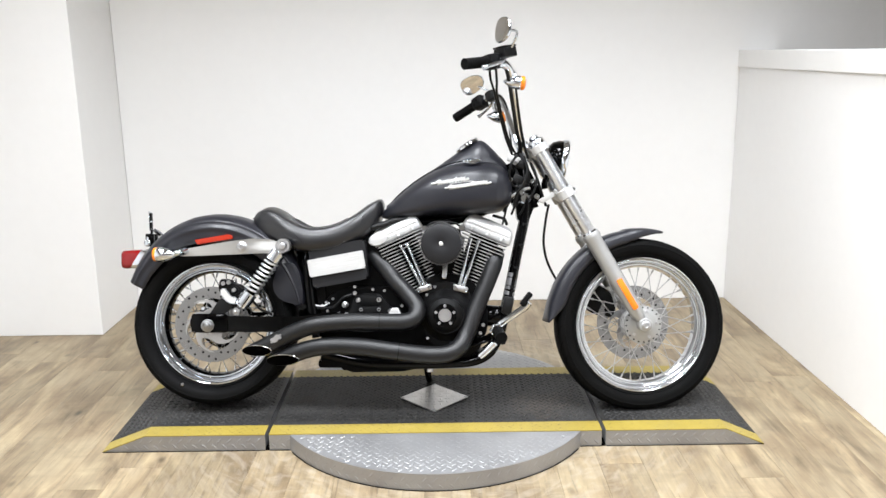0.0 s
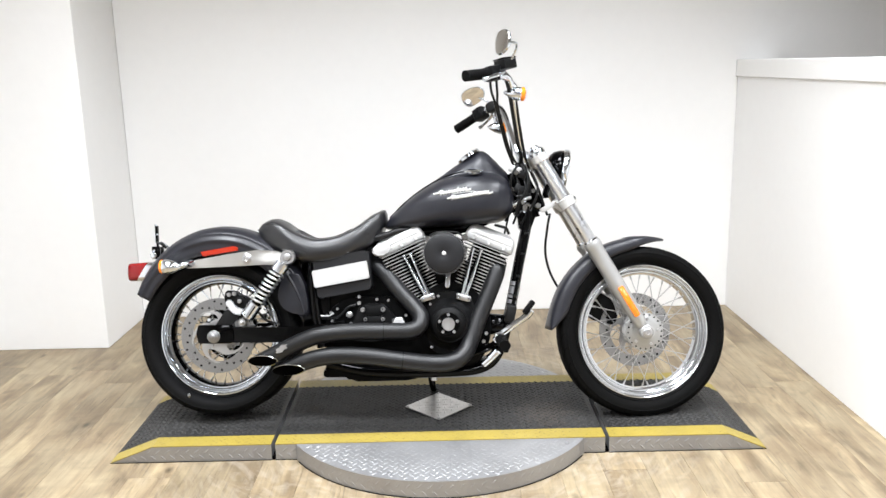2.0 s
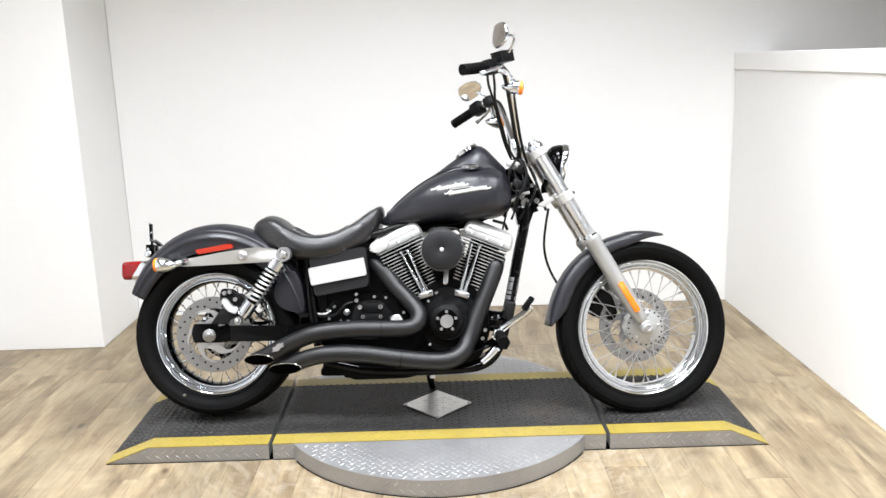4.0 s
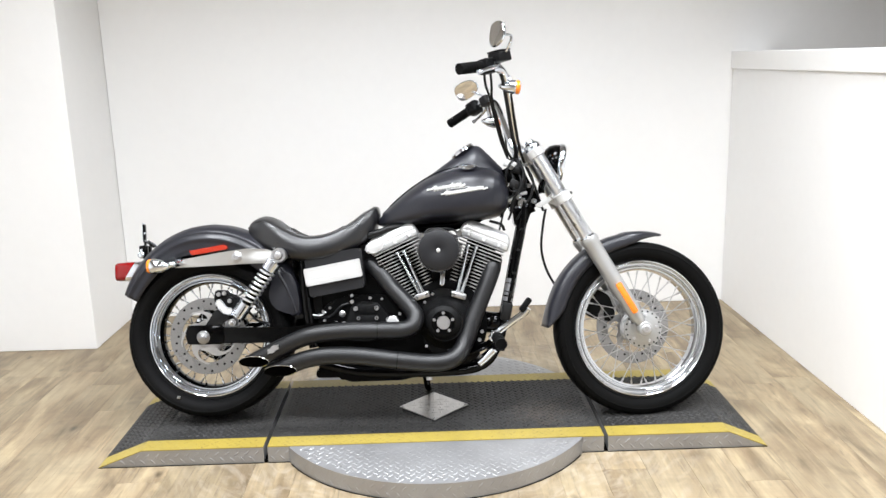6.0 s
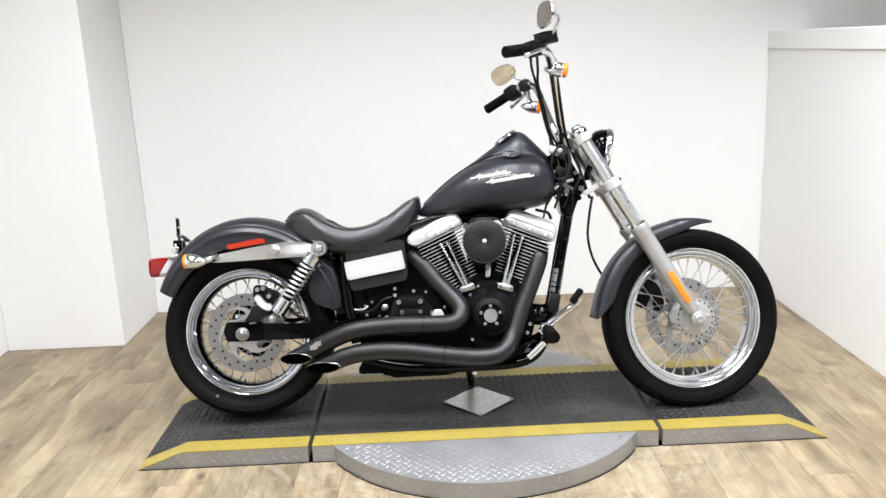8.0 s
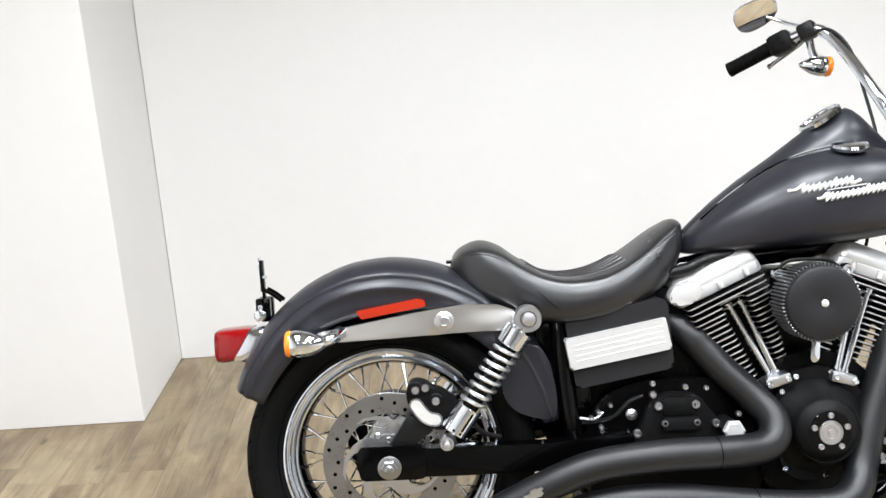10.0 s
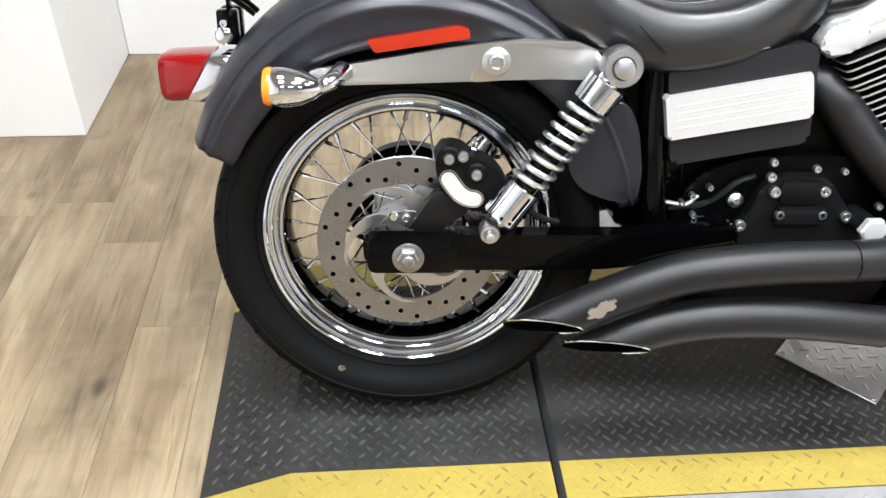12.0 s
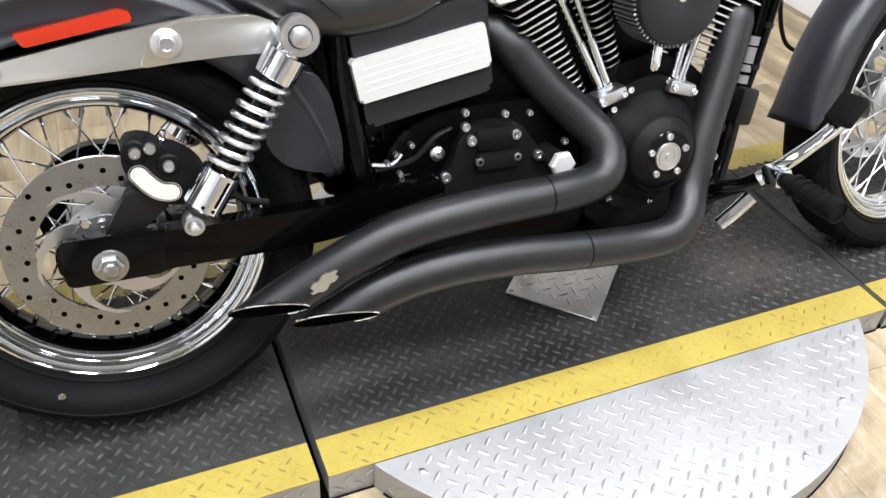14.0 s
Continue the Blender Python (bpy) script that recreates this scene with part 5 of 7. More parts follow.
# ---- frame ----
fr = part("frame", tube(bmesh.new(), [(1.165, 0, 0.86), (1.09, 0, 0.80), (0.95, 0, 0.735), (0.70, 0, 0.705), (0.50, 0, 0.66), (0.36, 0, 0.60)], 0.024, 14), "gloss", bike, "gloss black tubular frame")
part("steering_head", rod(bmesh.new(), (1.205, 0, 0.76), (1.135, 0, 0.94), 0.032, 20), "gloss", fr)
for s in (-1, 1):
    part("downtube", tube(bmesh.new(), [(1.190, s * 0.028, 0.83), (1.182, s * 0.036, 0.74), (1.148, s * 0.040, 0.58), (1.111, s * 0.044, 0.40), (1.075, s * 0.058, 0.27), (1.018, s * 0.08, 0.205), (0.90, s * 0.09, 0.185), (0.60, s * 0.095, 0.185), (0.42, s * 0.095, 0.22)], 0.0185, 14, 5), "gloss", fr)
    part("rear_tube", tube(bmesh.new(), [(0.56, s * 0.07, 0.67), (0.40, s * 0.095, 0.63), (0.28, s * 0.100, 0.62), (0.10, s * 0.100, 0.60)], 0.015, 12), "gloss", fr)
    part("rear_upright", tube(bmesh.new(), [(0.362, s * 0.080, 0.62), (0.366, s * 0.085, 0.52), (0.378, s * 0.085, 0.40), (0.40, s * 0.085, 0.28)], 0.020, 12), "gloss", fr)
# foil labels round the near downtube
DT = smooth_path([(1.182, -0.036, 0.74), (1.148, -0.040, 0.58), (1.111, -0.044, 0.40), (1.075, -0.058, 0.27)], 60)[60:120]
for z0, z1 in ((0.436, 0.452), (0.456, 0.468), (0.472, 0.500), (0.504, 0.520)):
    ends = [min(DT, key=lambda p: abs(p.z - z)) for z in (z0, z1)]
    part("label_band", tube(bmesh.new(), ends, 0.0194, 18, 1, False, 0, False), "sticker", fr)
part("gusset", plate(bmesh.new(), rounded([(1.14, 0.80), (1.20, 0.84), (1.215, 0.77), (1.188, 0.70), (1.15, 0.72)], 0.012), -0.045, 0.045, 0.004), "gloss", fr)

# ---- engine ----
case = part("crankcase", plate(bmesh.new(), rounded([(0.775, 0.235), (0.765, 0.42), (0.80, 0.50), (0.88, 0.525), (0.97, 0.50), (1.035, 0.43), (1.04, 0.32), (1.00, 0.22), (0.90, 0.185)], 0.03), -0.088, 0.10, 0.012), "dark", bike, "black wrinkle-finished V-twin crankcase")
cam_ol = rounded([(0.803, 0.452), (0.835, 0.480), (0.880, 0.492), (0.930, 0.480), (0.972, 0.452), (0.985, 0.405), (0.962, 0.330), (0.925, 0.275), (0.880, 0.250), (0.822, 0.258), (0.803, 0.300), (0.797, 0.38)], 0.028)
part("cam_cover", plate(bmesh.new(), cam_ol, -0.104, -0.0885, 0.006, segs=3), "wrinkle", case)
part("cover_dome", lathe(bmesh.new(), (0.885, -0.104, 0.366), RIGHT, [(0, 0.098), (0.004, 0.096), (0.016, 0.084), (0.030, 0.074), (0.040, 0.068), (0.046, 0.066)], 48), "wrinkle", case)
part("cover_boss", lathe(bmesh.new(), (0.881, -0.149, 0.369), RIGHT, [(0, 0.064), (0.006, 0.062), (0.010, 0.057), (0.017, 0.048), (0.020, 0.044), (0.020, 0)], 48), "wrinkle", case)
part("timer_cover", lathe(bmesh.new(), (0.881, -0.1692, 0.369), RIGHT, [(0, 0.0245), (0.003, 0.0245), (0.0045, 0.0235), (0.0045, 0.0215), (0.003, 0.021), (0.003, 0.018), (0.0045, 0.0175), (0.0045, 0.012), (0.003, 0.0115), (0.003, 0.006), (0.005, 0.0055), (0.005, 0)], 40), "steel", case, "bright machined timer cover")
part("cover_face", lathe(bmesh.new(), (0.881, -0.1690, 0.369), RIGHT, [(0, 0.0425), (0.0012, 0.0415), (0.0012, 0.024)], 48), "gloss", case, "gloss black ring")
for i in range(5):
    a = math.pi / 2 + 2 * math.pi * i / 5
    bolt(case, 0.881 + 0.0345 * math.cos(a), -0.169, 0.369 + 0.0345 * math.sin(a), 0.0062, 0.0060, "steel")
for x, z in ((0.812, 0.440), (0.842, 0.470), (0.915, 0.476), (0.955, 0.452), (0.968, 0.380), (0.815, 0.340), (0.815, 0.280), (0.900, 0.262)):
    bolt(case, x, -0.1035, z, 0.0062, 0.005, "chrome")


def cylinder(cx, cz, deg, near):
    """A finned barrel and head along an axis leaning by deg; fins carry bright machined rims."""
    a = radians(deg)
    up, al = Vector((math.sin(a), 0, math.cos(a))), Vector((math.cos(a), 0, -math.sin(a)))
    base = Vector((cx, 0, cz))
    core = bmesh.new()
    rings = []
    for s, w in ((0.0, 0.046), (0.20, 0.056), (0.25, 0.06)):
        rings.append([base + up * s + al * (w * math.cos(t)) + Vector((0, 0.062 * math.sin(t), 0)) for t in (2 * math.pi * k / 24 for k in range(24))])
    skin(core, rings)
    cyl = part("cylinder", core, "dark", bike, "black finned cylinder")
    n = 17
    for k in range(n):
        s = 0.028 + 0.0125 * k
        f = k / (n - 1)
        hw = 0.060 + 0.024 * f ** 0.8 if k < n - 4 else 0.0875
        hd = 0.078 + 0.016 * f
        if k >= n - 4:
            hd = 0.098
        bm = bmesh.new()
        # the near edge is notched where the pushrod tubes pass
        mid = [(Vector((near[0][e][0] + near[1][e][0], 0, near[0][e][1] + near[1][e][1])) / 2 - base) for e in (0, 1)]
        h0, h1 = mid[0].dot(up), mid[1].dot(up)
        pn = mid[1].dot(al) + (mid[0].dot(al) - mid[1].dot(al)) * min(max((s - h1) / (h0 - h1), -0.3), 1.0)
        nw = 0.020 + 0.008 * f
        a_, b_ = max(pn - nw, -hw + 0.012), min(pn + nw, hw - 0.012)
        if k < n - 2 and b_ - a_ > 0.01:
            ol = [(-hw, -hd), (a_, -hd), (a_, -hd + 0.034), (b_, -hd + 0.034), (b_, -hd), (hw, -hd), (hw, hd), (-hw, hd)]
        else:
            ol = [(-hw, -hd), (hw, -hd), (hw, hd), (-hw, hd)]
        ol = rounded(ol, 0.016 if k < n - 4 else 0.010, 3)
        lo = [base + up * (s - 0.0016) + al * p + Vector((0, q, 0)) for p, q in ol]
        hi = [base + up * (s + 0.0016) + al * p + Vector((0, q, 0)) for p, q in ol]
        skin(bm, [lo, hi])
        for fc in bm.faces:
            if len(fc.verts) == 4:
                fc.material_index = 1
        part("cooling_fin", bm, ("dark", "finedge"), cyl, "", 20)
    # rocker box in two tiers with a sloping lid
    top = 0.028 + 0.0125 * (n - 1) + 0.006
    bm = bmesh.new()
    ol = rounded([(-0.097, -0.076), (0.097, -0.076), (0.097, 0.076), (-0.097, 0.076)], 0.018)
    rings = []
    for s, k, kd in ((top, 0.98, 0.98), (top + 0.003, 1.0, 1.0), (top + 0.020, 1.0, 1.0), (top + 0.0225, 0.99, 0.99), (top + 0.0235, 0.975, 0.975), (top + 0.025, 0.985, 0.985), (top + 0.036, 0.97, 0.97), (top + 0.046, 0.93, 0.91),
                     (top + 0.055, 0.86, 0.80), (top + 0.062, 0.74, 0.62), (top + 0.066, 0.55, 0.40)):
        rings.append([base + up * s + al * (p * k) + Vector((0, q * kd, 0)) for p, q in ol])
    skin(bm, rings)
    rb = part("rocker_cover", bm, "silver", cyl, "silver rocker cover", 35)
    for p in (-0.060, 0.0, 0.060):
        bm = bmesh.new()
        q = base + up * (top + 0.004) + al * p + Vector((0, -0.0775, 0))
        lathe(bm, q, up, [(0, 0.0065), (0.014, 0.0065), (0.016, 0.0055), (0.0175, 0.004), (0.0175, 0)], 14)
        part("cover_bolt", bm, "silver", cyl)
    # pushrod tubes and the lifter block below
    for pa, pb_ in near:
        A, Bp = Vector((pa[0], -0.088, pa[1])), Vector((pb_[0], -0.092, pb_[1]))
        d = (Bp - A)
        part("pushrod_tube", tube(bmesh.new(), [A, A + d * 0.55], 0.0054, 16, 1, True, 0, False), "chrome", cyl)
        part("pushrod_sleeve", tube(bmesh.new(), [A + d * 0.45, Bp], 0.0072, 16, 1, True, 0, False), "chrome", cyl)
        part("pushrod_seat", tube(bmesh.new(), [A + d * 0.93, Bp], 0.0100, 16, 1, True, 0, False), "chrome", cyl)
        part("pushrod_collar", tube(bmesh.new(), [A, A + d * 0.05], 0.0085, 16, 1, True, 0, False), "chrome", cyl)
    mx = (near[0][1][0] + near[1][1][0]) / 2
    mz = (near[0][1][1] + near[1][1][1]) / 2
    part("lifter_block", box(bmesh.new(), (-0.027, -0.118, -0.016), (0.027, -0.080, 0.006), 0.005, pose(mx, 0, mz, 0, deg * 0.7, 0)), "steel", cyl)
    for q in (-0.020, 0.020):
        bolt(cyl, mx + q * math.cos(a * 0.7), -0.118, mz - 0.006 - q * math.sin(a * 0.7), 0.006, 0.005, "chrome")
    return cyl


cylinder(0.801, 0.440, -24.0, (((0.712, 0.626), (0.796, 0.466)), ((0.737, 0.632), (0.808, 0.472))))
cylinder(0.943, 0.440, 22.0, (((0.976, 0.650), (0.932, 0.470)), ((1.006, 0.642), (0.946, 0.466))))

# air cleaner: a dished lid with a fluted rim
ac = part("air_cleaner", lathe(bmesh.new(), (0.868, -0.108, 0.629), RIGHT, [(0, 0.055), (0.004, 0.072), (0.006, 0.0745), (0.066, 0.0745), (0.076, 0.072), (0.080, 0.066), (0.0805, 0.012), (0.0795, 0.010), (0.0795, 0)], 64), "satin", bike, "round black air cleaner with fluted rim")
for k in range(64):
    a = 2 * math.pi * k / 64
    if k == 0:
        bm = bmesh.new()
        box(bm, (0.0735, -0.066, -0.0017), (0.0790, -0.004, 0.0017), 0.0006, segs=1)
        rib_ob = part("rim_rib", bm, "ribs", ac, "", 0)
        rib_me = rib_ob.data
    else:
        rib_ob = new("rim_rib", rib_me)
        rib_ob.parent = ac
    rib_ob.matrix_basis = Matrix.Translation((0.868, -0.110, 0.629)) @ Matrix.Rotation(-a, 4, "Y")
part("lid_screw", lathe(bmesh.new(), (0.868, -0.1874, 0.629), RIGHT, [(0, 0.0075), (0.001, 0.0075), (0.002, 0.006), (0.002, 0)], 16), "silver", ac)
part("intake_manifold", tube(bmesh.new(), [(0.80, -0.02, 0.63), (0.876, -0.02, 0.64), (0.95, -0.02, 0.63)], 0.03, 16), "steel", bike, "metal intake manifold between the cylinders")
part("breather_bracket", plate(bmesh.new(), rounded([(0.873, 0.555), (0.890, 0.555), (0.886, 0.505), (0.876, 0.498), (0.868, 0.505)], 0.004), -0.118, -0.110, 0.001), "chrome", bike)
for x, z in ((0.806, 0.684), (0.944, 0.688)):
    bolt(bike, x, -0.112, z, 0.013, 0.016, "chrome")
part("head_bolt_bracket", tube(bmesh.new(), [(0.806, -0.10, 0.684), (0.835, -0.10, 0.708), (0.91, -0.10, 0.708), (0.944, -0.10, 0.688)], 0.004, 10), "black", bike)

part("carburettor", plate(bmesh.new(), rounded([(0.815, 0.50), (0.800, 0.60), (0.815, 0.69), (0.935, 0.69), (0.950, 0.60), (0.935, 0.50)], 0.02), -0.060, 0.05, 0.008), "dark", bike, "black fuel injection body between the cylinders")
part("starter_housing", plate(bmesh.new(), rounded([(0.395, 0.40), (0.40, 0.60), (0.56, 0.66), (0.66, 0.66), (0.74, 0.52), (0.78, 0.42)], 0.02), -0.055, 0.085, 0.008), "dark", bike, "black starter and oil housing behind the cylinders")
part("inner_guard", plate(bmesh.new(), rounded([(0.325, 0.345), (0.315, 0.62), (0.42, 0.64), (0.43, 0.345)], 0.02), -0.060, 0.10, 0.006), "gloss", bike, "gloss black inner guard before the rear tyre")

# gearbox and its side cover
gb = part("gearbox", plate(bmesh.new(), rounded([(0.42, 0.20), (0.405, 0.36), (0.44, 0.44), (0.52, 0.47), (0.68, 0.47), (0.775, 0.44), (0.78, 0.22), (0.70, 0.175), (0.50, 0.175)], 0.03), -0.080, 0.10, 0.01), "dark", bike, "black gearbox behind the engine")
part("side_cover", plate(bmesh.new(), rounded([(0.485, 0.335), (0.525, 0.385), (0.540, 0.432), (0.575, 0.447), (0.640, 0.443), (0.668, 0.405), (0.700, 0.370), (0.695, 0.325), (0.60, 0.30), (0.52, 0.305)], 0.016), -0.100, -0.0805, 0.006), "wrinkle", gb)
part("cover_panel", plate(bmesh.new(), rounded([(0.566, 0.402), (0.634, 0.402), (0.634, 0.438), (0.566, 0.438)], 0.008), -0.106, -0.0995, 0.003), "wrinkle", gb)
part("cover_panel", plate(bmesh.new(), rounded([(0.560, 0.372), (0.645, 0.372), (0.640, 0.398), (0.565, 0.398)], 0.008), -0.113, -0.0995, 0.003), "wrinkle", gb)
for x, z, r in ((0.557, 0.421, 0.009), (0.634, 0.422, 0.009), (0.568, 0.386, 0.0072), (0.634, 0.386, 0.0072), (0.676, 0.380, 0.009), (0.512, 0.366, 0.009), (0.492, 0.355, 0.009), (0.545, 0.447, 0.0075), (0.545, 0.470, 0.006), (0.612, 0.460, 0.006), (0.655, 0.456, 0.005), (0.72, 0.40, 0.006)):
    bolt(gb, x, -0.100 if r > 0.008 else -0.106, z, r, 0.009, "steel")
hexbolt(gb, 0.697, -0.142, 0.375, 0.022, 0.012, "silver")
part("filler_neck", rod(bmesh.new(), (0.697, -0.08, 0.375), (0.697, -0.142, 0.375), 0.018), "black", gb)
part("oil_plug", lathe(bmesh.new(), (0.455, -0.088, 0.352), RIGHT, [(0, 0.024), (0.010, 0.024), (0.014, 0.020), (0.014, 0.012), (0.008, 0.010), (0.008, 0)], 24), "steel", gb)
part("oil_plug", lathe(bmesh.new(), (0.505, -0.082, 0.402), RIGHT, [(0, 0.012), (0.008, 0.012), (0.010, 0.009), (0.014, 0.005), (0.014, 0)], 20), "steel", gb)
part("clutch_cable", tube(bmesh.new(), [(0.53, -0.085, 0.44), (0.50, -0.09, 0.43), (0.47, -0.085, 0.40), (0.44, -0.08, 0.39), (0.40, -0.09, 0.39)], 0.005, 8), "black", gb)
for x, z in ((0.42, 0.40), (0.435, 0.412), (0.46, 0.425), (0.44, 0.38)):
    bolt(gb, x, -0.088, z, 0.005, 0.012, "steel")
part("linkage", tube(bmesh.new(), [(0.395, -0.09, 0.40), (0.425, -0.095, 0.398), (0.445, -0.09, 0.41)], 0.0035, 8), "steel", gb)
pan = part("oil_pan", plate(bmesh.new(), rounded([(0.40, 0.165), (0.405, 0.20), (1.02, 0.225), (1.06, 0.215), (1.02, 0.190), (0.83, 0.175), (0.72, 0.152), (0.52, 0.148), (0.50, 0.165)], 0.012), -0.075, 0.085, 0.006), "dark", bike, "black oil pan under the engine")
part("horn_box", box(bmesh.new(), (-0.020, -0.022, -0.034), (0.018, 0.020, 0.034), 0.007, pose(1.114, -0.056, 0.398, 0, 12, 0)), "black", bike, "black box at the foot of the downtube")
part("drain_plug", rod(bmesh.new(), (0.82, -0.03, 0.17), (0.82, -0.03, 0.145), 0.012, 8), "steel", pan)
part("oil_filter", lathe(bmesh.new(), (1.02, -0.02, 0.36), (1, 0, -0.1), [(0, 0.038), (0.004, 0.04), (0.07, 0.04), (0.078, 0.034), (0.078, 0)], 32), "gloss", bike, "black oil filter")
part("regulator", box(bmesh.new(), (1.085, -0.05, 0.25), (1.105, 0.055, 0.36), 0.005), "dark", bike, "finned black regulator at the frame")

# battery box with a ribbed silver band
bb = part("battery_box", plate(bmesh.new(), rounded([(0.370, 0.608), (0.563, 0.645), (0.582, 0.640), (0.592, 0.505), (0.580, 0.498), (0.395, 0.465), (0.388, 0.475)], 0.008), -0.108, 0.06, 0.007), "satin", bike, "black battery box with ribbed silver band")
part("silver_band", plate(bmesh.new(), rounded([(0.3675, 0.569), (0.5745, 0.606), (0.5865, 0.541), (0.3785, 0.505)], 0.006), -0.1185, -0.06, 0.005), "silver", bb, "ribbed silver band")
for k in range(4):
    f = 0.24 + 0.17 * k
    p = [(0.372 + 0.009 * f + 0.012, 0.569 - 0.063 * f + 0.002), (0.5735 + 0.012 * f - 0.012, 0.606 - 0.064 * f - 0.002)]
    part("rib", tube(bmesh.new(), [(p[0][0], -0.1178, p[0][1]), (p[1][0], -0.1178, p[1][1])], 0.0012, 8, 1, True, 0, False), "silver", bb)
part("box_label", plate(bmesh.new(), [(0.462, 0.6295), (0.508, 0.638), (0.5085, 0.6395), (0.4625, 0.631)], -0.1095, -0.1085), "sticker", bb)
part("coil_cover", plate(bmesh.new(), rounded([(0.590, 0.640), (0.604, 0.664), (0.640, 0.676), (0.668, 0.660), (0.650, 0.628), (0.602, 0.622)], 0.010), -0.084, -0.03, 0.006), "silver", bike, "silver bracket between box and cylinder")
part("wiring_sleeve", tube(bmesh.new(), [(0.60, -0.06, 0.69), (0.64, -0.065, 0.70), (0.68, -0.055, 0.715), (0.74, -0.05, 0.725)], 0.012, 10), "black", bike, "black wiring under the tank")
part("spark_wire", tube(bmesh.new(), [(1.06, -0.06, 0.735), (1.08, -0.085, 0.728), (1.10, -0.09, 0.720), (1.11, -0.08, 0.70)], 0.0055, 8), "black", bike)

# ---- exhaust: two swept pipes, cut level at their ends ----
CUT_Y = -0.95


def pipe(name, pts, r, cut, slope, label):
    bm = tube(bmesh.new(), pts, r, 48, 14, False)
    geom = list(bm.verts) + list(bm.edges) + list(bm.faces)
    bmesh.ops.bisect_plane(bm, geom=geom, plane_co=(0, -0.2, cut), plane_no=(slope, CUT_Y, -1), clear_outer=False, clear_inner=False)
    dead = [f for f in bm.faces for c in (f.calc_center_median(),) if c.z < cut + slope * c.x + CUT_Y * (c.y + 0.2) and c.x < 0.45]
    bmesh.ops.delete(bm, geom=dead, context="FACES")
    ob = part(name, bm, ("pipe", "hole"), bike, label, 60)
    so = ob.modifiers.new("thickness", "SOLIDIFY")
    so.thickness, so.offset, so.material_offset = 0.003, -1, 1
    return ob


UP = [(0.596, -0.030, 0.582), (0.618, -0.048, 0.574), (0.640, -0.064, 0.556), (0.661, -0.072, 0.531), (0.698, -0.088, 0.487), (0.748, -0.112, 0.436), (0.777, -0.138, 0.397), (0.772, -0.160, 0.363), (0.737, -0.173, 0.346), (0.658, -0.191, 0.346), (0.540, -0.201, 0.347), (0.420, -0.203, 0.336), (0.342, -0.200, 0.311), (0.243, -0.195, 0.264), (0.14, -0.200, 0.212), (0.09, -0.2, 0.187)]
LO = [(1.066, -0.034, 0.586), (1.065, -0.066, 0.568), (1.055, -0.078, 0.535), (1.030, -0.092, 0.474), (0.988, -0.115, 0.376), (0.958, -0.138, 0.296), (0.932, -0.166, 0.254), (0.892, -0.184, 0.232), (0.820, -0.187, 0.228), (0.700, -0.198, 0.242), (0.581, -0.204, 0.258), (0.462, -0.206, 0.261), (0.371, -0.203, 0.244), (0.300, -0.202, 0.212), (0.22, -0.205, 0.172), (0.17, -0.207, 0.147)]
exu = pipe("upper_exhaust_pipe", UP, 0.0312, 0.2955, -0.250, "matt black swept upper exhaust pipe")
exl = pipe("lower_exhaust_pipe", LO, 0.0315, 0.2720, -0.220, "matt black swept lower exhaust pipe")


def tip_ring(parent, pts, r, cut, slope):
    """The bright rim round the level cut of a pipe's end."""
    path = smooth_path(pts, 8)
    best = []
    for k in range(33):
        a = math.pi * (0.40 + 1.20 * k / 32)
        for i in range(len(path) - 1, 1, -1):
            t = (path[i - 1] - path[i]).normalized()
            u = Vector((0, 1, 0))
            v = t.cross(u).normalized()
            o = r * (math.cos(a) * u + math.sin(a) * v)
            p, q = path[i] + o, path[i - 1] + o
            lp, lq = (w.z - cut - slope * w.x - CUT_Y * (w.y + 0.2) for w in (p, q))
            if lp <= 0 < lq:
                best.append(p + (q - p) * (-lp / (lq - lp)))
                break
    part("tip_rim", tube(bmesh.new(), best, 0.0015, 8, 1, True, 0, False), "chrome", parent, "chrome rim of the pipe end")


tip_ring(exu, UP, 0.0305, 0.2955, -0.250)
tip_ring(exl, LO, 0.0308, 0.2720, -0.220)
for parent, pts, f in ((exu, UP, 0.607), (exl, LO, 0.590)):
    path = smooth_path(pts, 8)
    i = int(len(path) * f)
    part("joint_ring", tube(bmesh.new(), [path[i], path[i + 1].lerp(path[i], 0.85)], 0.0317, 48, 1, False, 0, False), "hole", parent)
# a small silver badge near the upper end
bd = bmesh.new()
star = []
for k in range(18):
    a = 2 * math.pi * k / 18
    rr = (1.0 if k % 3 else 0.72)
    star.append((0.278 + 0.020 * rr * math.cos(a) * 1.1, 0.290 + 0.013 * rr * math.sin(a) + 0.010 * math.cos(a)))
plate(bd, star, -0.2335, -0.2285)
part("pipe_badge", bd, "steel", exu, "silver badge on the pipe", 0)
for x, y, z in ((1.066, -0.056, 0.588), (0.600, -0.050, 0.582)):
    part("port_flange", lathe(bmesh.new(), (x, y + 0.03, z), (0, -1, 0), [(0, 0.036), (0.012, 0.036), (0.014, 0.03)], 24), "black", exl if x > 1 else exu)

# ---- fork ----
fd = Vector((0.381, 0, -0.650)).normalized()
FT = Vector((1.2245, 0, 0.990))
fork = part("fork", rod(bmesh.new(), (1.150, 0, 0.975), (1.245, 0, 0.795), 0.017, 14), "gloss", bike, "telescopic front fork with chrome tubes")


def along(s, y=0.0, fwd=0.0):
    n = Vector((-fd.z, 0, fd.x))
    return FT + fd * s + Vector((0, y, 0)) + n * fwd


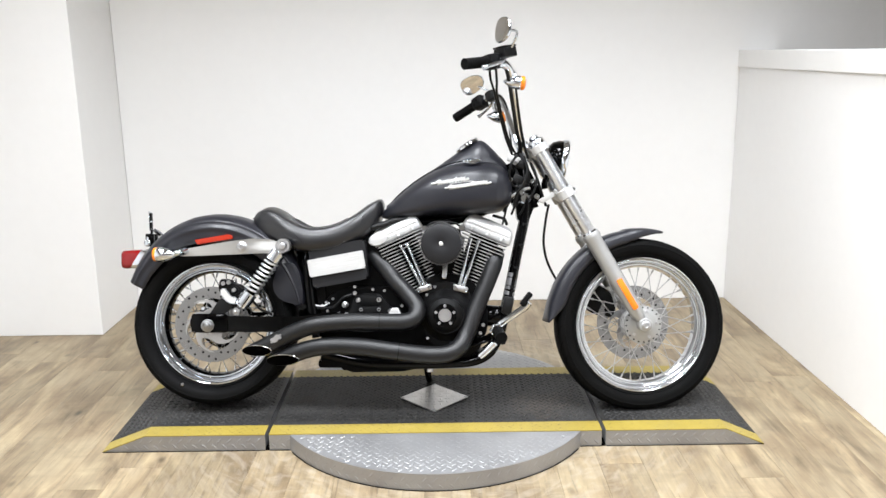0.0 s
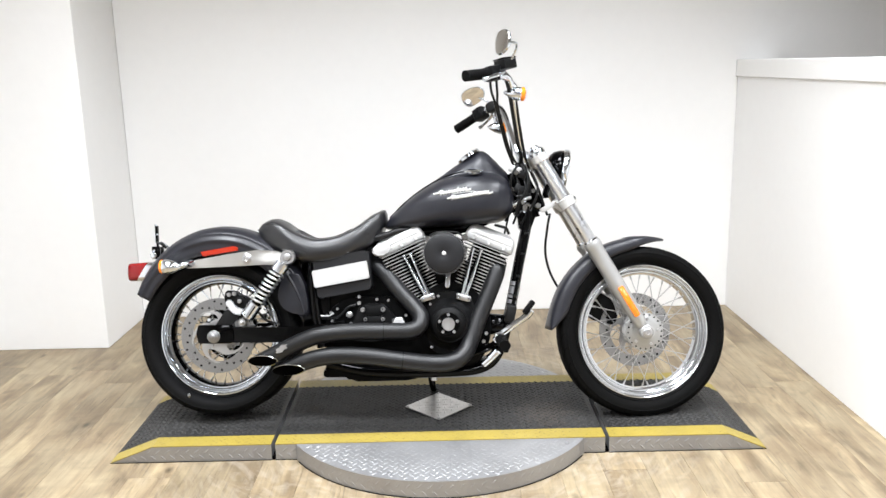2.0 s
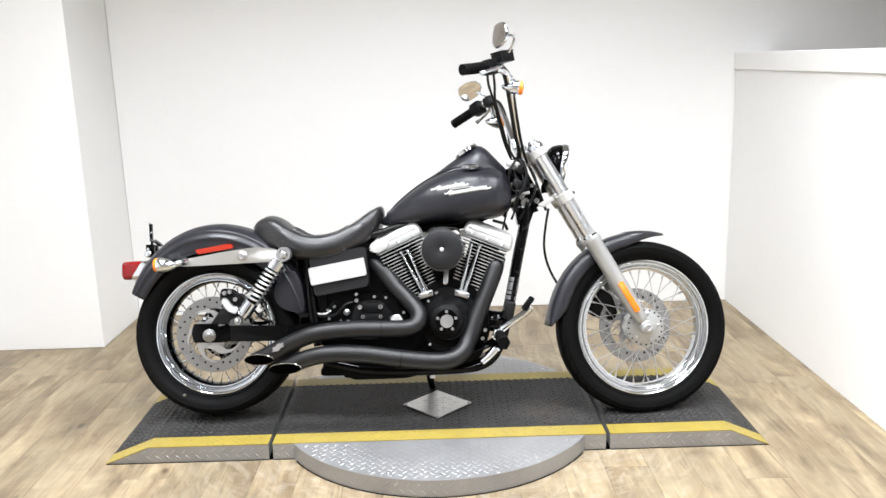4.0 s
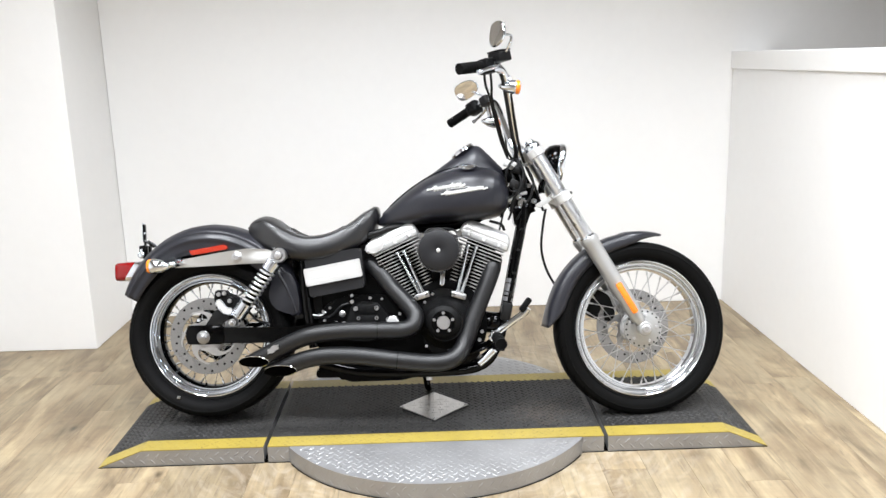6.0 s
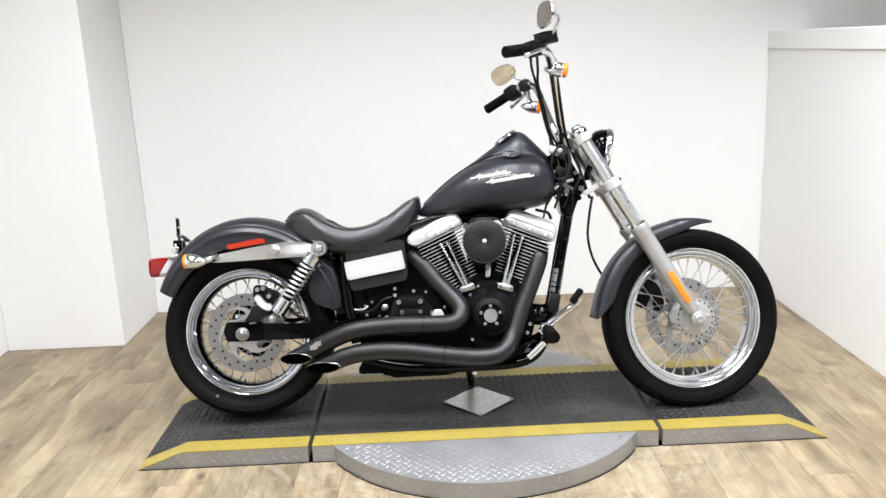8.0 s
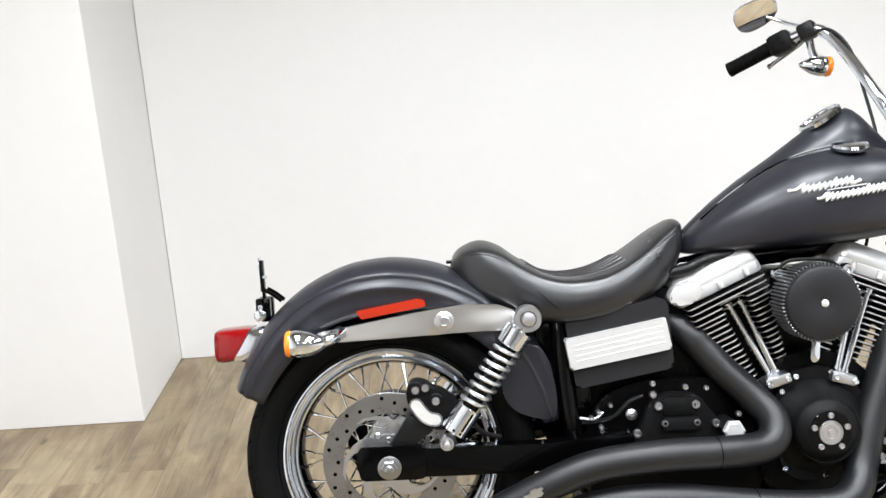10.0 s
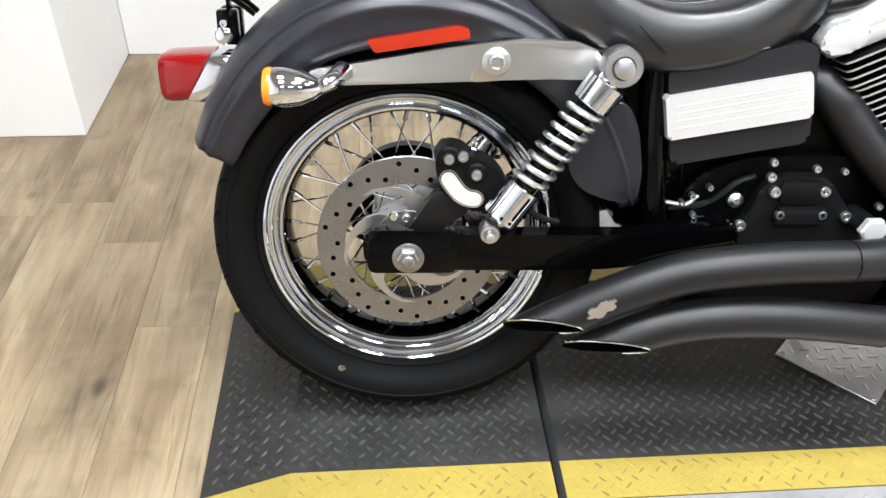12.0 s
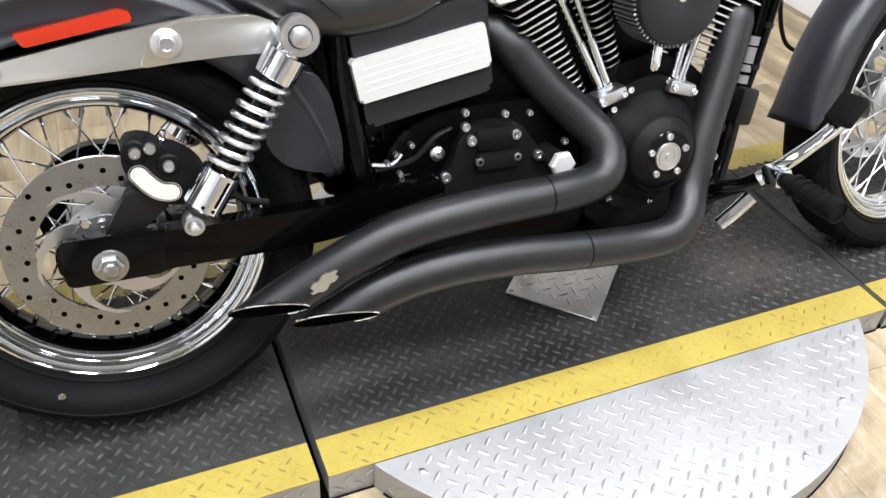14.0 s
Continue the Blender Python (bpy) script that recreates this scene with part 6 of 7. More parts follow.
for s in (-1, 1):
    y = s * 0.105
    part("fork_tube", tube(bmesh.new(), [along(-0.010, y), along(0.46, y)], 0.0245, 28, 1, True, 0, False), "forktube", fork, "chrome fork tube")
    part("fork_cap", lathe(bmesh.new(), along(0.004, y), -fd, [(0, 0.030), (0.018, 0.031), (0.026, 0.027), (0.032, 0.018), (0.040, 0.016), (0.043, 0.012), (0.043, 0)], 28), "chrome", fork)
    leg = part("fork_leg", lathe(bmesh.new(), along(0.372, y), fd, [(0, 0.027), (0.001, 0.0315), (0.010, 0.0335), (0.020, 0.0335), (0.028, 0.0305), (0.10, 0.0300), (0.20, 0.0290), (0.30, 0.027), (0.345, 0.024), (0.365, 0.018), (0.372, 0.010), (0.373, 0)], 36), "forkleg", fork, "cast aluminium fork leg")
    part("seal", lathe(bmesh.new(), along(0.366, y), fd, [(0, 0.0255), (0.0, 0.029), (0.007, 0.030), (0.007, 0.0255)], 28, closed=True), "chrome", fork)
    part("lower_clamp", lathe(bmesh.new(), along(0.185, y), fd, [(0, 0.027), (0.002, 0.032), (0.034, 0.032), (0.036, 0.027)], 28), "silver", fork)
    part("upper_clamp", lathe(bmesh.new(), along(-0.002, y), fd, [(0, 0.029), (0.002, 0.0325), (0.028, 0.0325), (0.030, 0.029)], 28), "silver", fork)
    hexbolt(fork, *along(0.203, y, 0.030), 0.008, 0.010, "chrome", (0, s, 0))
    part("axle_boss", lathe(bmesh.new(), (FX, y - s * 0.022, FZ + 0.004), (0, s, 0), [(0, 0.022), (0.002, 0.026), (0.040, 0.026), (0.044, 0.022), (0.044, 0)], 28), "forkleg", fork)
    part("axle_cap", lathe(bmesh.new(), (FX, y + s * 0.022, FZ + 0.004), (0, s, 0), [(0, 0.0165), (0.006, 0.0165), (0.008, 0.014), (0.008, 0.008), (0.005, 0.007), (0.005, 0)], 24), "steel", fork)
    # amber reflector on the leg
    bm = bmesh.new()
    n = Vector((-fd.z, 0, fd.x))
    pts = []
    for q, w in ((0.566, -0.010), (0.566, 0.012), (0.690, 0.012), (0.690, -0.010)):
        p = along(q, 0, w)
        pts.append((p.x, p.z))
    plate(bm, rounded(pts, 0.006), s * 0.130, s * 0.141, 0.002)
    part("fork_reflector", bm, "amberrefl", fork, "amber reflector on the fork leg")
    part("fender_mount", box(bmesh.new(), (-0.022, -0.004, -0.014), (0.022, 0.012, 0.014), 0.004, Matrix.Translation(along(0.425, s * 0.066)) @ Matrix.Rotation(radians(30), 4, "Y")), "silver", fork)
for q, th, name in ((0.010, 0.020, "upper_yoke"), (0.200, 0.026, "lower_yoke")):
    c = along(q)
    part(name, box(bmesh.new(), (-0.030, -0.100, -th / 2), (0.026, 0.100, th / 2), 0.006, Matrix.Translation(c - Vector((0.012, 0, 0.004))) @ Matrix.Rotation(radians(30.4), 4, "Y")), "silver", fork)
part("front_axle", rod(bmesh.new(), (FX, -0.12, FZ), (FX, 0.12, FZ), 0.010), "steel", bike, "steel front axle")
part("caliper_front", plate(bmesh.new(), rounded([(1.412, 0.400), (1.430, 0.372), (1.50, 0.345), (1.535, 0.37), (1.515, 0.44), (1.49, 0.475), (1.452, 0.470), (1.42, 0.44)], 0.016), 0.042, 0.105, 0.008), "wrinkle", bike, "black front brake caliper")
part("caliper_bracket", plate(bmesh.new(), rounded([(1.48, 0.46), (1.52, 0.47), (1.545, 0.40), (1.53, 0.36), (1.50, 0.40)], 0.01), 0.075, 0.095, 0.003), "silver", bike)


# ---- front fender ----
def front_section(deg):
    tip = max(0.0, (96 - deg) / 22.0)
    w = 0.056 * (1 - 0.80 * tip ** 2)
    skirt = (0.046 + 0.010 * math.sin(radians(max(deg - 90, 0)) * 1.2)) * (1 - 0.85 * tip) * (1 - 0.88 * max(0.0, (deg - 163) / 15.0) ** 1.8)
    half = [(w, skirt), (w, skirt * 0.7), (w * 0.98, skirt * 0.45), (w * 0.90, skirt * 0.25), (w * 0.72, skirt * 0.1), (w * 0.4, skirt * 0.02)]
    return [(-a, b) for a, b in half] + [(0, 0)] + [(a, b) for a, b in reversed(half)]


fender("front_fender", FX, FZ, 75, 178, lambda d: 0.356 + (0.004 if d < 100 else 0.0) + max(0, d - 160) * 0.0002, front_section, 48, "satin black front fender")

# ---- headlight ----
hl = part("headlight", lathe(bmesh.new(), (1.262, 0, 0.958), (0.985, 0, -0.17), [(0, 0.0), (0.001, 0.03), (0.004, 0.045), (0.018, 0.062), (0.040, 0.0715), (0.062, 0.074), (0.066, 0.072)], 48, caps=False), "gloss", bike, "round black headlight with chrome ring")
part("trim_ring", lathe(bmesh.new(), (1.262, 0, 0.958), (0.985, 0, -0.17), [(0.056, 0.0745), (0.062, 0.079), (0.074, 0.079), (0.080, 0.074), (0.078, 0.069), (0.066, 0.070)], 48, closed=True), "chrome", hl, "chrome ring")
part("headlight_lens", lathe(bmesh.new(), (1.262, 0, 0.958), (0.985, 0, -0.17), [(0.067, 0.0705), (0.075, 0.066), (0.083, 0.045), (0.087, 0.02), (0.088, 0)], 40, caps=False), "glass", hl, "clear lens")
part("reflector_bowl", lathe(bmesh.new(), (1.262, 0, 0.958), (0.985, 0, -0.17), [(0.066, 0.068), (0.05, 0.062), (0.03, 0.045), (0.018, 0.02), (0.018, 0)], 40, caps=False), "chrome", hl)
part("headlight_bracket", tube(bmesh.new(), [(1.27, 0, 0.890), (1.258, 0, 0.86), (1.26, 0, 0.84)], 0.012, 10), "gloss", hl)

# ---- handlebar: turned a little, so its two sides differ ----
BAR = {
    -1: [(1.178, -0.020, 1.000), (1.170, -0.060, 1.012), (1.158, -0.090, 1.050), (1.136, -0.165, 1.160), (1.122, -0.205, 1.228), (1.108, -0.228, 1.256), (1.080, -0.248, 1.266), (1.041, -0.275, 1.260), (0.968, -0.338, 1.239)],
    1: [(1.172, 0.060, 0.998), (1.163, 0.090, 1.020), (1.150, 0.112, 1.062), (1.127, 0.172, 1.150), (1.110, 0.218, 1.208), (1.094, 0.242, 1.236), (1.068, 0.266, 1.246), (1.003, 0.322, 1.219), (0.924, 0.388, 1.181)],
}
whole = list(reversed(BAR[-1])) + BAR[1]
hb = part("handlebar", tube(bmesh.new(), whole, 0.0127, 18, 6), "chrome", bike, "chrome high-rise handlebar")


def turned_box(name, lo, hi, bevel, at, dirn, mat, parent, label=""):
    """A box whose x axis lies along dirn, level otherwise."""
    d = Vector(dirn).normalized()
    side = Vector((0, 0, 1)).cross(d).normalized()
    up = d.cross(side)
    m = Matrix((( d.x, side.x, up.x, at[0]), (d.y, side.y, up.y, at[1]), (d.z, side.z, up.z, at[2]), (0, 0, 0, 1)))
    return part(name, box(bmesh.new(), lo, hi, bevel, m), mat, parent, label)


for s in (-1, 1):
    P = [Vector(p) for p in BAR[s]]
    ax = (P[8] - P[7]).normalized()
    fwd = Vector((0, 0, 1)).cross(ax).normalized() * (1 if s < 0 else -1)
    if fwd.x < 0:
        fwd = -fwd
    part("riser", lathe(bmesh.new(), (1.192, 0.020 + s * 0.045, 0.950), (-0.30, 0, 0.95), [(0, 0.020), (0.01, 0.018), (0.03, 0.018), (0.036, 0.022), (0.062, 0.022), (0.066, 0.018), (0.066, 0)], 24), "chrome", hb)
    g0, g1 = P[7] + ax * 0.004, P[8] + ax * 0.012
    grip = part("grip", tube(bmesh.new(), [g0, g0.lerp(g1, 0.3), g0.lerp(g1, 0.8), g1], [0.0195, 0.0180, 0.0180, 0.0195], 20, 4), "rubber", hb, "black rubber grip")
    for k in range(8):
        p = g0.lerp(g1, 0.12 + 0.10 * k)
        part("grip_ring", lathe(bmesh.new(), p, ax, [(0, 0.0170), (0.001, 0.0195), (0.003, 0.0195), (0.004, 0.0170)], 20, closed=True), "rubber", grip)
    h0 = P[7] - ax * 0.022
    sw = turned_box("switch_housing", (-0.026, -0.027, -0.028), (0.030, 0.027, 0.025), 0.011, h0, ax, "wrinkle", hb, "black switch housing")
    for k, (da, dz) in enumerate(((0.0, 0.008), (-0.012, -0.008), (0.012, -0.008))):
        part("switch_button", lathe(bmesh.new(), h0 + ax * da + Vector((0, 0, dz)) - fwd * 0.022, -fwd, [(0, 0.006), (0.005, 0.006), (0.006, 0.004), (0.006, 0)], 12), "rubber", sw)
    cl = P[6] + ax * 0.004
    turned_box("lever_clamp", (-0.022, -0.020, -0.022), (0.020, 0.022, 0.020), 0.008, cl, ax, "chrome" if s < 0 else "black", hb)
    lv = [cl + fwd * 0.022, cl + fwd * 0.042 + ax * 0.030 - Vector((0, 0, 0.006)), cl + fwd * 0.058 + ax * 0.070 - Vector((0, 0, 0.012)), cl + fwd * 0.062 + ax * 0.105 - Vector((0, 0, 0.018)), cl + fwd * 0.058 + ax * 0.125 - Vector((0, 0, 0.022))]
    part("lever", tube(bmesh.new(), lv, [0.008, 0.009, 0.007, 0.006, 0.009], 10, 5), "chrome", hb, "chrome lever")
    # turn signal hung from the lever bracket
    c0 = Vector((1.158, -0.200, 1.201)) if s < 0 else Vector((1.108, 0.275, 1.158))
    tail = Vector((-0.99, 0, 0.09)).normalized()
    sg = part("front_turn_signal", lathe(bmesh.new(), c0, tail, [(0, 0.0235), (0.005, 0.0255), (0.014, 0.0255), (0.034, 0.021), (0.050, 0.012), (0.062, 0.005), (0.064, 0)], 32), "chrome", bike, "chrome bullet front turn signal")
    part("lens", lathe(bmesh.new(), c0, -tail, [(-0.001, 0.0235), (0.006, 0.0255), (0.013, 0.0235), (0.018, 0.014), (0.019, 0)], 32), "amber", sg, "amber lens")
    part("stalk", tube(bmesh.new(), [c0 + tail * 0.022 + Vector((0, 0, 0.014)), c0 + tail * 0.030 + Vector((0, 0, 0.036)), cl + fwd * 0.012 - Vector((0, 0, 0.012))], [0.011, 0.009, 0.010], 12), "chrome", sg)
    back = Vector((-0.010, -0.012, -0.006)) if s < 0 else Vector((0.002, 0.018, -0.004))
    part("bar_wiring", tube(bmesh.new(), [h0 - Vector((0, 0, 0.02))] + [P[k] + back for k in (6, 5, 4, 3, 2, 1)] + [Vector((1.165, 0.02 + s * 0.03, 0.955))], 0.0070 if s < 0 else 0.0045, 8, 4), "black", hb)

cl = Vector(BAR[-1][6])
bx = Vector(BAR[-1][8]) - Vector(BAR[-1][7])
turned_box("master_cylinder", (-0.026, -0.022, -0.008), (0.034, 0.034, 0.026), 0.004, cl + Vector((0.022, 0.012, 0.024)), bx, "black", hb, "black brake fluid reservoir")
turned_box("reservoir_lid", (-0.027, -0.023, 0.0265), (0.035, 0.035, 0.032), 0.002, cl + Vector((0.022, 0.012, 0.024)), bx, "wrinkle", hb)
# throttle, brake and clutch lines
for nm, pts, r in (("throttle_cable", [(1.046, -0.262, 1.240), (1.050, -0.240, 1.205), (1.064, -0.200, 1.170), (1.085, -0.150, 1.095), (1.108, -0.100, 1.020), (1.140, -0.06, 0.94), (1.15, -0.07, 0.84), (1.10, -0.06, 0.75)], 0.0045),
                   ("throttle_cable", [(1.068, -0.255, 1.240), (1.072, -0.225, 1.200), (1.074, -0.190, 1.160), (1.096, -0.140, 1.085), (1.122, -0.090, 1.005), (1.165, -0.060, 0.93), (1.175, -0.07, 0.86), (1.13, -0.055, 0.74)], 0.0045),
                   ("brake_line", [(1.116, -0.215, 1.262), (1.138, -0.190, 1.19), (1.158, -0.130, 1.08), (1.182, -0.06, 0.98), (1.225, -0.04, 0.88), (1.252, -0.03, 0.80), (1.262, -0.015, 0.775)], 0.0050),
                   ("brake_line", [(1.272, -0.015, 0.780), (1.262, 0.0, 0.72), (1.256, 0.02, 0.63), (1.282, 0.05, 0.54), (1.34, 0.08, 0.46), (1.42, 0.085, 0.43)], 0.0046),
                   ("clutch_line", [(1.052, 0.260, 1.228), (1.097, 0.225, 1.238), (1.125, 0.180, 1.180), (1.134, 0.14, 1.08), (1.142, 0.10, 0.96), (1.138, 0.09, 0.86), (1.10, 0.09, 0.70)], 0.0038),
                   ("wiring_loom", [(1.165, -0.03, 0.97), (1.185, -0.045, 0.92), (1.19, -0.05, 0.86), (1.155, -0.05, 0.80)], 0.009)):
    part(nm, tube(bmesh.new(), pts, r, 8, 5), "black", bike)
for x, y, z, r in ((1.165, -0.060, 0.925, 0.018), (1.155, -0.058, 0.870, 0.020), (1.180, -0.052, 0.845, 0.016), (1.145, -0.055, 0.815, 0.014)):
    part("wiring_connector", box(bmesh.new(), (-r, -0.012, -r * 0.8), (r, 0.012, r * 0.8), 0.004, pose(x, y, z, 0, 25, 0)), "black", bike)
part("ignition_switch", lathe(bmesh.new(), (1.182, -0.050, 0.800), RIGHT, [(0, 0.020), (0.014, 0.020), (0.018, 0.016), (0.018, 0.009), (0.014, 0.008), (0.014, 0)], 24), "chrome", bike, "chrome steering lock")
part("neck_bracket", plate(bmesh.new(), rounded([(1.125, 0.79), (1.18, 0.832), (1.20, 0.82), (1.19, 0.775), (1.14, 0.765)], 0.01), -0.050, -0.040, 0.002), "chrome", bike)
part("horn_bracket", plate(bmesh.new(), rounded([(1.225, 0.792), (1.285, 0.825), (1.295, 0.812), (1.245, 0.780)], 0.008), -0.080, -0.060, 0.003), "silver", bike)


# hoses, clips and fasteners crowded round the steering head
for pts, r in (([(1.150, -0.078, 0.960), (1.128, -0.092, 0.925), (1.122, -0.088, 0.880), (1.140, -0.074, 0.845), (1.172, -0.070, 0.850), (1.185, -0.066, 0.890)], 0.0048),
               ([(1.176, -0.072, 0.955), (1.188, -0.086, 0.905), (1.176, -0.090, 0.855), (1.150, -0.080, 0.815), (1.138, -0.070, 0.770)], 0.0056),
               ([(1.205, -0.060, 0.930), (1.222, -0.075, 0.880), (1.214, -0.080, 0.830), (1.190, -0.070, 0.790), (1.160, -0.062, 0.740)], 0.0042)):
    part("wiring_loom", tube(bmesh.new(), pts, r, 8, 6), "black", bike)
for x, z, r in ((1.142, 0.930, 0.010), (1.128, 0.868, 0.009), (1.168, 0.822, 0.012), (1.206, 0.862, 0.009), (1.222, 0.806, 0.011), (1.196, 0.940, 0.008)):
    part("neck_bracket", lathe(bmesh.new(), (x, -0.074, z), RIGHT, [(0, r), (0.010, r), (0.013, r * 0.8), (0.013, r * 0.45), (0.009, r * 0.4), (0.009, 0)], 16), "chrome", bike)
part("neck_bracket", tube(bmesh.new(), [(1.128, -0.066, 0.806), (1.150, -0.070, 0.818), (1.180, -0.070, 0.834), (1.198, -0.066, 0.838)], 0.0062, 8, 4), "steel", bike)
part("neck_bracket", box(bmesh.new(), (-0.024, -0.010, -0.013), (0.024, 0.010, 0.013), 0.005, pose(1.140, -0.062, 0.945, 0, 20, 0)), "silver", bike)
# corrugated sleeve and ties along the near downtube
sleeve = [(1.186, -0.062, 0.790), (1.183, -0.064, 0.730), (1.171, -0.064, 0.655), (1.154, -0.061, 0.575), (1.134, -0.060, 0.485), (1.117, -0.056, 0.410)]
fr_hose = part("wiring_sleeve", tube(bmesh.new(), sleeve, 0.0075, 10, 6), "gloss", bike, "black wiring sleeve on the downtube")
for q in (8, 14, 20, 25):
    hp = smooth_path(sleeve, 6)
    part("cable_tie", tube(bmesh.new(), [hp[q], hp[q + 1].lerp(hp[q], 0.4)], 0.0094, 12, 1, True, 0, False), "black", fr_hose)


def mirror(centre, normal, w, h, tilt, stem):
    n = Vector(normal).normalized()
    u = n.cross(Vector((0, 0, 1))).normalized()
    v = u.cross(n)
    u, v = u * math.cos(tilt) + v * math.sin(tilt), -u * math.sin(tilt) + v * math.cos(tilt)
    c = Vector(centre)
    bm = bmesh.new()

    def ring(k, d):
        return [c - n * d + u * (w * k * math.copysign(abs(math.cos(a)) ** 0.8, math.cos(a))) + v * (h * k * math.copysign(abs(math.sin(a)) ** 0.8, math.sin(a))) * (1 + 0.18 * math.cos(a)) for a in (2 * math.pi * i / 36 for i in range(36))]
    skin(bm, [ring(0.95, 0), ring(1.0, 0.002), ring(1.0, 0.007), ring(0.85, 0.014), ring(0.5, 0.020), ring(0.1, 0.022)])
    m = part("mirror", bm, "chrome", bike, "chrome oval rear-view mirror")
    bm = bmesh.new()
    skin(bm, [ring(0.945, -0.0004), ring(0.94, -0.001)])
    part("mirror_pane", bm, "mirror", m, "mirror glass")
    back = c - n * 0.016
    part("mirror_stem", tube(bmesh.new(), [stem[0], stem[1], back], 0.0050, 10), "chrome", m)


mirror((1.086, -0.370, 1.347), (-0.80, -0.60, 0.10), 0.038, 0.043, 0.0, (Vector((1.108, -0.240, 1.290)), Vector((1.140, -0.300, 1.352))))
mirror((0.986, 0.387, 1.316), (-0.33, -0.84, -0.44), 0.056, 0.037, -0.38, (Vector((1.062, 0.290, 1.262)), Vector((1.052, 0.350, 1.282))))

# ---- foot controls ----
fb = part("control_bracket", tube(bmesh.new(), [(0.985, -0.085, 0.262), (1.010, -0.125, 0.272), (1.045, -0.170, 0.292), (1.068, -0.205, 0.318)], [0.016, 0.014, 0.013, 0.017], 14), "gloss", bike, "black forward control bracket")
part("bracket_end", tube(bmesh.new(), [(1.008, -0.165, 0.220), (1.032, -0.171, 0.241), (1.060, -0.178, 0.270)], [0.013, 0.0135, 0.014], 14), "chrome", fb)
part("peg_clevis", box(bmesh.new(), (-0.016, -0.022, -0.016), (0.016, 0.022, 0.016), 0.006, pose(1.063, -0.225, 0.326)), "chrome", fb)
peg = part("foot_peg", tube(bmesh.new(), [(1.066, -0.246, 0.324), (1.073, -0.300, 0.314), (1.079, -0.352, 0.306)], [0.014, 0.018, 0.019], 20, 3), "rubber", bike, "black rubber foot peg")
for k in range(6):
    p = Vector((1.069, -0.262, 0.3215)).lerp(Vector((1.079, -0.348, 0.3065)), k / 5)
    part("peg_ring", lathe(bmesh.new(), p, (0.1, -1, -0.15), [(0, 0.0180), (0.001, 0.0202), (0.006, 0.0202), (0.007, 0.0180)], 20, closed=True), "rubber", peg)
pd = part("brake_pedal", tube(bmesh.new(), [(1.050, -0.200, 0.312), (1.085, -0.222, 0.345), (1.125, -0.232, 0.374), (1.165, -0.236, 0.402), (1.180, -0.240, 0.420)], [0.013, 0.013, 0.012, 0.013, 0.012], 12), "chrome", bike, "chrome brake pedal with rubber pad")
part("pedal_pad", box(bmesh.new(), (-0.028, -0.027, -0.009), (0.028, 0.027, 0.009), 0.006, pose(1.170, -0.246, 0.432, 0, -52, 0)), "rubber", pd, "black rubber pad")
part("brake_rod", tube(bmesh.new(), [(1.05, -0.17, 0.285), (0.98, -0.14, 0.255), (0.80, -0.11, 0.20), (0.56, -0.10, 0.19)], 0.006, 8), "gloss", pd)
for x, y, z in ((1.010, -0.115, 0.300), (1.020, -0.112, 0.330), (1.000, -0.112, 0.345)):
    bolt(bike, x, y, z, 0.007, 0.007, "steel")

# side stand on the far side, its foot on the deck
stand = part("side_stand", tube(bmesh.new(), [(0.80, 0.05, 0.175), (0.80, 0.11, 0.15), (0.802, 0.20, 0.09), (0.805, 0.255, 0.0635 + 0.003)], [0.016, 0.015, 0.013, 0.012], 14), "gloss", bike, "black side stand holding the motorcycle")
part("stand_foot", box(bmesh.new(), (-0.028, -0.020, -0.003), (0.028, 0.020, 0.004), 0.002, Matrix.Translation((0.805, 0.262, 0.0645)) @ Matrix.Rotation(radians(13.8), 4, "X")), "gloss", stand)

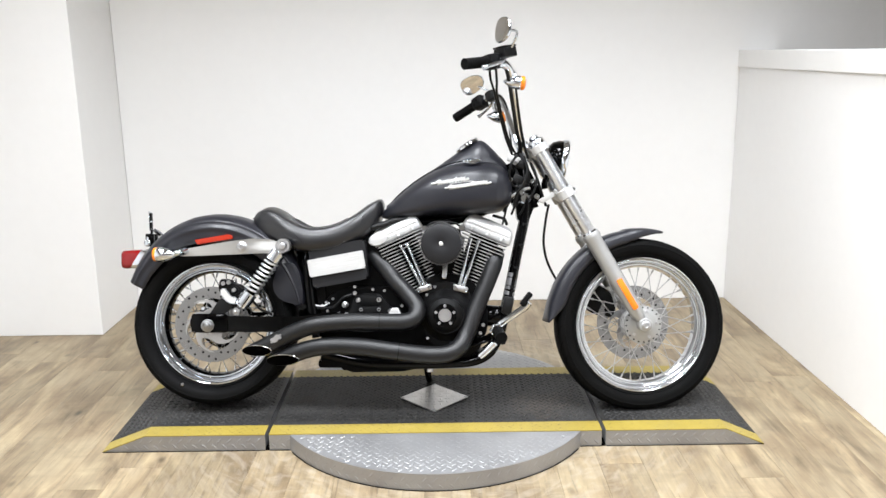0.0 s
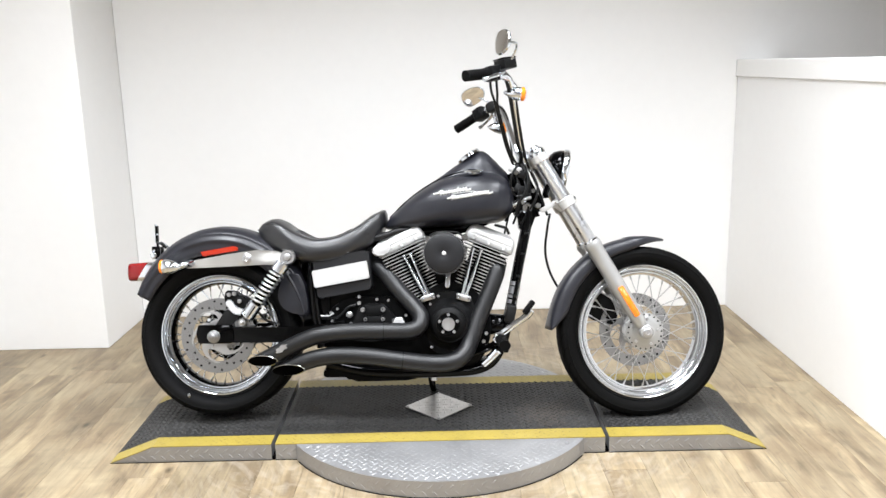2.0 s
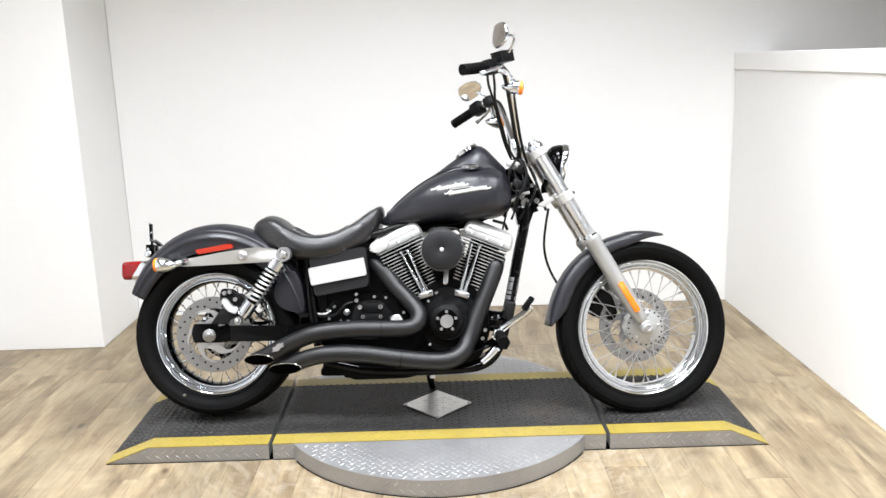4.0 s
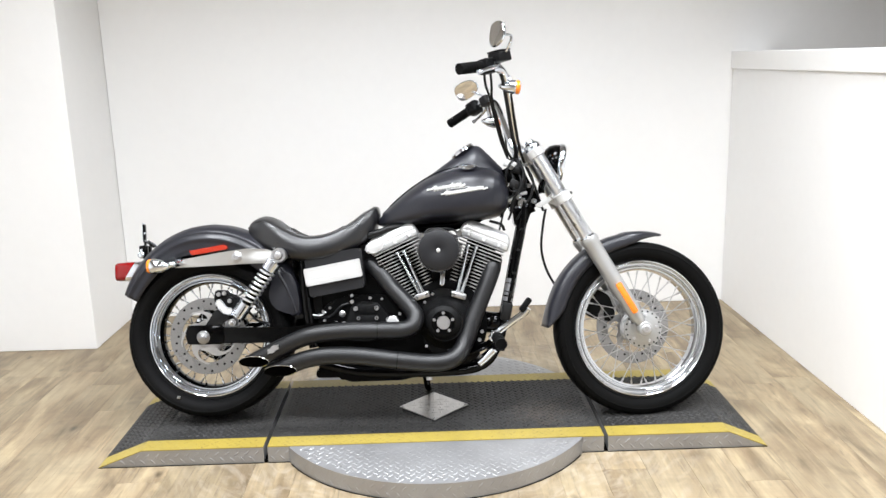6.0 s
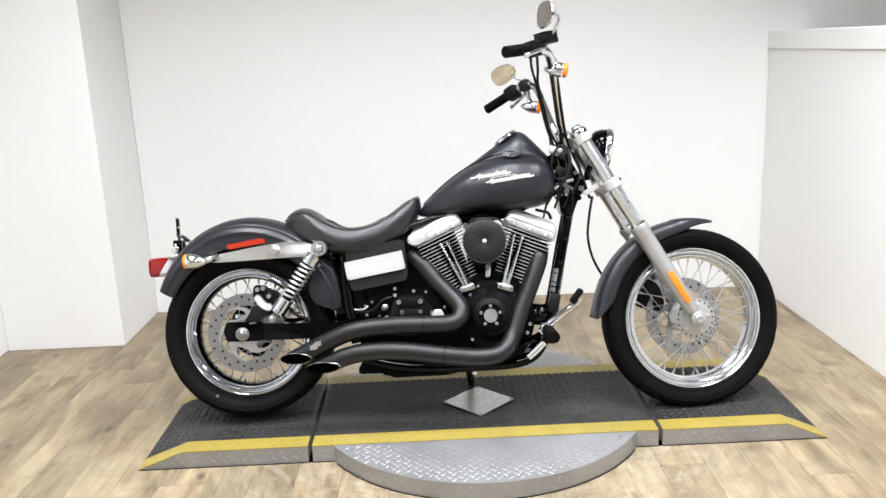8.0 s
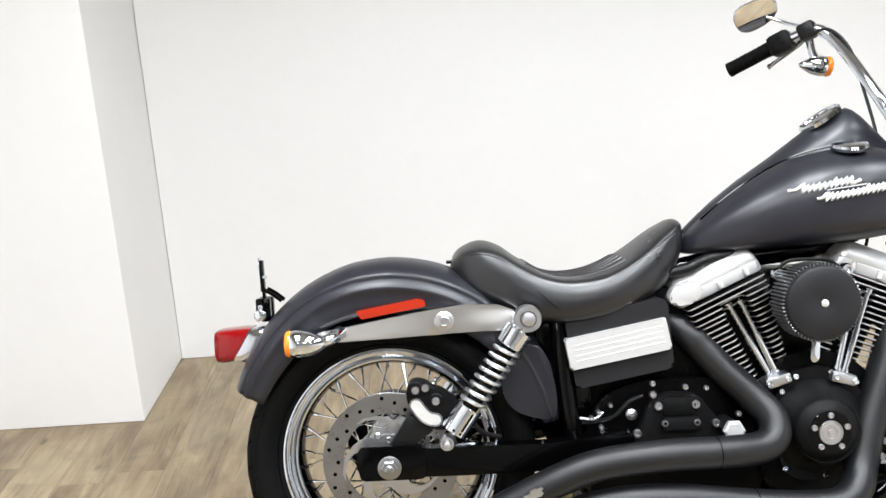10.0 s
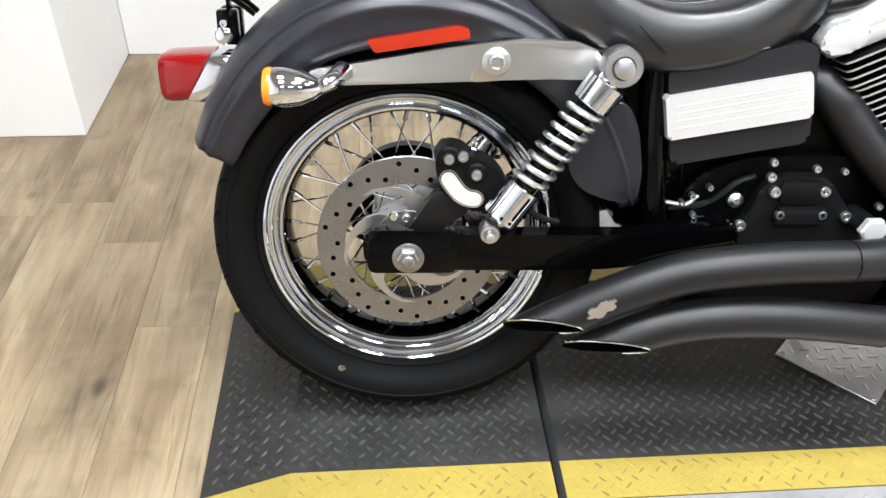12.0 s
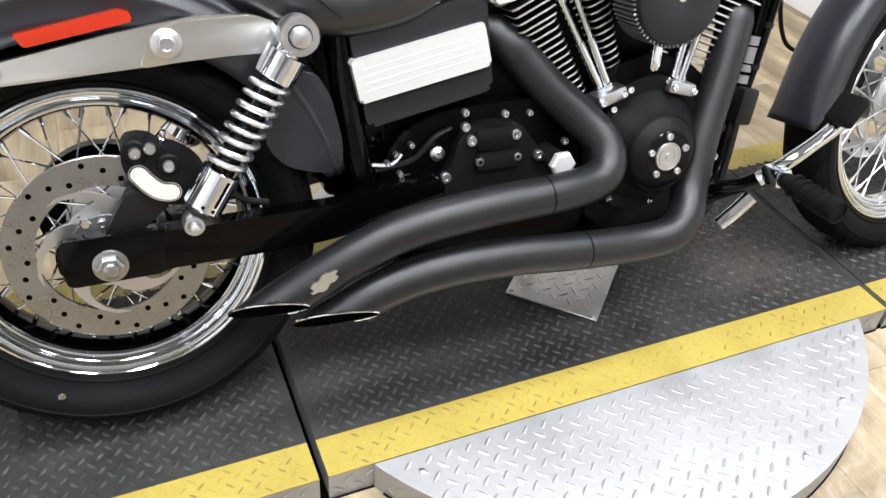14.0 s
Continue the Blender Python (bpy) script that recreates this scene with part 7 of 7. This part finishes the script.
# the front end and the tank sit a little to the left of the rear wheel's plane
SHIFT = Matrix.Translation((-0.018, 0.0164, -0.0117)) @ Matrix.Scale(1.0146, 4)
FRONT = ("front_wheel", "fork", "front_axle", "caliper_front", "caliper_bracket", "front_fender", "headlight", "handlebar", "front_turn_signal", "mirror", "throttle_cable", "brake_line",
         "clutch_line", "wiring_loom", "wiring_connector", "ignition_switch", "neck_bracket", "horn_bracket", "fuel_tank", "tank_console", "tank_emblem", "seat")
for ob in bike.children:
    if ob.name.split(".")[0] in FRONT:
        ob.matrix_basis = SHIFT @ ob.matrix_basis
# the front wheel is steered a little to the left
STEER = Matrix.Translation((FX - 0.003, 0, 0)) @ Matrix.Rotation(radians(8), 4, "Z") @ Matrix.Translation((-FX, 0, 0))
for ob in bike.children:
    if ob.name.split(".")[0] in ("front_wheel", "front_fender"):
        ob.matrix_basis = ob.matrix_basis @ STEER

# ---- floor planks, laid along the room with staggered ends ----
PW, PL = 0.150, 1.22
random.seed(11)
meshes = {}
k0 = int(math.floor((X0 + 0.545) / PW))
for k in range(k0 - 1, 41):
    xa = max(-0.545 + PW * k, X0 - 0.001)
    xb = min(-0.545 + PW * (k + 1), 5.501)
    if xb - xa < 0.01:
        continue
    start = {0: 0.165, -1: 0.453, -2: 0.62}.get(k, random.uniform(0.0, PL))
    y = start - PL * 7
    while y < YB:
        ya, yb = max(y, YN), min(y + PL, YB + 0.001)
        if yb - ya > 0.01:
            key = (round(xb - xa, 3), round(yb - ya, 3))
            if key not in meshes:
                w, l, e = key[0], key[1], 0.00045
                bm = bmesh.new()
                lo = [(e * .4, e * .4), (w - e * .4, e * .4), (w - e * .4, l - e * .4), (e * .4, l - e * .4)]
                hi = [(e * 1.6, e * 1.6), (w - e * 1.6, e * 1.6), (w - e * 1.6, l - e * 1.6), (e * 1.6, l - e * 1.6)]
                a = [bm.verts.new((p, q, -0.005)) for p, q in lo]
                b = [bm.verts.new((p, q, -0.0008)) for p, q in lo]
                c = [bm.verts.new((p, q, 0.0)) for p, q in hi]
                bm.faces.new(c)
                for i in range(4):
                    j = (i + 1) % 4
                    bm.faces.new((a[i], a[j], b[j], b[i]))
                    bm.faces.new((b[i], b[j], c[j], c[i]))
                me = bpy.data.meshes.new("plank")
                bm.to_mesh(me)
                bm.free()
                me.materials.append(M["wood"])
                meshes[key] = me
            ob = new("plank", meshes[key])
            ob.parent = floor
            ob.location = (xa, ya, 0)
        y += PL
